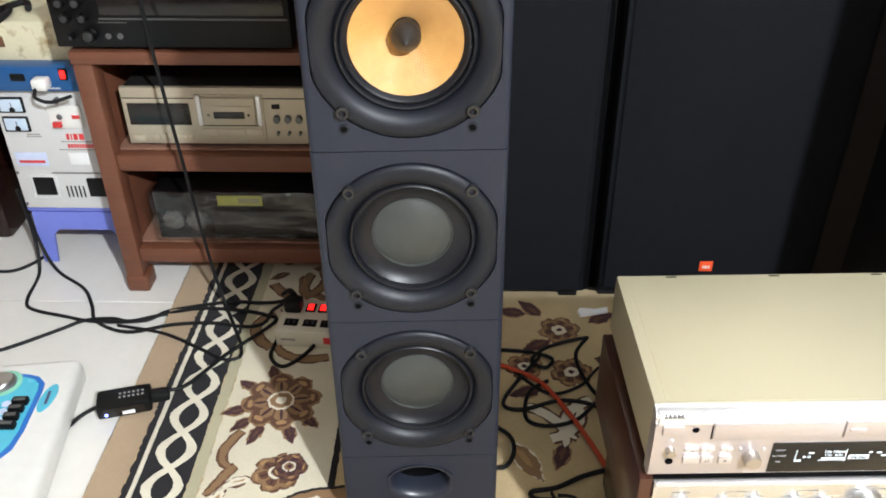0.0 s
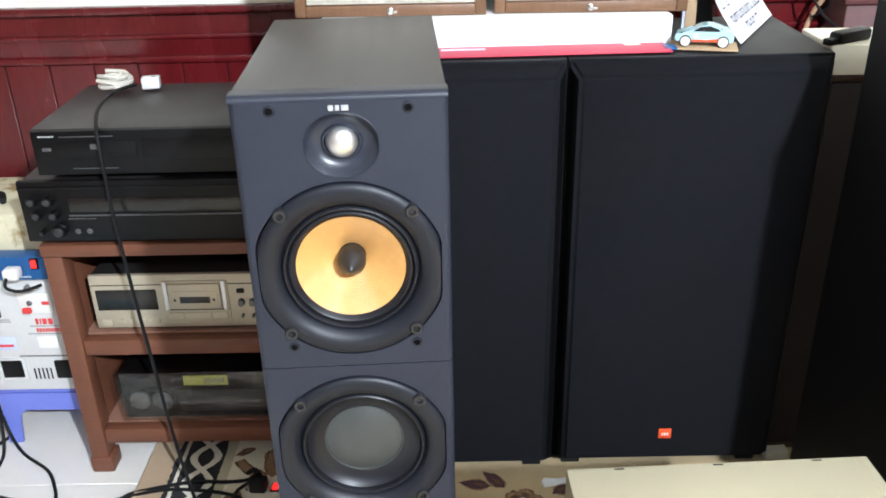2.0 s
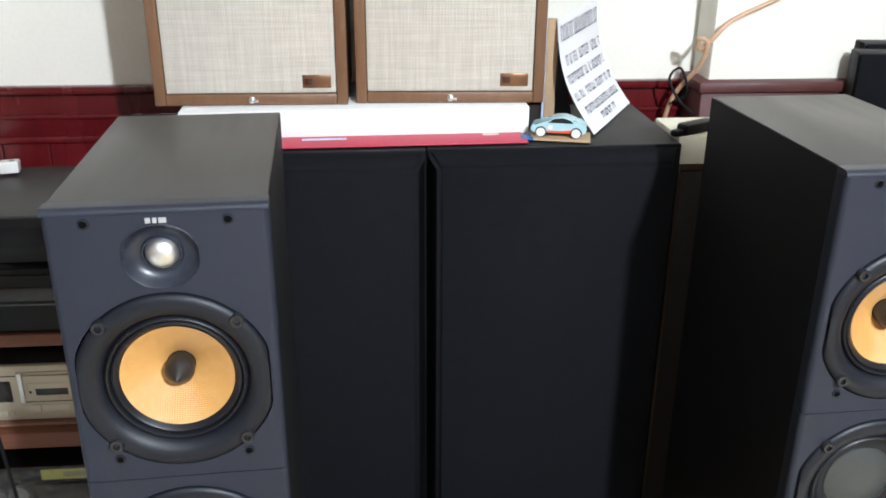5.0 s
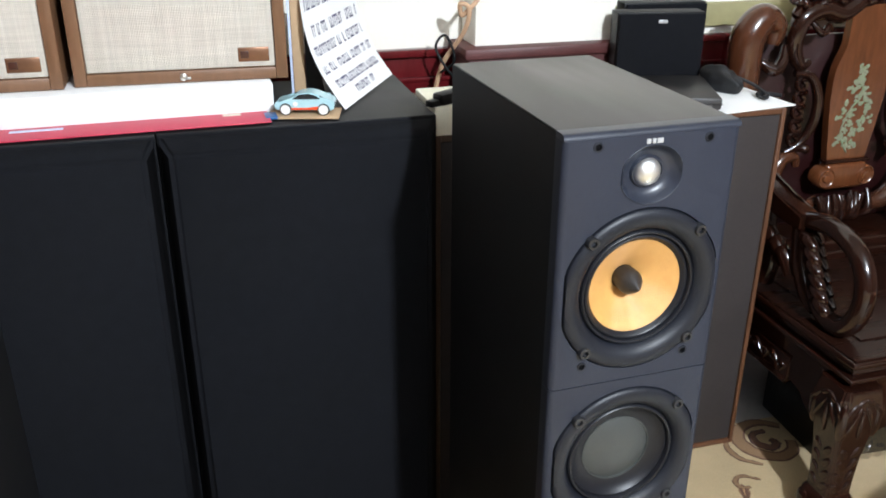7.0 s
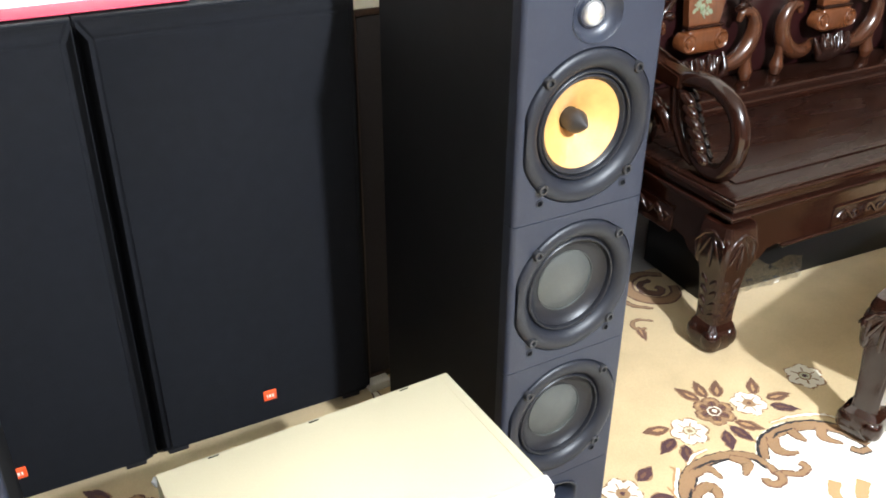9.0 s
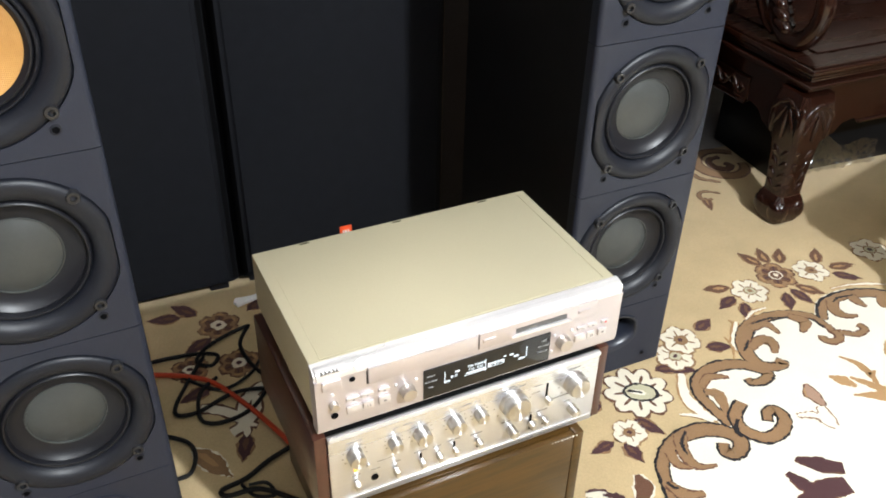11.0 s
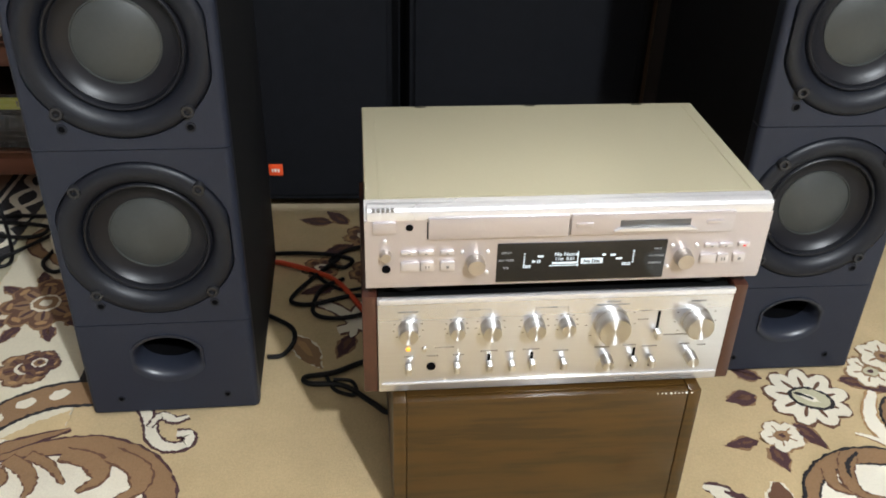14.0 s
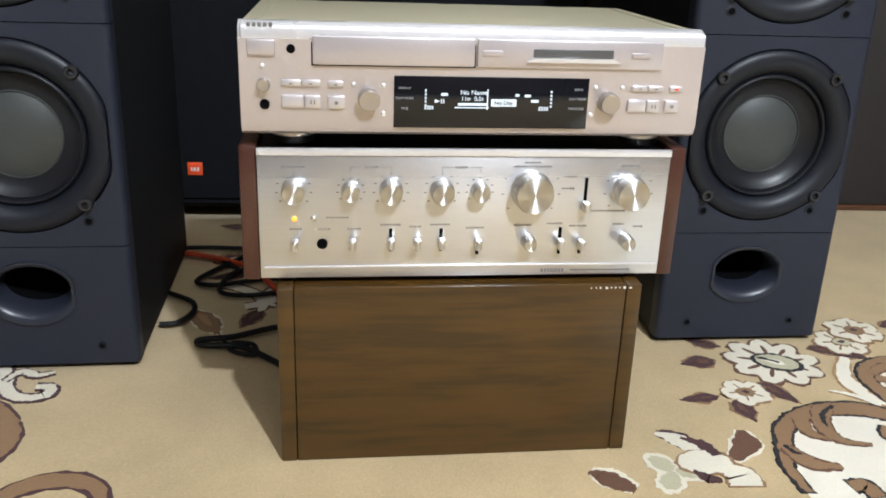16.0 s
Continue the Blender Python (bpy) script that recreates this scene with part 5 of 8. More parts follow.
ribbon([(1.030, 0.883), (1.050, 0.869), (1.033, 0.819)], 0.014, 0.024, 0.012, TAN, 8, None, 0.004, 0.0)
ribbon([(1.077, 0.836), (1.042, 0.811), (1.036, 0.778), (1.060, 0.748), (1.095, 0.751), (1.122, 0.772), (1.122, 0.797), (1.104, 0.797), (1.091, 0.780)], 0.02, 0.022, 0.014, TAN, 10, BLACK, 0.0035, 0.0)
ribbon([(1.041, 0.803), (1.023, 0.783), (1.021, 0.766)], 0.006, 0.01, 0.004, BLACK, 12, None, 0.004, 0.0)
ribbon([(1.020, 0.943), (0.992, 0.889), (0.994, 0.843), (1.010, 0.816)], 0.01, 0.024, 0.006, IVORY, 4, GOLD, 0.003, 0.0)
ribbon([(0.953, 0.854), (0.980, 0.840), (1.001, 0.818)], 0.002, 0.008, 0.01, IVORY, 4, TAN, 0.002, 0.0)
ribbon([(1.220, 1.030), (1.174, 0.976), (1.169, 0.926)], 0.006, 0.014, 0.004, IVORY, 4, GOLD, 0.003, 0.0)
ribbon([(1.074, 0.691), (1.103, 0.666), (1.137, 0.643)], 0.006, 0.034, 0.02, PLUM, 5, BROWN, 0.002, 0.0)
ribbon([(1.040, 0.671), (1.048, 0.642), (1.065, 0.618)], 0.008, 0.028, 0.012, PLUM, 5, BROWN, 0.002, 0.0)
ribbon([(1.015, 0.616), (1.072, 0.619), (1.118, 0.613)], 0.006, 0.04, 0.03, PLUM, 5, BROWN, 0.002, 0.0)
ribbon([(1.223, 0.830), (1.215, 0.801), (1.214, 0.772)], 0.004, 0.026, 0.006, ROSE, 5, BROWN, 0.003, 0.0)
ribbon([(1.149, 0.771), (1.178, 0.761), (1.190, 0.744)], 0.004, 0.014, 0.004, IVORY, 5, TAN, 0.003, 0.0)
ribbon([(1.207, 0.773), (1.195, 0.743), (1.196, 0.722)], 0.01, 0.03, 0.01, IVORY, 5, TAN, 0.003, 0.0)
ribbon([(0.875, 0.654), (0.892, 0.655), (0.894, 0.635)], 0.018, 0.02, 0.016, TAN, 5, BLACK, 0.003, 0.0)
ribbon([(1.215, 0.906), (1.224, 0.891), (1.197, 0.891), (1.176, 0.910), (1.177, 0.945), (1.200, 0.983), (1.239, 1.011), (1.294, 1.020), (1.345, 1.010), (1.381, 0.984), (1.386, 0.949)], 0.014, 0.03, 0.012, TAN, 6, BLACK, 0.0035, -0.4)
ribbon([(1.390, 0.953), (1.385, 0.929), (1.402, 0.921), (1.425, 0.906), (1.453, 0.913), (1.450, 0.930)], 0.012, 0.012, 0.012, TAN, 7, BROWN, 0.003, 0.0)
ribbon([(1.388, 0.932), (1.385, 0.911), (1.362, 0.906), (1.350, 0.918), (1.355, 0.929)], 0.012, 0.014, 0.012, TAN, 9, BROWN, 0.003, 0.0)
ribbon([(1.233, 1.003), (1.271, 1.003), (1.278, 0.966)], 0.018, 0.02, 0.002, TAN, 8, BROWN, 0.002, 0.0)
ribbon([(1.334, 1.006), (1.352, 0.977), (1.325, 0.953)], 0.014, 0.026, 0.004, TAN, 8, BROWN, 0.002, 0.0)
ribbon([(1.194, 0.952), (1.231, 0.965), (1.244, 0.948), (1.229, 0.922)], 0.014, 0.026, 0.008, TAN, 8, BROWN, 0.002, 0.0)
ribbon([(1.246, 1.012), (1.288, 1.014), (1.332, 1.000)], 0.003, 0.005, 0.002, BLACK, 9, None, 0.004, 0.0)
ribbon([(1.205, 0.972), (1.177, 0.951)], 0.004, 0.005, 0.003, BLACK, 9, None, 0.004, 0.0)
ribbon([(1.397, 0.969), (1.421, 0.998), (1.452, 1.013), (1.506, 1.015), (1.562, 0.999), (1.600, 0.966), (1.612, 0.932), (1.621, 0.903)], 0.014, 0.026, 0.022, TAN, 6, BLACK, 0.004, 0.6)
ribbon([(1.457, 1.010), (1.439, 0.984), (1.448, 0.962), (1.472, 0.952)], 0.024, 0.022, 0.003, TAN, 8, BROWN, 0.002, 0.0)
ribbon([(1.508, 1.010), (1.508, 0.986), (1.514, 0.969)], 0.022, 0.018, 0.003, TAN, 8, BROWN, 0.002, 0.0)
ribbon([(1.571, 0.984), (1.554, 0.960), (1.574, 0.928)], 0.022, 0.02, 0.003, TAN, 8, BROWN, 0.002, 0.0)
ribbon([(1.457, 1.007), (1.481, 1.015), (1.517, 1.010)], 0.003, 0.006, 0.002, BLACK, 9, None, 0.004, 0.0)
ribbon([(1.577, 0.913), (1.587, 0.896), (1.610, 0.893)], 0.012, 0.014, 0.014, TAN, 7, BLACK, 0.003, 0.0)
ribbon([(1.280, 0.831), (1.297, 0.811), (1.310, 0.789)], 0.003, 0.03, 0.006, GOLD, 4, None, 0.004, 0.0)
ribbon([(1.340, 0.867), (1.357, 0.842), (1.359, 0.809), (1.352, 0.780)], 0.003, 0.018, 0.008, GOLD, 4, None, 0.004, 0.0)
ribbon([(1.375, 0.810), (1.357, 0.803), (1.361, 0.817)], 0.004, 0.016, 0.002, GOLD, 5, None, 0.004, 0.0)
ribbon([(1.286, 0.773), (1.333, 0.752), (1.364, 0.728)], 0.003, 0.026, 0.01, GOLD, 4, None, 0.004, 0.0)
ribbon([(1.314, 0.814), (1.343, 0.774), (1.368, 0.720)], 0.004, 0.02, 0.02, GOLD, 5, None, 0.004, 0.0)
ribbon([(1.471, 0.861), (1.442, 0.835), (1.444, 0.805), (1.456, 0.783)], 0.026, 0.02, 0.008, GOLD, 4, None, 0.004, 0.0)
ribbon([(1.524, 0.835), (1.487, 0.810), (1.455, 0.775)], 0.03, 0.024, 0.01, GOLD, 4, None, 0.004, 0.0)
ribbon([(1.220, 0.825), (1.203, 0.800)], 0.002, 0.016, 0.012, GOLD, 4, BROWN, 0.002, 0.0)
ribbon([(1.210, 1.042), (1.211, 1.029), (1.187, 1.007)], 0.002, 0.006, 0.002, GOLD, 3, None, 0.004, 0.0)
ribbon([(1.168, 0.999), (1.162, 0.967), (1.142, 0.940)], 0.002, 0.007, 0.002, GOLD, 3, None, 0.004, 0.0)
ribbon([(1.241, 1.027), (1.273, 1.044), (1.309, 1.046)], 0.002, 0.007, 0.002, IVORY, 3, GOLD, 0.002, 0.0)
ribbon([(1.489, 1.047), (1.547, 1.040), (1.607, 1.017), (1.635, 0.982)], 0.002, 0.007, 0.002, IVORY, 3, GOLD, 0.002, 0.0)
ribbon([(1.010, 0.930), (1.002, 0.908), (0.992, 0.899)], 0.004, 0.01, 0.004, GOLD, 3, None, 0.004, 0.0)
ribbon([(0.702, 0.760), (0.723, 0.746), (0.739, 0.716)], 0.004, 0.026, 0.01, CREAM, 3, PLUM, 0.003, 0.8)
ribbon([(0.727, 0.749), (0.746, 0.738), (0.757, 0.714)], 0.003, 0.014, 0.012, PLUM, 6, None, 0.004, 0.0)
ribbon([(0.802, 0.764), (0.798, 0.737), (0.771, 0.706)], 0.008, 0.034, 0.01, BROWN, 4, CREAM, 0.003, 0.0)
for k in range(3):
    flat("petal_edge", ellipse(0.699 + 0.018 * math.cos(2.1 * k), 0.685 + 0.018 * math.sin(2.1 * k), 0.022, 0.016, 120 * k), CREAM, 3)
    flat("petal", ellipse(0.699 + 0.018 * math.cos(2.1 * k), 0.685 + 0.018 * math.sin(2.1 * k), 0.016, 0.011, 120 * k), SAGE, 4)
flat("petal_edge", ellipse(0.738, 0.702, 0.034, 0.024, 10), TAN, 5)
flat("petal", ellipse(0.738, 0.702, 0.030, 0.021, 10), CREAM, 6)
ribbon([(0.753, 0.691), (0.767, 0.678), (0.767, 0.658)], 0.02, 0.034, 0.034, CREAM, 4, TAN, 0.003, 0.0)
ribbon([(0.720, 0.687), (0.731, 0.673), (0.744, 0.669)], 0.003, 0.016, 0.004, PLUM, 6, None, 0.004, 0.0)
ribbon([(0.609, 0.688), (0.627, 0.674), (0.649, 0.655)], 0.004, 0.03, 0.01, BROWN, 4, CREAM, 0.004, 0.6)


# ---- wooden rack and what stands in it ----
def rack():
    root = thing("wooden_rack", (-0.4275, 1.540, 0), 0, "red-brown painted wooden rack with two shelves of hi-fi units", "rack")
    w, d = 0.2645, 0.42
    for sx in (-1, 1):
        for y0 in (0, d - 0.045):
            x0 = -w - 0.005 if sx < 0 else w - 0.033
            leg = bmesh.new()
            box(x0, x0 + 0.038, y0, y0 + 0.045, 0.0, 0.528, 0.004, leg)
            box(x0 - 0.003, x0 + 0.046, y0 - 0.004, y0 + 0.049, 0.0, 0.040, 0.006, leg)
            part("leg", leg, RACK, root)
        part("side_panel", box(-w + 0.012 if sx < 0 else w - 0.028, -w + 0.028 if sx < 0 else w - 0.012, 0.046, d - 0.046, 0.07, 0.528, 0.002), RACK, root)
    part("top", box(-w - 0.006, w + 0.006, -0.006, d + 0.004, 0.5285, 0.555, 0.005), RACK, root)
    for z0, z1 in ((0.074, 0.112), (0.298, 0.336)):
        part("shelf_rail", box(-w + 0.0335, w - 0.0335, 0.004, 0.034, z0, z1 - 0.002, 0.004), RACK, root)
        part("shelf", box(-w + 0.0285, w - 0.0285, 0.0345, d - 0.004, z1 - 0.020, z1, 0.002), DUST, root, "dusty shelf board")
    # back sheet added in black for the shade inside the rack
    part("back_panel", box(-w + 0.029, w - 0.029, d - 0.0035, d + 0.003, 0.07, 0.528), CABBLACK, root, "added dark back sheet for the rack's shade")
    return root


rack()


def black_amplifier():
    root = thing("black_receiver", (-0.492, 1.530, 0.555), -0.5, "dusty black receiver with round knobs on the rack top", "receiver")
    w, d, h = 0.218, 0.34, 0.133
    part("front_panel", box(-w, w, 0, 0.014, 0.010, h, 0.003), HIFIBLACK, root)
    part("lid", box(-w + 0.003, w - 0.003, 0.0145, d, 0.012, h - 0.003, 0.003), HIFITOP, root, "dusty black lid")
    part("display_window", box(-w + 0.092, w - 0.01, -0.0015, 0.004, h - 0.062, h - 0.034, 0.001), DECKDARK, root, "unlit smoked display strip")
    part("chrome_line", box(-w + 0.088, w - 0.004, -0.002, 0.002, h - 0.071, h - 0.0675, 0.0016), AMPGREY, root)
    part("upper_ledge", box(-w + 0.002, w - 0.002, -0.004, 0.004, h - 0.016, h - 0.010, 0.001), HIFIBLACK, root)
    for x, z, r in ((-w + 0.026, h - 0.038, 0.0095), (-w + 0.056, h - 0.038, 0.0095), (-w + 0.030, h - 0.066, 0.0090), (-w + 0.062, h - 0.066, 0.0090), (-w + 0.066, 0.034, 0.0130), (-w + 0.034, 0.032, 0.0050)):
        k = knob(root, x, z, r, 0.014, HIFIBLACK, False)
        part("knob_cap", lathe([(r * 0.7, 0.0142), (r * 0.6, 0.0152), (0, 0.0152)], Matrix.Translation((x, 0, z)), 20), KNOBDULL, k)
    for x in (-w + 0.100, -w + 0.122):
        part("jack", lathe([(0.0055, 0), (0.0055, 0.003), (0.0038, 0.003), (0.0034, 0.001), (0, 0.001)], Matrix.Translation((x, 0, 0.032)), 18), AMPGREY, root)
    for x in (-0.16, 0.16):
        for y in (0.04, 0.30):
            part("foot", box(x - 0.015, x + 0.015, y - 0.015, y + 0.015, 0.0, 0.0125, 0.002), RUBBER, root)
    dash = bmesh.new()
    for k in range(9):
        box(-w + 0.086 + k * 0.006, -w + 0.090 + k * 0.006, -0.0006, 0.001, 0.056, 0.0585, 0, dash)
    part("panel_print", dash, AMPGREY, root)
    return root


def cd_player():
    root = thing("black_disc_player", (-0.447, 1.537, 0.688), 0.5, "slim black disc player stacked on the receiver", "disc player")
    w, d, h = 0.216, 0.31, 0.095
    part("front_panel", box(-w, w, 0, 0.012, 0.010, h, 0.003), HIFIBLACK, root)
    part("lid", box(-w - 0.0015, w + 0.0015, 0.006, d, 0.012, h + 0.002, 0.003), HIFITOP, root, "dusty black lid")
    part("disc_tray", box(-w + 0.045, -w + 0.190, -0.002, 0.004, 0.044, 0.074, 0.001), HIFIBLACK, root)
    part("display_window", box(-w + 0.20, w - 0.02, -0.0012, 0.004, 0.040, 0.078, 0.001), HIFIBLACK, root)
    part("logo_square", box(-w + 0.106, -w + 0.120, -0.0028, -0.0015, 0.060, 0.070, 0.0003), AMPGREY, root)
    part("chrome_line", box(-w + 0.066, -w + 0.150, -0.001, 0.002, 0.022, 0.0238, 0.0004), AMPGREY, root)
    part("chrome_line", box(-w + 0.052, -w + 0.150, -0.001, 0.002, 0.083, 0.0848, 0.0004), AMPGREY, root)
    part("power_button", box(-w + 0.018, -w + 0.034, -0.003, 0.002, 0.058, 0.064, 0.0006), AMPGREY, root)
    dash = bmesh.new()
    for k in range(5):
        box(-w + 0.014 + k * 0.006, -w + 0.0185 + k * 0.006, -0.0006, 0.001, 0.083, 0.0865, 0, dash)
    part("badge", dash, SILVERINK, root)
    for x in (-0.16, 0.16):
        for y in (0.04, 0.27):
            part("foot", lathe([(0, 0), (0.016, 0), (0.016, 0.0125), (0, 0.0125)], Matrix.Translation((x, y, 0)) @ Matrix.Rotation(radians(-90), 4, "X"), 18), RUBBER, root)
    return root


black_amplifier()
cd_player()


def minidisc_deck():
    root = thing("champagne_deck", (-0.420, 1.574, 0.336), 0, "champagne coloured tape deck on the upper shelf of the rack", "tape deck")
    w, d, h = 0.215, 0.28, 0.108
    part("front_panel", box(-w, w, 0, 0.012, 0.008, h, 0.003), DECK, root)
    # lid coloured dark for the shade that the rack top throws on it
    part("lid", box(-w + 0.003, w - 0.003, 0.0125, d, 0.010, h - 0.002, 0.002), HIFITOP, root, "steel lid darkened for the rack's shade")
    part("display_window", box(-w + 0.010, -w + 0.133, -0.0015, 0.004, 0.043, 0.081, 0.001), DECKDARK, root, "dark display window")
    bay = part("cassette_bay", box(-w + 0.146, -w + 0.280, -0.0030, 0.004, 0.016, 0.097, 0.0015), DECK, root)
    part("bay_joint", box(-w + 0.150, -w + 0.276, -0.0034, -0.0028, 0.0425, 0.0440), DECKDARK, bay)
    door = part("cassette_door", box(-w + 0.160, -w + 0.265, -0.0085, -0.0030, 0.046, 0.093, 0.002), DECK, root)
    part("door_panel", box(-w + 0.166, -w + 0.259, -0.0092, -0.0080, 0.050, 0.080, 0.001), DECK, door)
    part("door_slot", box(-w + 0.182, -w + 0.243, -0.0100, -0.0088, 0.058, 0.070, 0.0006), DECKDARK, door)
    for x in (0.172, 0.251):
        part("door_screw", box(-w + x - 0.002, -w + x + 0.002, -0.0098, -0.0088, 0.062, 0.066, 0.0003), DECKDARK, door)
    for x in (0.150, 0.268):
        part("door_post", box(-w + x, -w + x + 0.008, -0.0075, -0.0030, 0.044, 0.097, 0.001), CHAMPTRIM, root)
    for x0, x1 in ((0.152, 0.184), (0.186, 0.240), (0.242, 0.274)):
        part("button", box(-w + x0, -w + x1, -0.0048, -0.002, 0.024, 0.038, 0.0016), DECK, root)
    for k in range(6):
        part("button", box(-w + 0.050 + k * 0.014, -w + 0.0620 + k * 0.014, -0.002, 0.002, 0.018, 0.026, 0.0006), DECK, root)
    part("power_button", box(-w + 0.011, -w + 0.034, -0.0035, 0.002, 0.012, 0.026, 0.0016), DECK, root)
    part("panel_line", box(-w + 0.002, w - 0.002, -0.0006, 0.002, 0.089, 0.0905), DECKDARK, root)
    for x, z in ((0.304, 0.055), (0.326, 0.055), (0.348, 0.055), (0.304, 0.030), (0.326, 0.030), (0.348, 0.030), (0.380, 0.055), (0.400, 0.030)):
        knob(root, -w + x, z, 0.0066 if z > 0.05 else 0.0030, 0.009, AMPGREY, False)
    part("mode_button", box(-w + 0.296, -w + 0.312, -0.003, 0.002, 0.072, 0.080, 0.0016), HIFIBLACK, root)
    for x in (-0.17, 0.17):
        for y in (0.03, 0.24):
            part("foot", box(x - 0.014, x + 0.014, y - 0.014, y + 0.014, 0.0, 0.0105, 0.002), RUBBER, root)
    root.scale = (1.0, 1.0, 1.22)


minidisc_deck()


def wrapped_unit():
    root = thing("wrapped_hifi_unit", (-0.405, 1.572, 0.112), 0, "black hi-fi unit wrapped in crumpled clear film on the lower shelf", "wrapped unit")
    part("unit", box(-0.212, 0.212, 0.006, 0.28, 0.004, 0.118, 0.004), HIFIBLACK, root, "black unit under the film")
    part("unit_panel", box(-0.09, 0.20, 0.0045, 0.0062, 0.020, 0.075, 0.001), KNOBDULL, root)
    own = box(-0.222, 0.222, -0.002, 0.288, 0.0, 0.124, 0.012, steps=3)
    bmesh.ops.subdivide_edges(own, edges=[e for e in own.edges if e.calc_length() > 0.05], cuts=44, use_grid_fill=True)
    for v in own.verts:
        p = Vector((v.co.x * 13, v.co.y * 20, v.co.z * 22))
        f = 0.008 * (0.45 - abs(noise.noise(p + Vector((3, 1, 2))))) + 0.004 * (0.4 - abs(noise.noise(p * 2.7)))
        v.co += Vector((0, -f - 0.003 if v.co.y < 0.1 else 0, f if v.co.z > 0.06 else 0))
        v.co.z = max(v.co.z, 0.0)
    part("film", own, FILM, root, "crumpled shiny clear film", smooth=30)
    for x in (-0.175, -0.125):
        part("covered_knob", lathe([(0.022, -0.003), (0.022, 0.006), (0.016, 0.010), (0, 0.011)], Matrix.Translation((x, 0.006, 0.052)), 24), material("grey_knob_under_film", (0.085, 0.082, 0.075), 0.35, vary=0.3), root)
    part("label_sticker", box(-0.075, 0.020, 0.0040, 0.0058, 0.088, 0.112, 0.0004), YELLOWLABEL, root, "yellow-green paper label")
    bars = bmesh.new()
    for k in range(9):
        box(-0.030 + k * 0.005, -0.0275 + k * 0.005, 0.0032, 0.0041, 0.094, 0.106, 0, bars)
    part("label_print", bars, INK, root)


wrapped_unit()


# ---- mains corner ----
def stool():
    root = thing("plastic_stool", (-0.818, 1.648, 0), 0, "low periwinkle blue plastic stool under the mains stabiliser", "stool")
    w, d, h = 0.120, 0.24, 0.150
    part("seat", box(-w, w, 0, d, h - 0.014, h, 0.006), BLUEPLASTIC, root)
    for y0 in (0.0, d - 0.008):
        own = bmesh.new()
        arch = [(-w + 0.004, 0.0), (-w + 0.036, 0.0), (-w + 0.046, 0.075), (-w + 0.062, 0.090), (w - 0.062, 0.090), (w - 0.046, 0.075), (w - 0.036, 0.0), (w - 0.004, 0.0), (w - 0.010, h - 0.0145), (-w + 0.010, h - 0.0145)]
        slab(arch, -0.008, 0.0, own, m=Matrix.Translation((0, y0, 0)) @ UPRIGHT)
        part("leg_panel", own, BLUEPLASTIC, root)
    for sx in (-1, 1):
        part("side_panel", box(sx * (w - 0.010) - 0.004, sx * (w - 0.010) + 0.004, 0.0085, d - 0.009, 0.085, h - 0.0145, 0.002), BLUEPLASTIC, root)


stool()


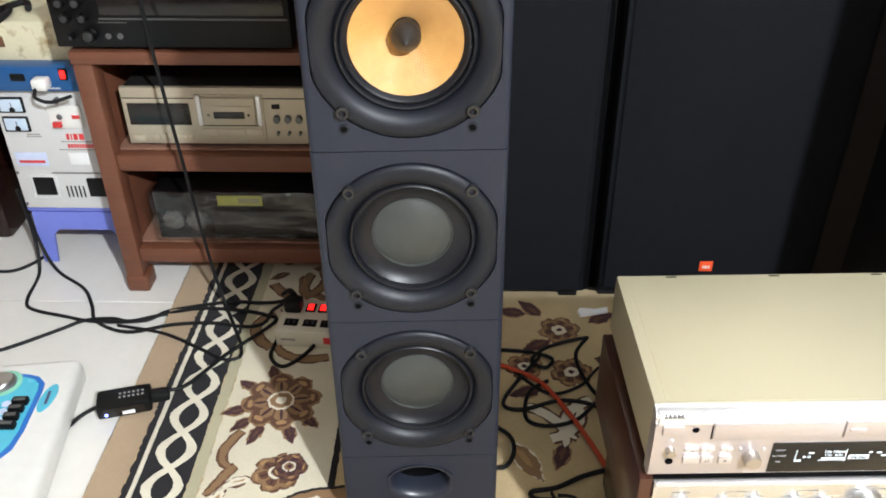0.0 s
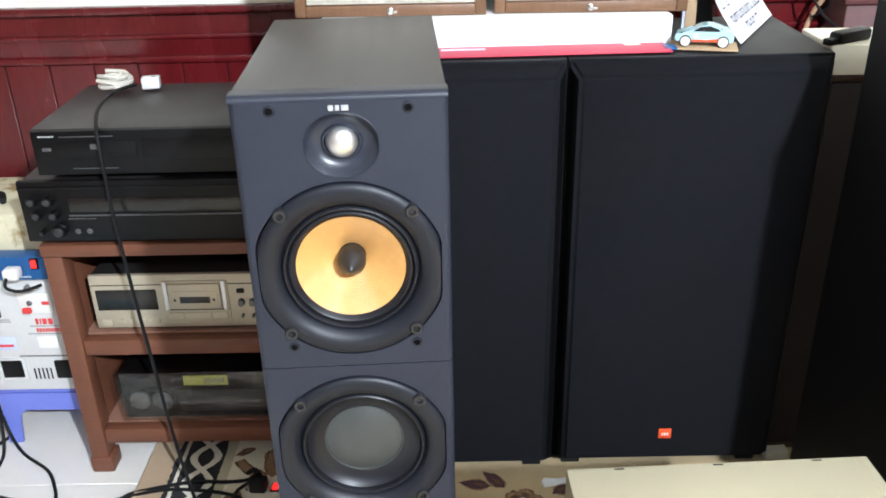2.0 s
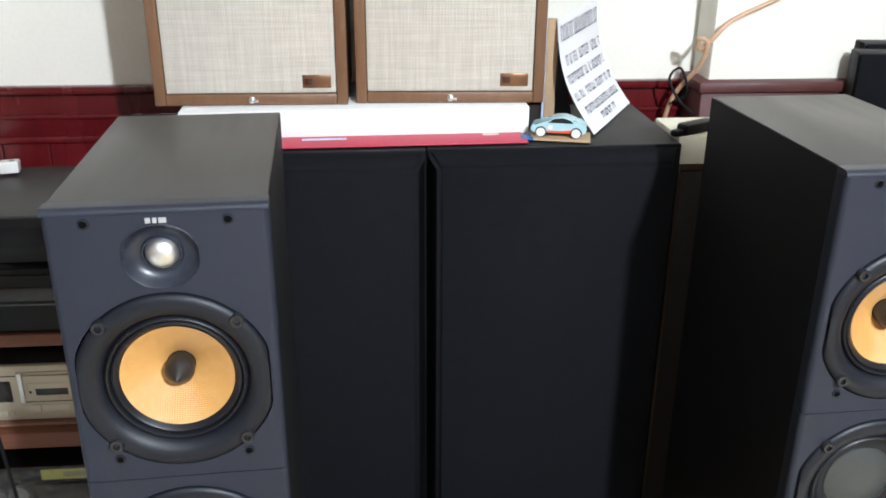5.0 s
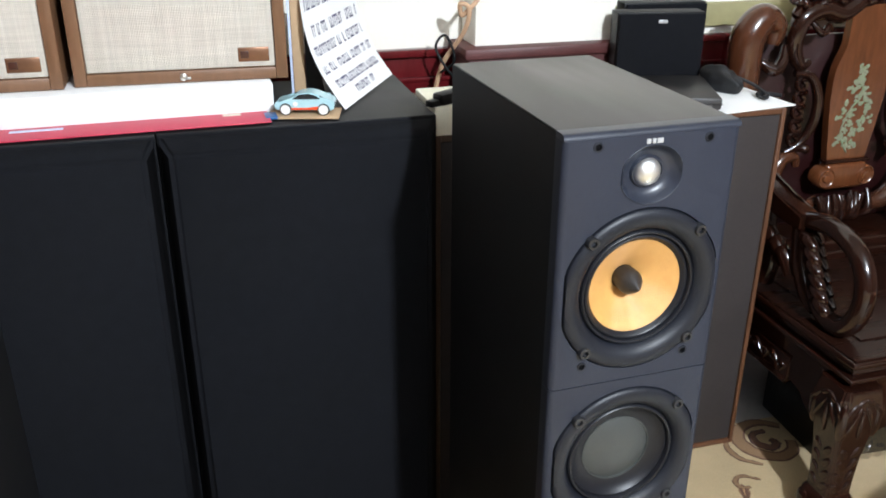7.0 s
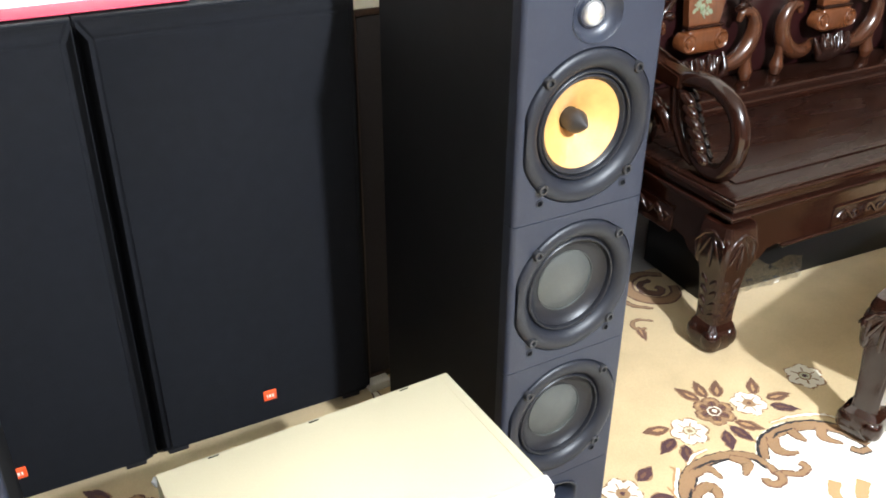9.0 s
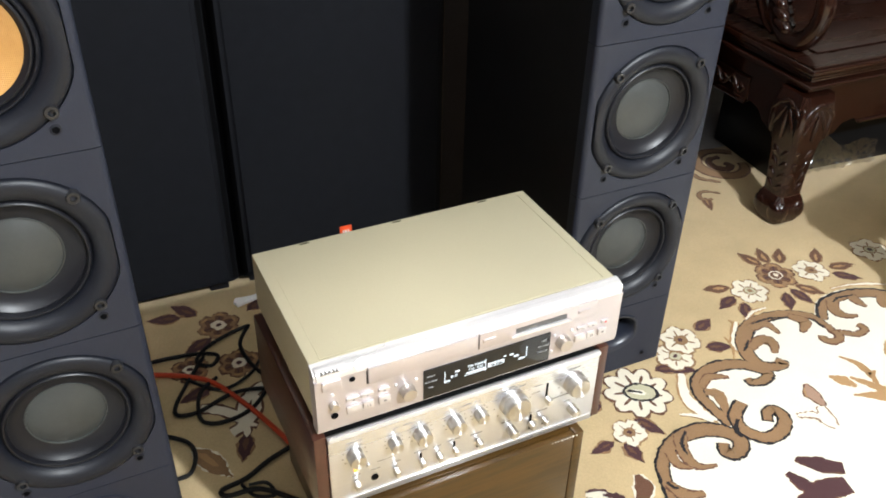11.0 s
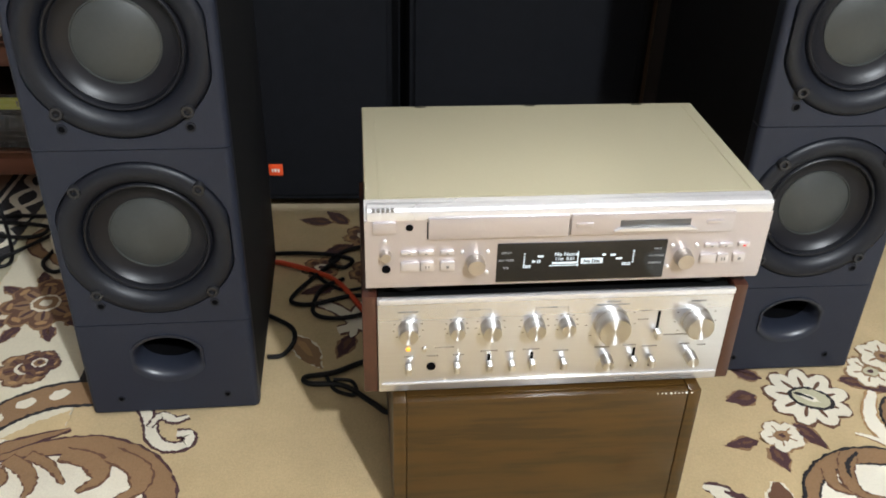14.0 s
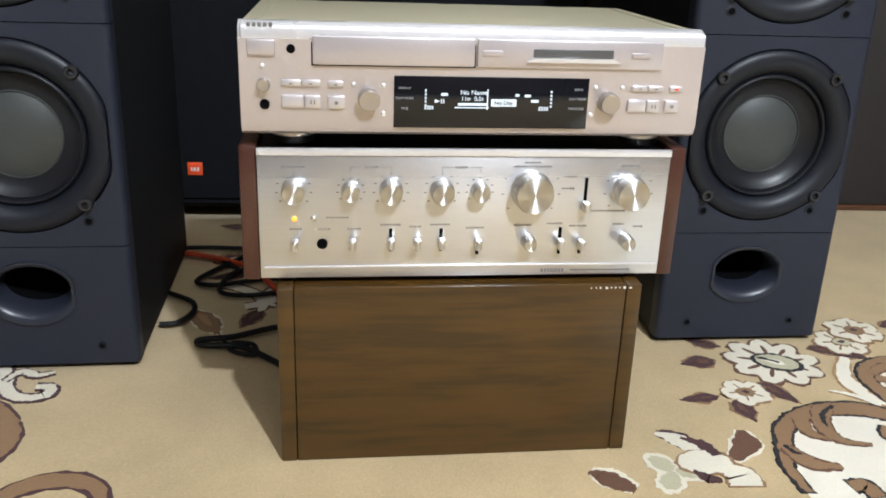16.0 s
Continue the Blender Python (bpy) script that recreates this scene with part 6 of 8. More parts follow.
def stabiliser():
    root = thing("voltage_stabiliser", (-0.820, 1.640, 0.150), 0, "white steel voltage stabiliser with two meters on the stool", "stabiliser")
    w, d, h = 0.112, 0.26, 0.287
    part("case", box(-w, w, 0.0, d, 0.0, h, 0.005), METALWHITE, root)
    part("front_plate", box(-w + 0.004, w - 0.004, -0.002, 0.002, 0.098, h - 0.020, 0.001), METALWHITE, root)
    for z in (0.190, 0.233):
        meter = part("meter", box(-w + 0.012, -w + 0.066, -0.006, 0.001, z, z + 0.034, 0.0015), HIFIBLACK, root, "black framed dial meter")
        part("dial", box(-w + 0.016, -w + 0.062, -0.0072, -0.0055, z + 0.004, z + 0.031, 0.0005), METERGLASS, meter)
        part("needle_hub", lathe([(0.006, 0.0072), (0.006, 0.0082), (0, 0.0082)], Matrix.Translation((-w + 0.041, 0, z + 0.008)), 16), HIFIBLACK, meter)
        part("needle", box(-w + 0.0405, -w + 0.0415, -0.0085, -0.0072, z + 0.008, z + 0.025), HIFIBLACK, meter)
    breaker = part("breaker", box(0.000, 0.070, -0.008, 0.001, 0.200, 0.250, 0.002), WHITE, root)
    part("breaker_switch", box(0.008, 0.026, -0.016, -0.007, 0.204, 0.216, 0.002), REDPRINT, breaker)
    part("breaker_mark", box(0.050, 0.066, -0.0095, -0.0078, 0.222, 0.230, 0.0005), REDPRINT, breaker)
    for x, z in ((0.026, 0.262), (0.024, 0.226)):
        part("screw_knob", lathe([(0.006, -0.001), (0.006, 0.010), (0.004, 0.012), (0, 0.012)], Matrix.Translation((x, 0, z)), 16), AMPGREY, root)
    logo = bmesh.new()
    for k, (a, b) in enumerate(((0.024, 0.006), (0.033, 0.003), (0.039, 0.009), (0.051, 0.010))):
        box(a, a + b, -0.0032, -0.0018, 0.171, 0.185, 0.0004, logo)
    part("logo_mark", logo, REDPRINT, root, "red maker's mark")
    lines = bmesh.new()
    for k in range(10):
        box(0.022 + k * 0.0062, 0.0265 + k * 0.0062, -0.0028, -0.0018, 0.152, 0.161, 0, lines)
    part("model_print", lines, REDPRINT, root)
    grey = bmesh.new()
    for x0, x1, z in ((0.010, 0.092, 0.1665), (0.002, 0.095, 0.1475), (-0.058, -0.03, 0.183), (-0.060, -0.028, 0.178), (-0.03, 0.085, 0.0905)):
        n = int((x1 - x0) / 0.004)
        for k in range(n):
            box(x0 + k * 0.004, x0 + k * 0.004 + 0.0028, -0.0028, 0.0, z - 0.0012, z + 0.0012, 0, grey)
    part("small_print", grey, INK, root)
    part("sticker", box(-w + 0.014, -w + 0.082, -0.0034, -0.0018, 0.108, 0.140, 0.0003), STICKER, root, "pale blue printed sticker")
    part("sticker_print", box(-w + 0.020, -w + 0.076, -0.0042, -0.0032, 0.116, 0.122, 0.0002), REDPRINT, root)
    part("sticker", box(0.018, 0.060, -0.0034, -0.0018, 0.112, 0.140, 0.0003), PAPER, root)
    part("socket", box(-w + 0.036, -w + 0.082, -0.004, 0.002, 0.036, 0.080, 0.002), HIFIBLACK, root)
    part("socket_surround", box(-w + 0.030, -w + 0.090, -0.002, 0.001, 0.028, 0.086, 0.004), METALWHITE, root)
    part("outlet", box(0.042, 0.106, -0.006, 0.002, 0.034, 0.078, 0.002), HIFIBLACK, root)
    for k in range(5):
        part("vent_slot", box(-0.008 + k * 0.009, -0.005 + k * 0.009, -0.0012, 0.001, 0.030, 0.058, 0.0005), HOLE_SHADE, root)
    for x in (-w + 0.006, w - 0.008):
        for z in (0.012, 0.090):
            part("screw", lathe([(0.0035, -0.001), (0.0035, 0.002), (0, 0.0028)], Matrix.Translation((x, 0, z)), 12), AMPGREY, root)


stabiliser()
blotchy = material("rust_spotted_cream_paint", (0.64, 0.60, 0.42), 0.55, vary=0.15, grain=30, blotch=10, bump=0.05, second=(0.28, 0.20, 0.085), mix_at=(0.51, 0.60))
old = thing("old_transformer_box", (-0.830, 1.662, 0.437), 0, "old cream metal box with rusty spots on the stabiliser", "metal box")
part("case", box(-0.130, 0.112, 0.0, 0.22, 0.0, 0.130, 0.004), blotchy, old)
part("name_plate", box(-0.100, -0.052, -0.0016, 0.001, 0.078, 0.100, 0.0004), BRASS, old)
part("lid_cable", sweep([(-0.06, 0.06, 0.138), (-0.04, 0.03, 0.142), (-0.05, -0.002, 0.134), (-0.07, 0.05, 0.136), (-0.04, 0.10, 0.136), (-0.01, 0.05, 0.140)], 0.007, bm=None), CABLE, old)


def blue_strip():
    root = thing("blue_power_strip", (-0.818, 1.620, 0.4375), 0, "blue power strip with a glowing red switch", "power strip")
    part("body", box(-0.125, 0.125, 0.0, 0.040, 0.0, 0.052, 0.003), STRIPBLUE, root)
    part("switch", box(0.052, 0.068, -0.004, 0.002, 0.026, 0.050, 0.001), HIFIBLACK, root)
    part("switch_rocker", box(0.055, 0.065, -0.0065, -0.0035, 0.030, 0.047, 0.001), REDGLOW, root, "red glowing rocker switch")
    part("socket", box(-0.050, -0.020, -0.002, 0.002, 0.022, 0.038, 0.002), HIFIBLACK, root)
    plug = part("plug", box(0.002, 0.034, -0.030, -0.001, 0.012, 0.036, 0.006), WHITE, root, "white mains plug")
    part("plug_cable", sweep([(0.010, -0.028, 0.018), (0.014, -0.044, 0.006), (0.040, -0.042, -0.004), (0.080, -0.030, 0.004)], 0.0035), CABLE, plug)
    dash = bmesh.new()
    for k in range(7):
        box(0.02 + k * 0.004, 0.0225 + k * 0.004, -0.0008, 0.001, 0.006, 0.009, 0, dash)
    part("print", dash, WHITE, root)


blue_strip()
dark = thing("dark_wooden_chest", (-1.22, 1.74, 0), 0, "dark brown wooden chest in the corner beside the stool", "chest")
part("body", box(-0.16, 0.17, 0, 0.24, 0, 0.40, 0.012), ROSEWOOD, dark)
part("lid", box(-0.17, 0.18, -0.01, 0.25, 0.4002, 0.425, 0.006), ROSEWOOD, dark)


# ---- leads on the lid of the disc player ----
def lead_bundle():
    root = thing("coiled_white_lead", (-0.560, 1.790, 0.787), 10, "coiled off-white lead with a white plug on the disc player", "cable")
    loops = []
    r = random.Random(3)
    for k in range(26):
        a = k * 1.35
        loops.append((-0.028 + 0.030 * math.cos(a) + r.uniform(-0.006, 0.006), 0.020 * math.sin(a) + r.uniform(-0.006, 0.006), 0.006 + 0.0009 * k + 0.010 * abs(math.sin(a * 0.7))))
    part("coil", sweep(loops, 0.0042, 7, 4), WHITECABLE, root)
    part("wrap", sweep([(-0.05, 0.02, 0.01), (-0.04, -0.004, 0.034), (-0.02, -0.024, 0.012), (-0.012, 0.0, 0.036), (0.0, 0.022, 0.010)], 0.0045, 7, 5), WHITECABLE, root)
    plug = part("plug", box(0.026, 0.062, -0.016, 0.012, 0.003, 0.026, 0.0025), WHITE, root, "white two-pin plug")
    part("plug_slot", box(0.046, 0.054, -0.006, 0.000, 0.0262, 0.0268), AMPGREY, plug)
    for y in (-0.010, 0.006):
        part("pin", lathe([(0.002, 0), (0.002, -0.018), (0, -0.018)], Matrix.Translation((0.062, y, 0.015)) @ Matrix.Rotation(radians(90), 4, "Z"), 10), KNOBMETAL, plug)


lead_bundle()
hang = thing("hanging_black_cable", (0, 0, 0), 0, "long black cable hanging over the front of the rack", "cable")
part("sheath", sweep([(-0.545, 1.785, 0.800), (-0.560, 1.70, 0.808), (-0.555, 1.60, 0.806), (-0.538, 1.530, 0.785), (-0.530, 1.508, 0.72), (-0.528, 1.506, 0.62), (-0.522, 1.504, 0.52), (-0.514, 1.500, 0.42), (-0.506, 1.498, 0.32), (-0.496, 1.494, 0.20), (-0.482, 1.485, 0.09), (-0.462, 1.462, 0.025), (-0.430, 1.40, RUG + 0.006), (-0.405, 1.345, RUG + 0.006), (-0.400, 1.310, RUG + 0.006), (-0.430, 1.302, RUG + 0.006), (-0.480, 1.330, RUG + 0.006), (-0.57, 1.378, RUG + 0.006), (-0.68, 1.412, 0.006)], 0.0035, 8, 6), CABLE, hang)


def floor_cable(points, mat=CABLE, radius=0.0038, label="black cable lying loose across the floor"):
    root = thing("floor_cable", (0, 0, 0), 0, label, "cable", "loose cables")
    lifted = []
    for p in points:
        x, y = p[0], p[1]
        z = p[2] if len(p) > 2 else ((RUG + 0.004 if x > -0.585 else 0.001) + radius)
        lifted.append((x, y, z))
    part("sheath", sweep(lifted, radius, 8, 6), mat, root)


floor_cable([(-0.940, 1.640, 0.20), (-0.935, 1.640, 0.08), (-0.925, 1.60), (-0.910, 1.501), (-0.884, 1.464), (-0.80, 1.440), (-0.732, 1.425), (-0.630, 1.430), (-0.585, 1.465), (-0.464, 1.483), (-0.390, 1.482), (-0.345, 1.470, 0.03), (-0.320, 1.452, 0.058)])
floor_cable([(-0.945, 1.660, 0.12), (-0.920, 1.635, 0.04), (-0.879, 1.600), (-0.800, 1.540), (-0.759, 1.478), (-0.73, 1.425), (-0.654, 1.392), (-0.56, 1.405), (-0.476, 1.412), (-0.408, 1.401), (-0.372, 1.415), (-0.356, 1.440, 0.03), (-0.320, 1.440, 0.056)])
floor_cable([(-1.05, 1.27), (-0.96, 1.30), (-0.886, 1.333), (-0.80, 1.395), (-0.756, 1.428), (-0.700, 1.436), (-0.660, 1.428), (-0.600, 1.45), (-0.52, 1.46), (-0.43, 1.455), (-0.37, 1.44), (-0.350, 1.420), (-0.400, 1.35), (-0.430, 1.31), (-0.484, 1.223), (-0.525, 1.205, 0.022)])
floor_cable([(-1.10, 1.62), (-1.00, 1.60), (-0.95, 1.64), (-0.93, 1.70)])
floor_cable([(-0.30, 1.42, 0.05), (-0.335, 1.37, 0.012), (-0.338, 1.31), (-0.306, 1.282), (-0.265, 1.33), (-0.248, 1.40, 0.012), (-0.255, 1.425, 0.045)])
floor_cable([(-0.625, 1.165, 0.018), (-0.655, 1.15, 0.008), (-0.676, 1.11), (-0.684, 1.05, 0.012), (-0.690, 0.99, 0.02)])
# cables between the towers
floor_cable([(0.07, 1.338), (0.12, 1.340), (0.179, 1.333), (0.215, 1.315), (0.20, 1.29), (0.175, 1.31), (0.20, 1.345), (0.25, 1.37), (0.29, 1.382)])
floor_cable([(0.19, 1.32), (0.15, 1.26), (0.116, 1.191), (0.15, 1.175), (0.22, 1.20), (0.28, 1.19), (0.32, 1.15)])
floor_cable([(0.202, 1.253), (0.165, 1.22), (0.156, 1.155), (0.19, 1.135), (0.245, 1.15), (0.29, 1.20), (0.33, 1.24)])
floor_cable([(0.095, 1.035), (0.118, 1.040), (0.132, 1.075), (0.125, 1.11), (0.09, 1.14), (0.06, 1.16)])
floor_cable([(0.300, 1.040), (0.245, 1.020), (0.20, 0.995), (0.158, 0.985), (0.165, 0.970), (0.215, 0.965), (0.260, 0.925), (0.283, 0.905), (0.300, 0.93)], radius=0.0042)
floor_cable([(0.19, 0.985), (0.205, 0.955), (0.235, 0.945), (0.228, 0.975), (0.20, 0.98)], radius=0.003)
floor_cable([(0.29, 1.382), (0.262, 1.33), (0.272, 1.26), (0.30, 1.20), (0.33, 1.17)])
floor_cable([(0.14, 1.28), (0.20, 1.22), (0.26, 1.24), (0.30, 1.29), (0.33, 1.31)], radius=0.003)
floor_cable([(0.06, 1.31), (0.090, 1.304), (0.150, 1.275), (0.193, 1.240), (0.235, 1.165), (0.270, 1.085), (0.290, 1.03), (0.31, 0.99)], REDCABLE, 0.0048, "orange-red cable lying between the speaker and the cabinet")


def outlet_block():
    root = thing("white_power_strip", (-0.270, 1.403, RUG), -4, "cream power strip with black sockets and red switches on the carpet", "power strip")
    part("body", box(-0.062, 0.062, -0.055, 0.050, 0.0, 0.040, 0.004), CREAMPLASTIC, root)
    for x in (-0.034, 0.004, 0.040):
        part("socket", box(x - 0.014, x + 0.014, -0.038, -0.016, 0.0385, 0.0412, 0.001), HIFIBLACK, root)
        for s in (-0.006, 0.006):
            part("contact", box(x + s - 0.0012, x + s + 0.0012, -0.031, -0.023, 0.0410, 0.0416), AMPGREY, root)
    for x in (-0.004, 0.022):
        part("switch", box(x - 0.010, x + 0.010, 0.008, 0.034, 0.0385, 0.0425, 0.001), HIFIBLACK, root)
        part("switch_rocker", box(x - 0.006, x + 0.006, 0.012, 0.030, 0.0422, 0.0450, 0.001), REDGLOW, root, "red glowing rocker switch")
    plug = part("plug", box(-0.056, -0.020, 0.000, 0.032, 0.0395, 0.066, 0.006), CABLE, root, "black mains plug")
    part("plug_neck", sweep([(-0.040, 0.030, 0.062), (-0.055, 0.050, 0.060), (-0.075, 0.062, 0.040)], [0.008, 0.006, 0.004], 8, 5), CABLE, plug)
    part("red_sticker", box(0.036, 0.060, -0.0565, -0.0548, 0.012, 0.028, 0.0003), REDPRINT, root)
    dash = bmesh.new()
    for k in range(6):
        box(-0.050 + k * 0.005, -0.0465 + k * 0.005, -0.0558, -0.0548, 0.016, 0.020, 0, dash)
    part("print", dash, INK, root)


outlet_block()
adapter = thing("laptop_adapter", (-0.578, 1.168, 0.012), 16, "black laptop power adapter lying on the carpet edge", "power adapter")
part("brick", box(-0.048, 0.048, -0.024, 0.024, 0.0, 0.030, 0.005), HIFIBLACK, adapter)
part("plug_neck", box(0.046, 0.080, -0.011, 0.011, 0.006, 0.026, 0.005), CABLE, adapter)
part("label", box(-0.036, 0.036, -0.0245, -0.0238, 0.006, 0.024, 0.0002), DECKDARK, adapter)
part("sticker", box(-0.004, 0.018, -0.0252, -0.0244, 0.006, 0.014, 0.0002), PAPER, adapter)
spots = bmesh.new()
for k in range(6):
    for j in range(2):
        box(-0.008 + k * 0.008, -0.004 + k * 0.008, -0.006 + j * 0.010, -0.002 + j * 0.010, 0.0296, 0.0304, 0, spots)
part("print", spots, SILVERINK, adapter)
part("indicator", lathe([(0.003, 0.0), (0.003, 0.001), (0, 0.002)], Matrix.Translation((-0.032, -0.0243, 0.010)), 10), BLUEGLOW, adapter, "lit blue indicator")


def karaoke_mixer():
    root = thing("karaoke_mixer", (-0.640, 0.955, 0.001), 8.2, "white sound mixer with turquoise panel and black sliders", "mixer")
    own = box(-0.44, 0.0, -0.30, 0.305, 0.0, 0.055, 0.016, steps=4)
    part("case", own, WHITE, root)
    edge = [(-0.077, 0.056), (-0.064, 0.073), (-0.056, 0.112), (-0.050, 0.216), (-0.051, 0.235), (-0.066, 0.255), (-0.088, 0.264), (-0.142, 0.273)]
    part("panel_edge", slab(edge + [(-0.40, edge[-1][1]), (-0.40, edge[0][1])], 0.054, 0.0565, bevel=0.001), material("deep_blue_edge", (0.02, 0.16, 0.55), 0.3, bump=0), root)
    inner = [(-0.080, 0.067), (-0.071, 0.083), (-0.064, 0.119), (-0.059, 0.215), (-0.061, 0.233), (-0.071, 0.246), (-0.088, 0.254), (-0.139, 0.264)]
    part("panel", slab(inner + [(-0.39, inner[-1][1]), (-0.39, inner[0][1])], 0.0564, 0.0580, bevel=0.0005), CYAN, root, "turquoise control panel")
    for x0, y0, x1, y1 in ((-0.092, 0.184, -0.064, 0.183), (-0.093, 0.165, -0.067, 0.165), (-0.096, 0.146, -0.070, 0.146), (-0.102, 0.128, -0.070, 0.124)):
        a, b = Vector((x0, y0, 0)), Vector((x1, y1, 0))
        turn = Matrix.Translation((a + b) / 2) @ Matrix.Rotation(math.atan2(y1 - y0, x1 - x0), 4, "Z")
        half = (b - a).length / 2
        part("slider", box(-half, half, -0.0075, 0.0075, 0.0575, 0.070, 0.003, m=turn), HIFIBLACK, root)
        part("slider_face", box(-half + 0.004, half - 0.004, -0.005, 0.003, 0.0701, 0.0708, 0.0003, m=turn), AMPGREY, root)
        part("lit_dot", lathe([(0.008, 0), (0.008, 0.0012), (0, 0.0015)], turn @ Matrix.Translation((-half - 0.012, 0, 0.0580)) @ Matrix.Rotation(radians(-90), 4, "X"), 18), STICKER, root)
    dial = part("dial", lathe([(0.026, 0), (0.026, 0.004), (0.020, 0.012), (0, 0.014)], Matrix.Translation((-0.127, 0.241, 0.0578)) @ Matrix.Rotation(radians(-90), 4, "X"), 36), KNOBMETAL, root, "silver jog dial")
    part("dial_ring", lathe([(0.0262, 0), (0.0345, 0), (0.0345, 0.001), (0.0262, 0.0015)], Matrix.Translation((-0.127, 0.241, 0.0578)) @ Matrix.Rotation(radians(-90), 4, "X"), 36), material("green_ring_plastic", (0.25, 0.62, 0.45), 0.3, bump=0), dial)
    part("badge", slab(ellipse(-0.036, 0.195, 0.036, 0.013, 80, 28), 0.0545, 0.0565, bevel=0.0006), CYAN, root, "turquoise oval badge")
    part("badge_print", box(-0.0385, -0.0335, 0.178, 0.212, 0.0563, 0.0569), PRINTINK, root)


karaoke_mixer()


# ---- on top of the studio speakers ----
part_top = 0.901
foam = thing("foam_block", (0.185, 1.605, part_top), 1.5, "long white foam block under the linen speakers", "foam block")
part("block", box(-0.318, 0.318, 0.0, 0.24, 0.0, 0.052, 0.004), FOAM, foam)


def linen_speaker(at, turn, label):
    root = thing("linen_speaker", at, turn, label, "loudspeaker", "two linen front speakers")
    w, h, d = 0.1745, 0.60, 0.28
    for x0, x1, z0, z1 in ((-w, -w + 0.020, 0, h), (w - 0.020, w, 0, h), (-w + 0.0202, w - 0.0202, 0, 0.020), (-w + 0.0202, w - 0.0202, h - 0.020, h)):
        part("frame", box(x0, x1, 0, d, z0, z1, 0.002), OAKFRAME, root, "brown wooden cabinet side")
    part("grille", box(-w + 0.021, w - 0.021, 0.006, 0.018, 0.021, h - 0.021, 0.002), LINEN, root, "natural linen grille cloth")
    part("back_panel", box(-w + 0.021, w - 0.021, d - 0.02, d - 0.004, 0.021, h - 0.021), CABBLACK, root)
    plate = part("name_plate", box(w - 0.082, w - 0.030, 0.0035, 0.0075, 0.030, 0.054, 0.0016), BRASS, root, "brown brass name plate")
    part("plate_mark", box(w - 0.078, w - 0.064, 0.0028, 0.0040, 0.036, 0.048, 0.0003), CHEEK, plate)
    clip = bmesh.new()
    lathe([(0.006, -0.004), (0.006, 0.004), (0.003, 0.006), (0, 0.006)], Matrix.Translation((0.0, 0.0, 0.010)), 14, bm=clip)
    box(0.002, 0.012, -0.006, 0.0, 0.006, 0.010, 0.001, clip)
    part("catch", clip, KNOBMETAL, root, "small chrome catch")


linen_speaker((-0.006, 1.644, 0.954), -0.8, "linen fronted wooden speaker standing on the foam block")
linen_speaker((0.358, 1.643, 0.954), -2.4, "linen fronted wooden speaker standing beside the paper sign")

folder = thing("crimson_folder", (0.245, 1.570, part_top), 1.5, "flat crimson paper folder lying along the speaker tops", "folder")
part("sheet", box(-0.27, 0.245, -0.030, 0.060, 0.0, 0.003, 0.001), PINK, folder)
part("sticker", box(0.17, 0.20, 0.020, 0.034, 0.003, 0.0034), CREAMPLASTIC, folder)
part("tape", box(-0.16, -0.08, 0.012, 0.024, 0.003, 0.0034), STICKER, folder)
part("corner_tape", box(0.238, 0.258, -0.012, 0.024, 0.0, 0.0038, 0.0004), STRIPBLUE, folder, "blue tape at the corner")

card = thing("cardboard_piece", (0.553, 1.583, part_top), -14, "small piece of brown cardboard under the toy car", "cardboard")
part("sheet", box(-0.062, 0.058, -0.030, 0.034, 0.0, 0.003, 0.0006), CARD, card)


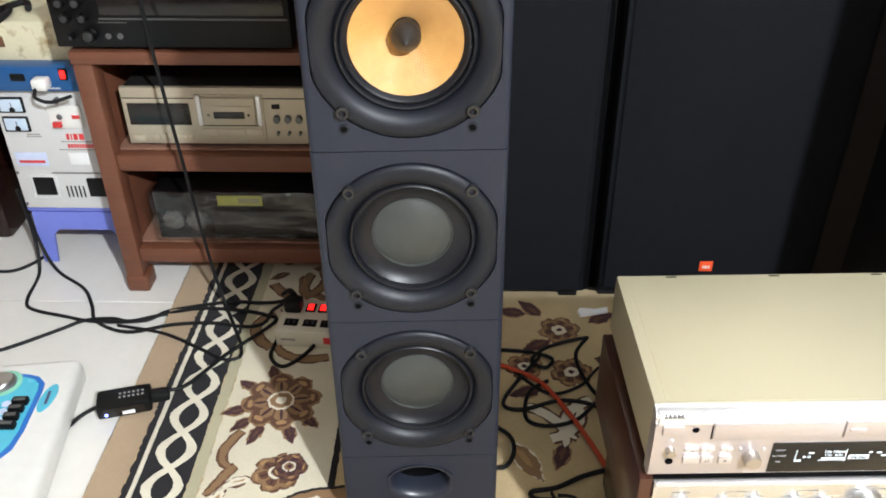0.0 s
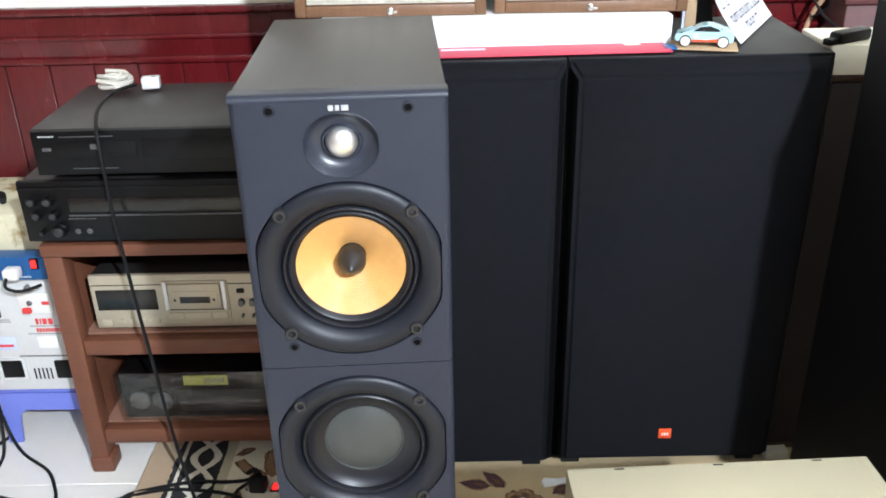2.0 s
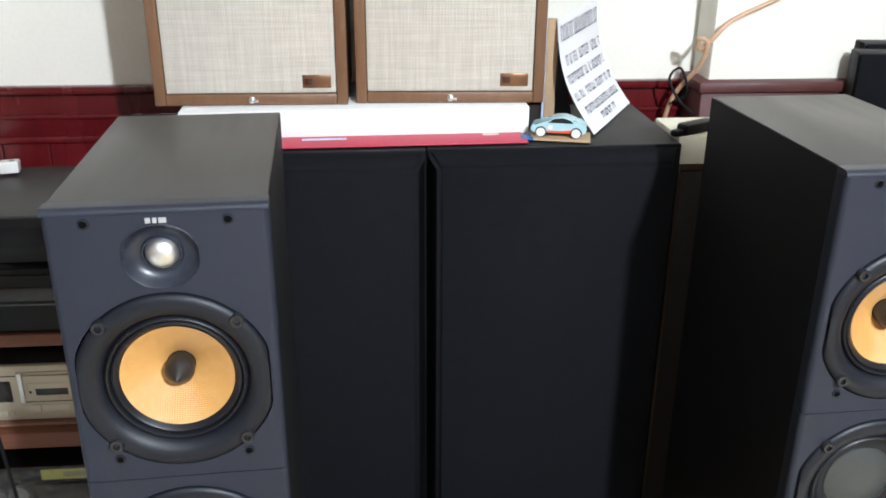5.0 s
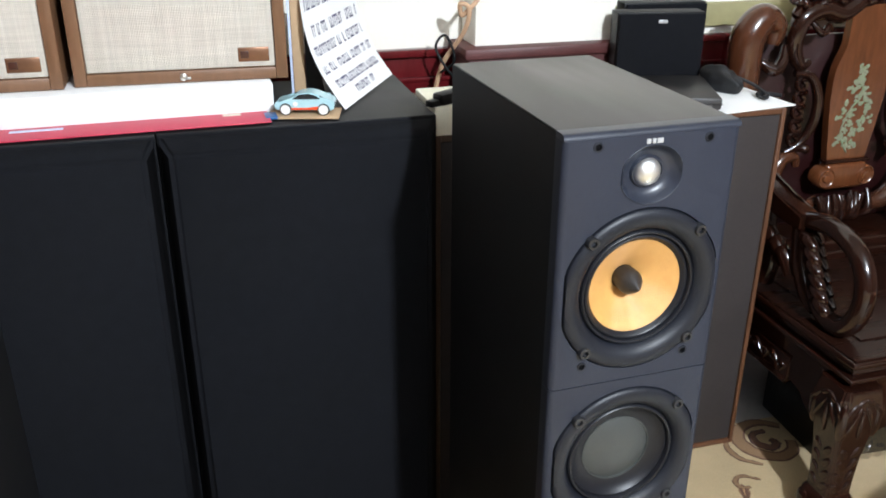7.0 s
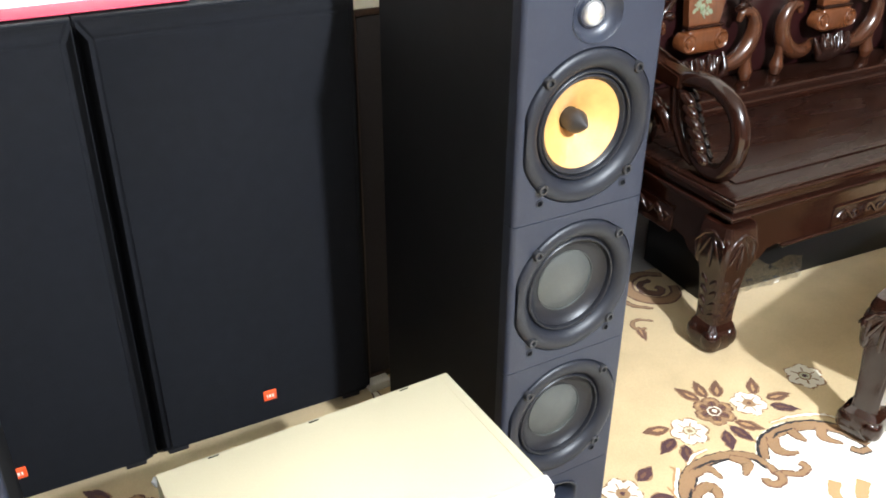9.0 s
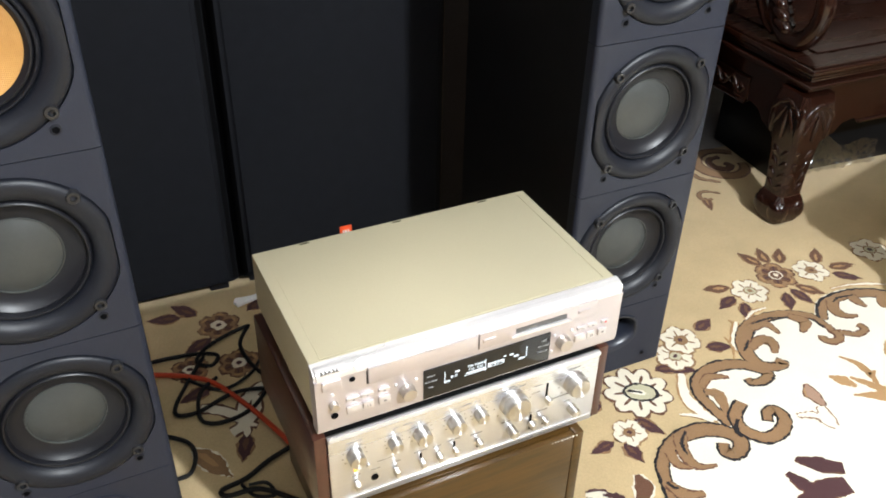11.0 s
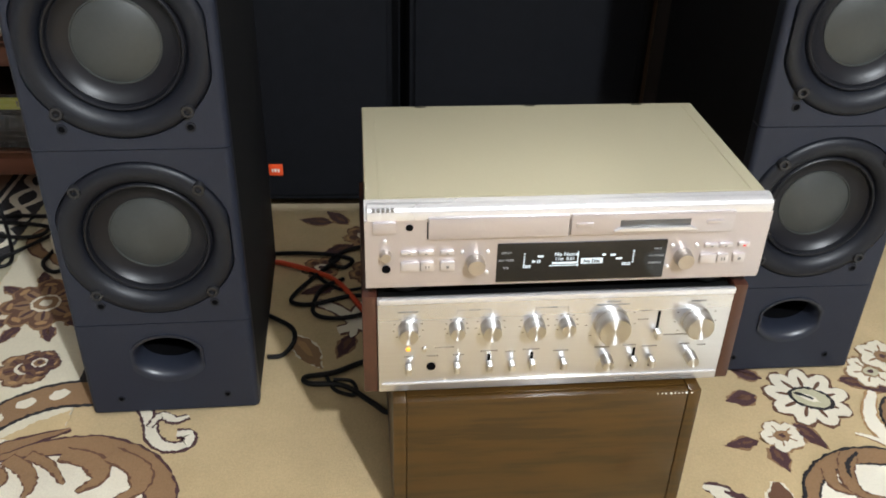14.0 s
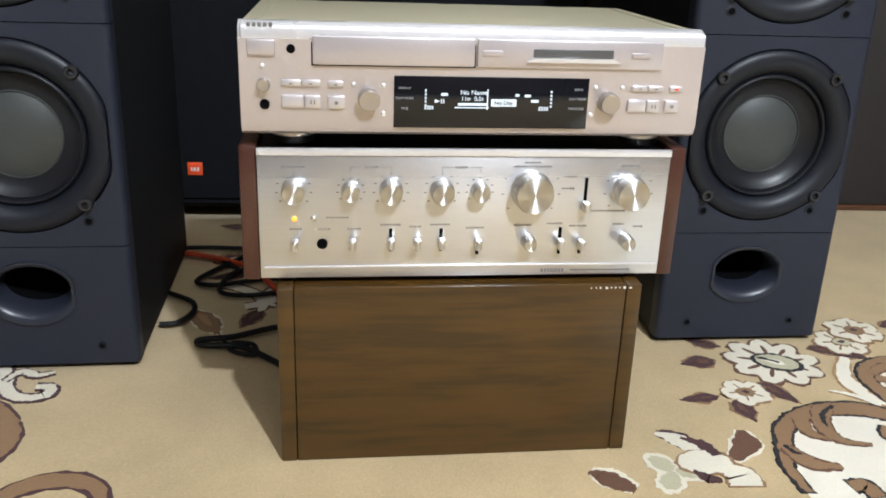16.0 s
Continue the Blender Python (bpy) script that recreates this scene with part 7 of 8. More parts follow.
def toy_car():
    root = thing("toy_car", (0.553, 1.586, part_top + 0.003), -16, "small light blue toy sports car with orange flanks", "toy car")
    prof = [(-0.050, 0.010), (-0.050, 0.020), (-0.044, 0.024), (-0.022, 0.027), (-0.008, 0.0365), (0.010, 0.0385), (0.026, 0.034), (0.040, 0.027), (0.050, 0.025), (0.052, 0.014), (0.048, 0.008), (-0.046, 0.008)]
    body = slab(prof, -0.019, 0.019, m=UPRIGHT)
    bmesh.ops.bevel(body, geom=body.edges[:], offset=0.0022, segments=2, affect="EDGES")
    part("body", body, CARBODY, root, smooth=60)
    glass = [(-0.019, 0.0275), (-0.0075, 0.0352), (0.009, 0.0370), (0.022, 0.0330), (0.028, 0.0280)]
    for y in (-0.0202, 0.0187):
        part("side_window", slab(glass, -y - 0.0015, -y, m=UPRIGHT), BLACKGLASS, root)
    part("windscreen", slab([(-0.0225, -0.014), (-0.009, -0.012), (-0.009, 0.012), (-0.0225, 0.014)], 0, 0.0012, m=Matrix.Translation((0.0, 0, 0.0255)) @ Matrix.Rotation(radians(-34), 4, "Y") @ Matrix.Translation((0.005, 0, -0.006))), BLACKGLASS, root)
    for y0, y1 in ((-0.0205, -0.0188), (0.0188, 0.0205)):
        own = slab([(-0.030, 0.0098), (0.024, 0.0098), (0.032, 0.0165), (0.006, 0.0130), (-0.030, 0.0125)], -y1, -y0, m=UPRIGHT)
        part("flank_stripe", own, ORANGE, root)
        part("number_disc", lathe([(0.0042, 0), (0.0042, 0.0006), (0, 0.0006)], Matrix.Translation((-0.014, y0 if y0 < 0 else y1 + 0.0006, 0.0195)), 16), WHITE, root)
    for x in (-0.031, 0.033):
        for s in (-1, 1):
            wheel = part("wheel", lathe([(0, 0.0), (0.0095, 0.0), (0.0102, 0.0015), (0.0102, 0.0055), (0.0095, 0.007), (0.0072, 0.007), (0.0070, 0.006), (0, 0.006)], Matrix.Translation((x, s * 0.0150, 0.0102)) @ Matrix.Rotation(0 if s < 0 else math.pi, 4, "Z"), 22), TYRE, root)
            part("rim", lathe([(0.0084, 0.0068), (0.0080, 0.0080), (0.0026, 0.0072), (0, 0.0076)], Matrix.Translation((x, s * 0.0150, 0.0102)) @ Matrix.Rotation(0 if s < 0 else math.pi, 4, "Z"), 14), WHITE, wheel)


toy_car()


def paper_sign():
    root = thing("paper_sign", (0, 0, part_top), 0, "printed white paper sign leaning over the speaker top", "paper sign")
    own = bmesh.new()
    rows = []
    low_a, low_b = Vector((0.622, 1.590, 0.0)), Vector((0.762, 1.842, 0.0))
    high_a, high_b = Vector((0.566, 1.706, 0.195)), Vector((0.703, 1.955, 0.205))
    out = Vector((0.78, -0.47, 0.42))

    def place(u, v, lift=0.0):
        a, b = low_a.lerp(high_a, v), low_b.lerp(high_b, v)
        return a.lerp(b, (u + 1) / 2) + out * (lift - 0.022 * math.sin(math.pi * v)) + Vector((0, 0, 0.002))
    for lift in (0.0, -0.0006):
        rows.append([[own.verts.new(place(-1 + 2 * i / 8, j / 12, lift)) for i in range(9)] for j in range(13)])
    for grid in rows:
        for j in range(12):
            for i in range(8):
                own.faces.new((grid[j][i], grid[j][i + 1], grid[j + 1][i + 1], grid[j + 1][i]))
    part("sheet", own, PAPER, root, smooth=80)
    rnd = random.Random(2)
    for v0, v1, span, name in ((0.80, 0.93, 0.90, "heading_print"), (0.59, 0.68, 0.86, "line_print"), (0.44, 0.52, 0.90, "line_print"), (0.29, 0.36, 0.90, "line_print"), (0.15, 0.22, 0.84, "line_print"), (0.05, 0.11, 0.34, "line_print")):
        ink = bmesh.new()
        u = -span
        while u < span:
            du = rnd.uniform(0.04, 0.075)
            if rnd.random() > 0.16:
                c = [ink.verts.new(place(a, b, 0.0009)) for a, b in ((u, v0), (u + du * 0.26, v0), (u + du * 0.26, v1), (u, v1))]
                ink.faces.new(c)
                w0 = v0 if rnd.random() > 0.5 else v1 - 0.018
                ink.faces.new([ink.verts.new(place(a, b, 0.0009)) for a, b in ((u, w0), (u + du * 0.75, w0), (u + du * 0.75, w0 + 0.016), (u, w0 + 0.016))])
            u += du
        part(name, ink, PRINTINK, root)
    return root


paper_sign()
stand = thing("sign_board", (0.585, 1.716, part_top), -6, "thin wooden board and black stand behind the paper sign", "stand")
part("batten", box(-0.035, -0.014, -0.008, 0.008, 0.0, 0.195, 0.002), CARD, stand)
part("blue_edge", box(-0.040, -0.0355, -0.008, 0.004, 0.0, 0.195, 0.001), STICKER, stand)
part("back_board", slab([(-0.012, 0.0), (0.022, 0.0), (-0.008, 0.15), (-0.012, 0.15)], -0.012, 0.004, m=UPRIGHT), CABBLACK, stand)

block = thing("cream_block", (0.865, 1.590, 0.838 + RUG), 0, "cream painted block on the walnut speaker", "block")
part("block", box(-0.086, 0.075, -0.014, 0.13, 0.0, 0.055, 0.003), material("pale_cream_paint", (0.84, 0.80, 0.64), 0.5, vary=0.06), block)
clampb = thing("black_clip", (0.815, 1.60, 0.838 + RUG + 0.055), 30, "black plastic clip lying on the cream block", "clip")
part("body", box(-0.035, 0.05, -0.014, 0.014, 0.0, 0.022, 0.006), HIFIBLACK, clampb)
part("jaw", box(-0.055, -0.030, -0.008, 0.010, 0.0, 0.012, 0.003), HIFIBLACK, clampb)
floorpiece = thing("cream_wedge", (0.80, 1.560, RUG), 4, "small cream wedge on the carpet under the cabinet edge", "wedge")
part("block", box(-0.032, 0.020, -0.028, 0.0, 0.0, 0.022, 0.003), CREAMPLASTIC, floorpiece)
scrap = thing("folded_paper_scrap", (0.312, 1.466, RUG + 0.002), 12, "white folded paper scrap under the speaker edge", "paper scrap")
part("sheet", slab([(-0.030, -0.006), (0.030, -0.002), (0.034, 0.012), (0.006, 0.008), (-0.024, 0.020), (-0.032, 0.010)], 0.0, 0.006, bevel=0.001), PAPER, scrap)

wire = thing("tan_wall_wire", (0, 0, 0), 0, "tan twin wire looping down the wall beside the pilaster", "cable")
part("sheath", sweep([(1.42, 1.93, 1.34), (1.27, 1.93, 1.20), (1.12, 1.925, 1.12), (1.00, 1.92, 1.065), (0.955, 1.92, 1.02), (0.935, 1.93, 1.0), (0.928, 1.92, 1.025), (0.946, 1.915, 1.015), (0.940, 1.93, 0.965), (0.905, 1.985, 0.88), (0.885, 1.99, 0.78)], 0.0052, 8, 8), TANCABLE, wire)
loop = thing("black_loop_wire", (0, 0, 0), 0, "thin black wire loop on the dado", "cable")
part("sheath", sweep([(0.90, 1.99, 0.865), (0.925, 1.95, 0.90), (0.905, 1.95, 0.955), (0.885, 1.96, 0.93), (0.905, 1.94, 0.885), (0.93, 1.90, 0.86)], 0.003, 7, 6), CABLE, loop)

# ---- on top of the far walnut speaker ----
top2 = RUG + 0.83
sheet = thing("white_paper_sheet", (1.440, 1.700, top2 + 0.0005), 4, "white paper sheet lying on the walnut speaker", "paper")
part("sheet", slab([(-0.15, -0.10), (0.12, -0.085), (0.115, 0.10), (-0.13, 0.12)], 0.0, 0.002), PAPER, sheet)
case = thing("black_flat_case", (1.350, 1.745, top2 + 0.0025), -20, "flat black player case on the walnut speaker", "case")
part("body", box(-0.080, 0.080, -0.105, 0.105, 0.0, 0.026, 0.006), HIFITOP, case)
part("lid_seam", box(-0.0806, 0.0806, -0.1056, 0.1056, 0.012, 0.0132), HIFIBLACK, case)
part("label", box(-0.02, 0.06, -0.1062, -0.1045, 0.005, 0.011), AMPGREY, case)
bag = thing("black_bag", (1.478, 1.775, top2 + 0.003), 18, "small crumpled black nylon bag with a strap", "bag")
own = bmesh.new()
bmesh.ops.create_icosphere(own, subdivisions=4, radius=0.034)
for v in own.verts:
    v.co *= 1 + 0.45 * noise.noise(v.co * 22) + 0.15 * noise.noise(v.co * 60)
    v.co = Vector((v.co.x * 0.8, v.co.y * 1.7, max(0.0, v.co.z * 0.95 + 0.024)))
part("body", own, BAG, bag, smooth=60)
part("strap", sweep([(0.008, -0.03, 0.036), (0.030, -0.065, 0.022), (0.034, -0.100, 0.006), (0.006, -0.116, 0.006), (0.022, -0.085, 0.006), (0.048, -0.092, 0.005), (0.058, -0.120, 0.005)], 0.0042, 6, 6), BAG, bag)


def small_speaker(at, turn, label, h):
    root = thing("small_speaker", at, turn, label, "loudspeaker", "small black speakers")
    w, d = 0.098, 0.062
    part("cabinet", box(-w, w, 0.012, d, 0, h, 0.003), CABBLACK, root)
    part("grille", box(-w + 0.002, w - 0.002, 0.0, 0.0118, 0.002, h - 0.002, 0.004), GRILLE, root)
    part("badge", box(-0.010, 0.010, -0.001, 0.001, h - 0.022, h - 0.015, 0.0003), SILVERINK, root)


small_speaker((1.362, 1.838, top2 + 0.001), -10, "small black bookshelf speaker with cloth grille on the walnut cabinet", 0.163)
small_speaker((1.412, 1.912, top2 + 0.001), -5, "small black bookshelf speaker standing behind its twin near the wall", 0.172)


# ---- carved bench and table ----
def carved_leg(h, w, foot, mat=ROSEWOOD, sway=0.0):
    """A square leg with a carved shoulder, a tapered shaft and a ridged claw foot; it leans out towards the foot by the sway."""
    own = bmesh.new()
    rows = []
    for z, s, cut in ((0.0, foot * 0.62, 0.34), (0.006, foot * 0.86, 0.34), (0.022, foot * 1.04, 0.32), (0.042, foot * 1.06, 0.30), (0.060, foot * 0.94, 0.26), (0.070, w * 0.80, 0.16), (h * 0.30, w * 0.80, 0.14), (h * 0.48, w * 0.88, 0.14), (h * 0.62, w * 1.00, 0.14), (h * 0.70, w * 1.14, 0.22), (h * 0.80, w * 1.26, 0.26), (h * 0.92, w * 1.28, 0.24), (h, w * 1.10, 0.18)):
        b = s * cut
        d = -sway * (1 - z / h) ** 1.3
        rows.append([own.verts.new((x / 2 + d, y / 2 + d, z)) for x, y in ((-s, -s + b), (-s + b, -s), (s - b, -s), (s, -s + b), (s, s - b), (s - b, s), (-s + b, s), (-s, s - b))])
    for a, b in zip(rows, rows[1:]):
        for k in range(8):
            own.faces.new((a[k], a[(k + 1) % 8], b[(k + 1) % 8], b[k]))
    own.faces.new(rows[0][::-1])
    own.faces.new(rows[-1])
    bmesh.ops.bevel(own, geom=[e for e in own.edges if abs(e.verts[0].co.z - e.verts[1].co.z) > 0.004], offset=0.003, segments=2, affect="EDGES")
    return own


def leg_carving(leg, h, w, foot, sway=0.0, tongues=4):
    """Raised leaves on the shoulder, tongues on the shaft and lobes on the foot."""
    leaf_mesh = bmesh.new()
    bmesh.ops.create_icosphere(leaf_mesh, subdivisions=2, radius=1)
    ball = finish("carved_leaf", leaf_mesh, ROSEWOOD, 60)

    def add(name, m, z):
        d = -sway * (1 - z / h) ** 1.3
        ob = new(name, ball)
        ob.parent = leg
        ob.matrix_basis = Matrix.Translation((d, d, 0)) @ m

    for turn in range(4):
        m = Matrix.Rotation(math.pi / 2 * turn, 4, "Z")
        for dx, dz, tilt, size in ((-0.036, 0.86, 38, 0.026), (-0.020, 0.80, 26, 0.034), (0.0, 0.76, 0, 0.036), (0.020, 0.80, -26, 0.034), (0.036, 0.86, -38, 0.026), (-0.012, 0.92, 60, 0.016), (0.012, 0.92, -60, 0.016)):
            add("carved_leaf", m @ Matrix.Translation((dx, -w * 0.60, h * dz)) @ Matrix.Rotation(radians(tilt), 4, "Y") @ Matrix.Diagonal((0.0065, 0.007, size, 1)), h * dz)
        add("corner_leaf", m @ Matrix.Translation((-w * 0.50, -w * 0.50, h * 0.78)) @ Matrix.Diagonal((0.013, 0.013, 0.048, 1)), h * 0.78)
        for k in range(tongues):
            z = h * (0.27 + 0.088 * k)
            for s in (-1, 1):
                add("carved_tongue", m @ Matrix.Translation((s * 0.014, -w * (0.398 + 0.022 * k), z)) @ Matrix.Rotation(radians(s * 34), 4, "Y") @ Matrix.Diagonal((0.0085, 0.0034, 0.0165, 1)), z)
        for s in (-1, 1):
            add("foot_lobe", m @ Matrix.Translation((s * foot * 0.27, -foot * 0.40, 0.034)) @ Matrix.Diagonal((0.021, 0.015, 0.026, 1)), 0.034)


def vine(x0, x1, z, amp, waves, m, y=-0.004, radius=0.0042):
    """A carved running vine in low relief."""
    own = bmesh.new()
    pts = []
    n = waves * 8
    for k in range(n + 1):
        f = k / n
        pts.append(m @ Vector((x0 + (x1 - x0) * f, y, z + amp * math.sin(2 * math.pi * waves * f))))
    sweep(pts, radius, 6, 2, own)
    for k in range(waves * 2):
        f = (k + 0.5) / (waves * 2)
        s = 1 if k % 2 == 0 else -1
        cx = x0 + (x1 - x0) * f
        loop = [m @ Vector((cx + 0.010 * math.cos(a) * (1 - a / 14), y, z + s * (amp * 0.2 - 0.010 * math.sin(a) * (1 - a / 14)))) for a in [0.7 * q for q in range(9)]]
        sweep(loop, radius * 0.8, 6, 2, own)
    return own


def spiral(cx, cz, r, turns, start, way, y, m=None, shrink=0.75):
    """Points of a carved volute that winds inwards in an upright plane."""
    pts = []
    n = int(turns * 10)
    for k in range(n + 1):
        f = k / n
        a = start + way * 2 * math.pi * turns * f
        q = r * (1 - shrink * f)
        pts.append(Vector((cx + q * math.cos(a), y - 0.004 * f, cz + q * math.sin(a))))
    return [m @ p for p in pts] if m else pts


def bench():
    root = thing("carved_bench", (1.577, 1.329, RUG), 0.5, "long polished rosewood bench with carved arms and pearl inlaid back", "bench")
    L, D = 1.73, 0.60
    for x, y in ((0.034, 0.034), (L - 0.034, 0.034), (0.034, D - 0.034), (L - 0.034, D - 0.034)):
        leg = part("leg", carved_leg(0.318, 0.080, 0.086, sway=0.036 if x < 1 and y < 0.3 else 0.0), ROSEWOOD, root, smooth=30)
        leg.location = (x, y, 0)
        leg_carving(leg, 0.318, 0.080, 0.086, sway=0.036 if x < 1 and y < 0.3 else 0.0)

    def apron(length):
        return [(0.045, 0.165), (0.082, 0.168), (0.100, 0.186), (0.130, 0.198), (0.150, 0.220), (0.185, 0.228), (0.200, 0.212), (length - 0.200, 0.212), (length - 0.185, 0.228), (length - 0.150, 0.220), (length - 0.130, 0.198), (length - 0.100, 0.186), (length - 0.082, 0.168), (length - 0.045, 0.165), (length - 0.045, 0.322), (0.045, 0.322)]
    side = Matrix.Translation((0.0, D, 0)) @ Matrix.Rotation(radians(-90), 4, "Z")
    part("front_apron", slab(apron(L), -0.040, -0.014, m=UPRIGHT), ROSEWOOD, root)
    part("side_apron", slab(apron(D), -0.040, -0.014, m=side @ UPRIGHT), ROSEWOOD, root)
    for m, length, x0 in ((Matrix.Identity(4), L, 0.365), (side, D, 0.195)):
        part("apron_bead", sweep([m @ Vector((0.20, 0.012, 0.216)), m @ Vector((length / 2, 0.012, 0.216)), m @ Vector((length - 0.20, 0.012, 0.216))], 0.0045, 6, 4), ROSEWOOD, root, smooth=60)
        field = part("carved_field", box(x0, length - x0, 0.0105, 0.016, 0.224, 0.280, 0.002), ROSEWOOD, root)
        field.data.transform(m)
        part("apron_carving", vine(x0 + 0.012, length - x0 - 0.012, 0.252, 0.015, max(3, int((length - 2 * x0) / 0.085)), m, y=0.010, radius=0.0048), ROSEWOOD, root, smooth=60)
        for z in (0.223, 0.281):
            part("field_edge", sweep([m @ Vector((x0, 0.011, z)), m @ Vector((length / 2, 0.011, z)), m @ Vector((length - x0, 0.011, z))], 0.0032, 6, 3), ROSEWOOD, root, smooth=60)
    # stepped mouldings below the flat seat
    for z0, z1, into, bev in ((0.3222, 0.331, 0.006, 0.003), (0.3312, 0.340, -0.002, 0.004), (0.3402, 0.352, 0.013, 0.003), (0.3522, 0.361, 0.007, 0.003), (0.3612, 0.378, 0.0, 0.006)):
        part("seat_moulding", box(into, L - into, into, D, z0, z1, bev, steps=3), ROSEWOOD, root, smooth=50)
    part("seat_rim", box(0.004, L - 0.004, 0.004, D - 0.002, 0.3782, 0.3835, 0.003), SEATWOOD, root)
    part("seat_board", box(0.066, L - 0.066, 0.066, 0.424, 0.3837, 0.3890, 0.0025), SEATWOOD, root, "flat polished seat board")
    part("back_step", box(0.06, L - 0.06, 0.424, 0.445, 0.3837, 0.408, 0.005, steps=3), ROSEWOOD, root, smooth=50)
    part("back_rail", box(0.06, L - 0.06, 0.4452, D - 0.01, 0.3837, 0.4260, 0.006, steps=3), ROSEWOOD, root, smooth=50)
    # added dark sheet: stands for the shade on the dado behind the bench
    part("rear_panel", box(0.06, L - 0.06, 0.582, 0.596, 0.4262, 0.915, 0.003), material("shaded_dado_red", (0.017, 0.0035, 0.0035), 0.35, vary=0.3, coat=0.3), root, "added dark red sheet for the shaded dado")
    by = 0.545
    front = by - 0.022
    for n, cx in enumerate((0.348, 0.865, 1.382)):
        rows = [(0.055, 0.612), (0.060, 0.640), (0.069, 0.70), (0.077, 0.76), (0.079, 0.81), (0.076, 0.845), (0.066, 0.872), (0.057, 0.898), (0.056, 0.99)]
        outline = [(cx + wd, z) for wd, z in rows] + [(cx - wd, z) for wd, z in rows[::-1]]
        splat = part("splat", slab(outline, -by, -front, m=UPRIGHT), ROSELIGHT, root, "golden brown vase-shaped splat")
        r = random.Random(20 + n)
        # the pearl bouquet: petals in clusters, thin at the tip and broad below
        pearl = bmesh.new()
        for k in range(46):
            z = 0.640 + 0.205 * (k + r.random()) / 46
            f = (z - 0.640) / 0.205
            spread = 0.052 * (1 - f ** 2.2) * (0.55 + 0.45 * min(1.0, f * 5))
            hx = cx + r.uniform(-1, 1) * spread
            for q in range(4):
                petal = bmesh.new()
                bmesh.ops.create_icosphere(petal, subdivisions=1, radius=1)
                petal.transform(Matrix.Translation((hx + r.uniform(-0.008, 0.008), front - 0.0006, z + r.uniform(-0.008, 0.008))) @ Matrix.Rotation(r.uniform(0, 3.1), 4, "Y") @ Matrix.Diagonal((r.uniform(0.0045, 0.0090), 0.0018, r.uniform(0.0030, 0.0062), 1)))
                add_to(pearl, petal)
        sweep([(cx - 0.004, front - 0.0008, 0.632), (cx - 0.026, front - 0.0008, 0.665), (cx - 0.030, front - 0.0008, 0.700), (cx - 0.012, front - 0.0008, 0.745), (cx + 0.010, front - 0.0008, 0.775), (cx + 0.002, front - 0.0008, 0.845)], 0.0024, 6, 5, pearl)
        part("pearl_inlay", pearl, PEARL, splat, "mother-of-pearl flower inlay")
        part("splat_block", box(cx - 0.062, cx + 0.062, front - 0.014, by + 0.004, 0.537, 0.606, 0.012, steps=3), ROSELIGHT, root)
        part("block_ledge", box(cx - 0.064, cx + 0.064, front - 0.012, by, 0.6062, 0.6140, 0.003), ROSEWOOD, root)
        for s in (-1, 1):
            vol = bmesh.new()
            lathe([(0.027, -0.030), (0.027, 0.004), (0.023, 0.008), (0.019, 0.004), (0.012, 0.004), (0.009, 0.009), (0, 0.010)], Matrix.Translation((cx + s * 0.058, front - 0.008, 0.570)), 22, bm=vol)
            part("block_scroll", vol, ROSELIGHT, root, smooth=50)
        # undercut foliage below the block
        for k in range(14):
            u = -0.066 + 0.132 * k / 13
            lift = 0.022 * abs(u) / 0.066
            part("carved_foliage", sweep([(cx + u * 0.7, front + 0.004, 0.440 + lift), (cx + u + r.uniform(-0.012, 0.012), front - r.uniform(0.012, 0.028), 0.478 + r.uniform(-0.014, 0.014)), (cx + u * 1.15, front - r.uniform(0.004, 0.016), 0.526 + r.uniform(-0.010, 0.006))], [0.008, 0.0125, 0.006], 7, 4), ROSEWOOD, root, smooth=60)
        for s in (-1, 1):
            # thick hooked scroll with a ball under it
            hook = sweep([(cx + s * 0.058, by - 0.012, 0.508), (cx + s * 0.095, by - 0.012, 0.486), (cx + s * 0.145, by - 0.012, 0.492), (cx + s * 0.188, by - 0.012, 0.530), (cx + s * 0.202, by - 0.012, 0.580), (cx + s * 0.184, by - 0.012, 0.622), (cx + s * 0.148, by - 0.012, 0.628), (cx + s * 0.138, by - 0.012, 0.604)], [0.013, 0.020, 0.025, 0.026, 0.023, 0.018, 0.013, 0.009], 12, 6)
            part("scroll_support", hook, HOOKWOOD, root, smooth=60)
            part("scroll_heel", sweep([(cx + s * 0.196, by - 0.012, 0.520), (cx + s * 0.194, by - 0.012, 0.485), (cx + s * 0.196, by - 0.012, 0.452), (cx + s * 0.198, by - 0.012, 0.428)], [0.014, 0.014, 0.023, 0.016], 12, 5), HOOKWOOD, root, smooth=60)
            # openwork panel: a bright outer bow with curls inside it
            bow = sweep([(cx + s * 0.176, by - 0.010, 0.640), (cx + s * 0.134, by - 0.014, 0.668), (cx + s * 0.110, by - 0.016, 0.722), (cx + s * 0.112, by - 0.016, 0.780), (cx + s * 0.140, by - 0.014, 0.828), (cx + s * 0.182, by - 0.010, 0.836)], [0.008, 0.011, 0.013, 0.013, 0.011, 0.009], 9, 6)
            part("open_bow", bow, ROSEWOOD, root, smooth=60)
            for k in range(5):
                z = 0.672 + 0.034 * k
                part("carved_curl", sweep(spiral(cx + s * 0.158, z, 0.021, 1.2, 2.4 if s > 0 else 0.7, -s, by - 0.012), [0.0062] * 13, 6, 2), ROSEWOOD, root, smooth=60)
            part("carved_knop", sweep([(cx + s * 0.118, by - 0.014, 0.640), (cx + s * 0.130, by - 0.026, 0.652), (cx + s * 0.150, by - 0.016, 0.648)], [0.009, 0.012, 0.006], 8, 4), ROSEWOOD, root, smooth=60)
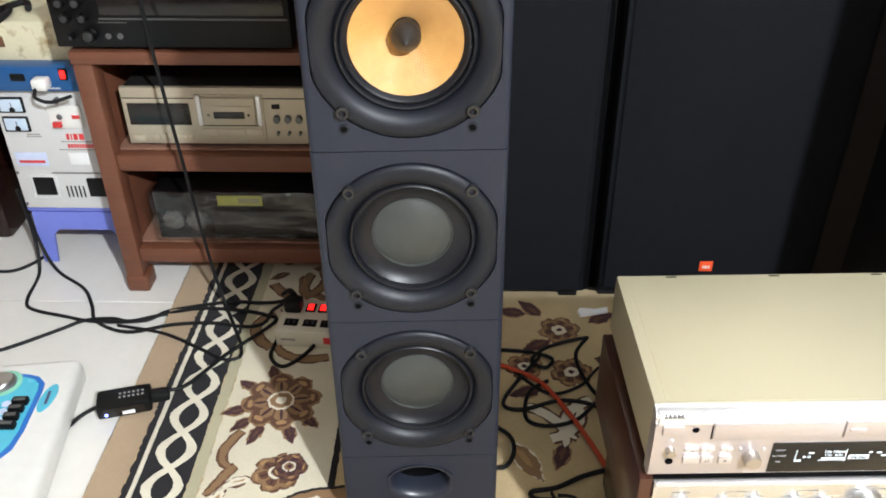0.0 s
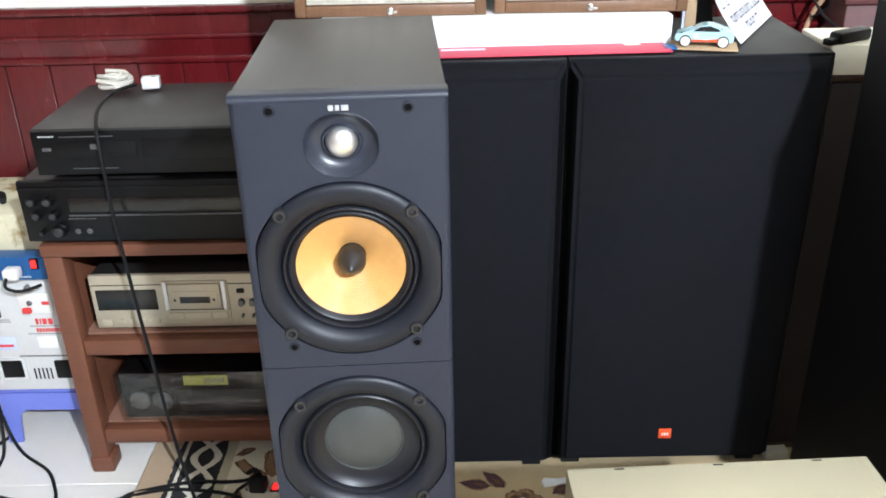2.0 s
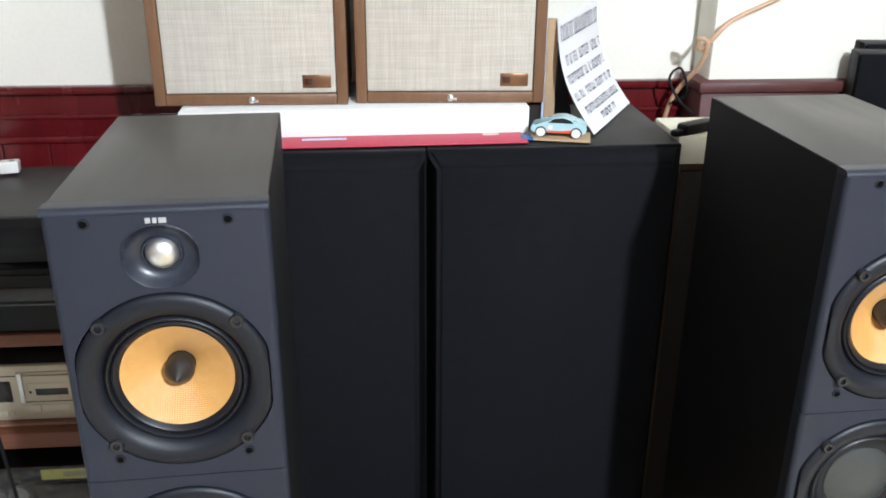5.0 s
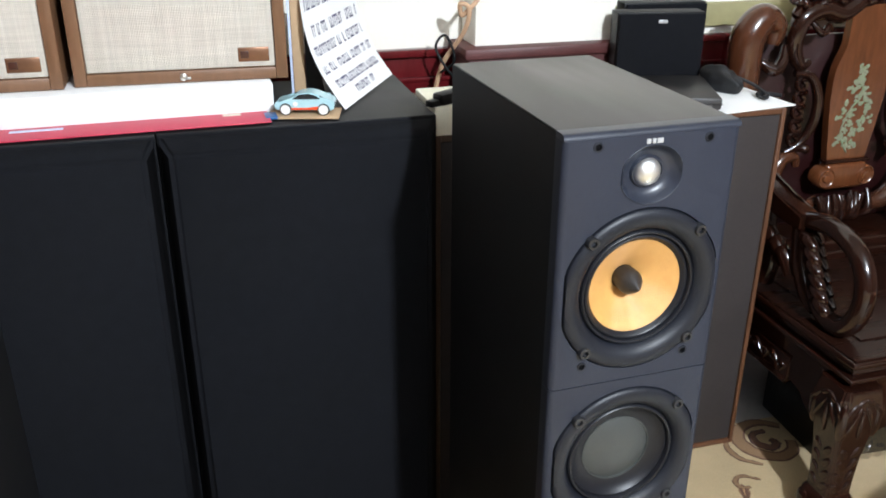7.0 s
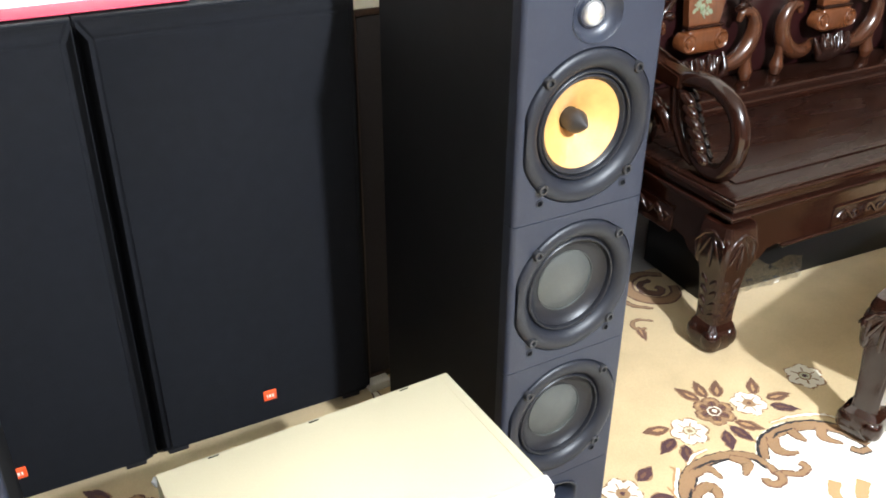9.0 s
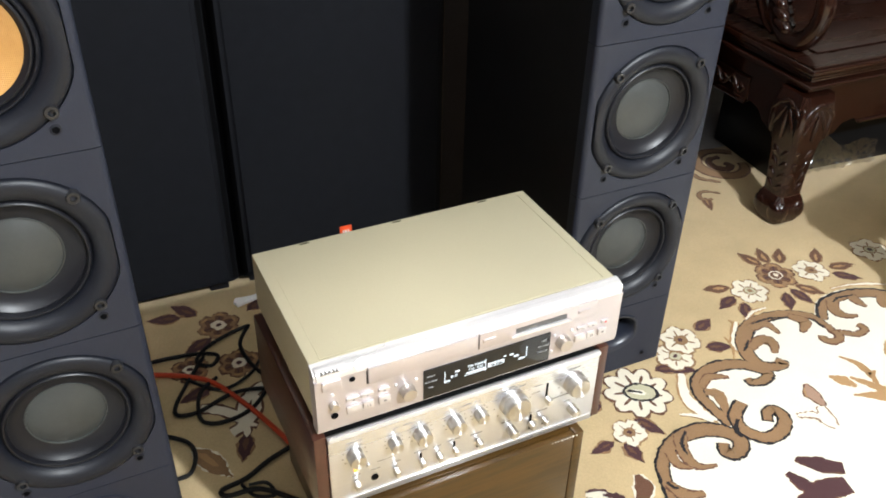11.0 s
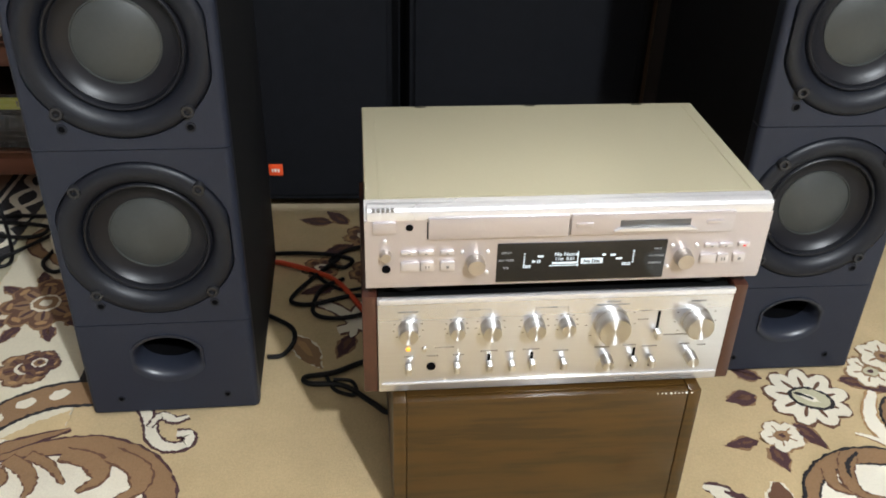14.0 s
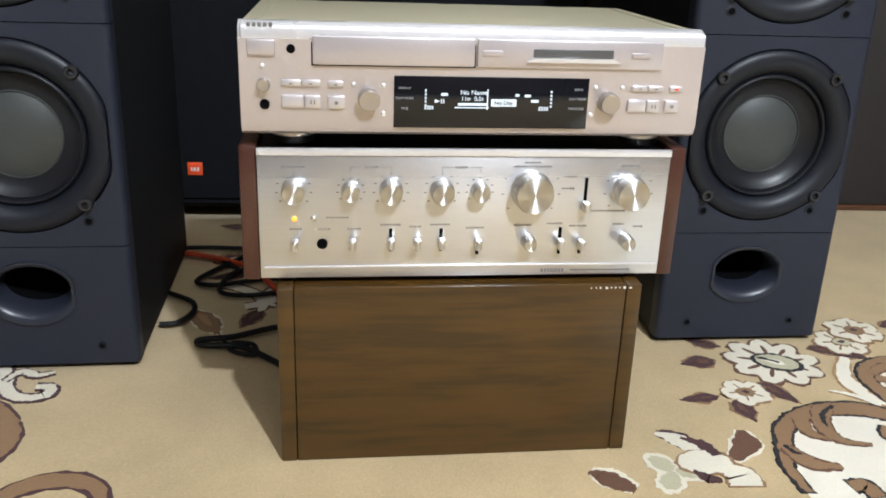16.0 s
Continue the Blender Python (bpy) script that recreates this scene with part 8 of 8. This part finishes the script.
            # arched arm from the crest, hooked downwards
            arch = sweep([(cx + s * 0.040, by - 0.014, 1.000), (cx + s * 0.090, by - 0.016, 0.972), (cx + s * 0.140, by - 0.018, 0.985), (cx + s * 0.190, by - 0.018, 0.965), (cx + s * 0.203, by - 0.016, 0.905), (cx + s * 0.178, by - 0.014, 0.858), (cx + s * 0.150, by - 0.012, 0.862)], [0.022, 0.024, 0.024, 0.024, 0.021, 0.016, 0.009], 12, 6)
            part("crest_arm", arch, ROSEWOOD, root, smooth=60)
            part("arm_leaf", sweep([(cx + s * 0.165, by - 0.02, 0.955), (cx + s * 0.140, by - 0.03, 0.930), (cx + s * 0.118, by - 0.02, 0.945), (cx + s * 0.100, by - 0.012, 0.930)], [0.006, 0.010, 0.008, 0.003], 7, 4), ROSEWOOD, root, smooth=60)
        for k in range(70):
            u = r.uniform(-0.215, 0.215)
            z = 0.982 + r.uniform(0, 0.095) * (1.1 - abs(u) / 0.28)
            part("carved_crest", sweep([(cx + u, by - 0.01, z), (cx + u + r.uniform(-0.02, 0.02), by - 0.030, z + r.uniform(-0.01, 0.03)), (cx + u + r.uniform(-0.03, 0.03), by - 0.016, z + r.uniform(0, 0.04))], [0.008, 0.012, 0.005], 7, 4), ROSEWOOD, root, smooth=60)
        part("crest_board", slab([(cx - 0.085, 0.985), (cx + 0.085, 0.985), (cx + 0.075, 1.05), (cx - 0.075, 1.05)], -by - 0.006, -by + 0.012, m=UPRIGHT), ROSEWOOD, root)
    # end post with its rolled head
    post = sweep([(0.034, by, 0.384), (0.030, by, 0.50), (0.048, by - 0.006, 0.62), (0.046, by - 0.010, 0.72), (0.028, by - 0.012, 0.80), (0.018, by - 0.014, 0.875), (0.022, by - 0.016, 0.935), (0.052, by - 0.018, 0.968), (0.086, by - 0.018, 0.948), (0.084, by - 0.018, 0.910)], [0.036, 0.034, 0.030, 0.032, 0.037, 0.040, 0.040, 0.036, 0.027, 0.016], 16, 6)
    part("end_post", post, POSTWOOD, root, "rounded reddish brown end post", smooth=60)
    part("post_leaf", sweep([(0.060, by - 0.02, 0.870), (0.092, by - 0.03, 0.852), (0.116, by - 0.024, 0.872), (0.124, by - 0.012, 0.905)], [0.010, 0.016, 0.014, 0.006], 8, 5), ROSEWOOD, root, smooth=60)
    # arm: a flat dark board that ends in a polished hoop, carved scales inside
    ax = 0.036
    board = slab([(0.235, 0.566), (0.235, 0.604), (0.330, 0.612), (0.430, 0.640), (0.530, 0.700), (0.530, 0.655), (0.430, 0.596), (0.330, 0.570)], -0.027, 0.027, m=Matrix.Translation((ax, 0, 0)) @ Matrix(((0, 0, 1, 0), (1, 0, 0, 0), (0, 1, 0, 0), (0, 0, 0, 1))))
    bmesh.ops.bevel(board, geom=board.edges[:], offset=0.006, segments=2, affect="EDGES")
    part("arm_board", board, ROSEWOOD, root, "flat dark arm board", smooth=40)
    hoop = sweep([(ax, 0.242, 0.588), (ax, 0.190, 0.600), (ax, 0.130, 0.594), (ax, 0.078, 0.566), (ax, 0.052, 0.515), (ax, 0.056, 0.458), (ax, 0.086, 0.414), (ax, 0.130, 0.404), (ax, 0.172, 0.424), (ax, 0.196, 0.460), (ax, 0.204, 0.500)], [0.021, 0.021, 0.021, 0.022, 0.022, 0.022, 0.023, 0.021, 0.019, 0.017, 0.012], 16, 7)
    part("arm_hoop", hoop, ROSEWOOD, root, "polished round arm hoop", smooth=60)
    for k in range(6):
        z, y = 0.545 - 0.024 * k, 0.222 - 0.014 * k
        part("bracket_scale", sweep([(ax, y + 0.034, z + 0.006), (ax - 0.010, y + 0.008, z + 0.010), (ax - 0.012, y - 0.016, z), (ax - 0.004, y - 0.026, z - 0.012)], [0.013, 0.016, 0.013, 0.005], 9, 4), ROSEWOOD, root, smooth=60)
        part("bracket_scale", sweep([(ax, y + 0.034, z + 0.006), (ax + 0.012, y + 0.008, z + 0.010), (ax + 0.012, y - 0.014, z)], [0.012, 0.015, 0.007], 9, 4), ROSEWOOD, root, smooth=60)
    part("arm_bracket", sweep([(ax, 0.262, 0.575), (ax, 0.255, 0.53), (ax, 0.240, 0.48), (ax, 0.205, 0.43), (ax, 0.175, 0.404)], [0.022, 0.022, 0.024, 0.022, 0.014], 10, 6), ROSEWOOD, root, smooth=60)
    for k in range(4):
        part("bracket_leaf", sweep([(ax - 0.008, 0.262 + 0.028 * k, 0.455 + 0.012 * k), (ax - 0.016, 0.290 + 0.028 * k, 0.500 + 0.012 * k), (ax - 0.006, 0.318 + 0.028 * k, 0.470 + 0.016 * k)], [0.016, 0.019, 0.009], 9, 4), ROSEWOOD, root, smooth=60)
    part("arm_stay", sweep([(ax, 0.36, 0.400), (ax, 0.345, 0.45), (ax, 0.375, 0.51), (ax, 0.385, 0.59)], [0.024, 0.020, 0.022, 0.018], 10, 5), ROSEWOOD, root, smooth=60)
    return root


bench()


def wrapped_box():
    root = thing("wrapped_black_box", (1.690, 1.490, RUG), -2.5, "long black box wrapped in clear film under the bench", "box")
    part("box", box(0.0, 0.95, 0.0, 0.24, 0.0, 0.175, 0.004), HIFIBLACK, root)
    own = bmesh.new()
    bmesh.ops.create_grid(own, x_segments=70, y_segments=22, size=0.5)
    for v in own.verts:
        u, w = v.co.x + 0.5, v.co.y + 0.5
        p = Vector((u * 9, w * 2.4, 1.7))
        v.co = Vector((0.0 + u * 0.34, -0.006 - 0.018 * (1 - w) * abs(noise.noise(p * 2)) - 0.006 * abs(noise.noise(p * 5)) - 0.018 * max(0.0, 0.25 - w), 0.001 + w * 0.092 * (0.8 + 0.5 * noise.noise(Vector((u * 3.5, 0, 4))))))
    part("film", own, clear_film("shiny_clear_film", 0.22, 0.14, 30, 0.005), root, "crumpled shiny clear film", smooth=35)
    return root


wrapped_box()


def tea_table():
    root = thing("carved_tea_table", (1.640, 0.940, RUG), 15, "low rosewood tea table with carved legs on the carpet", "table")
    for x, y in ((0.0, 0.0), (0.62, 0.0), (0.0, -0.62), (0.62, -0.62)):
        leg = part("leg", carved_leg(0.335, 0.066, 0.084), ROSEWOOD, root, smooth=30)
        leg.location = (x, y, 0)
        leg_carving(leg, 0.335, 0.066, 0.084, tongues=0)
    part("apron", box(0.02, 0.60, -0.60, -0.02, 0.28, 0.34, 0.006), ROSEWOOD, root)
    part("top", box(-0.008, 0.63, -0.63, 0.008, 0.3405, 0.372, 0.008), ROSEWOOD, root, "polished table top")


tea_table()
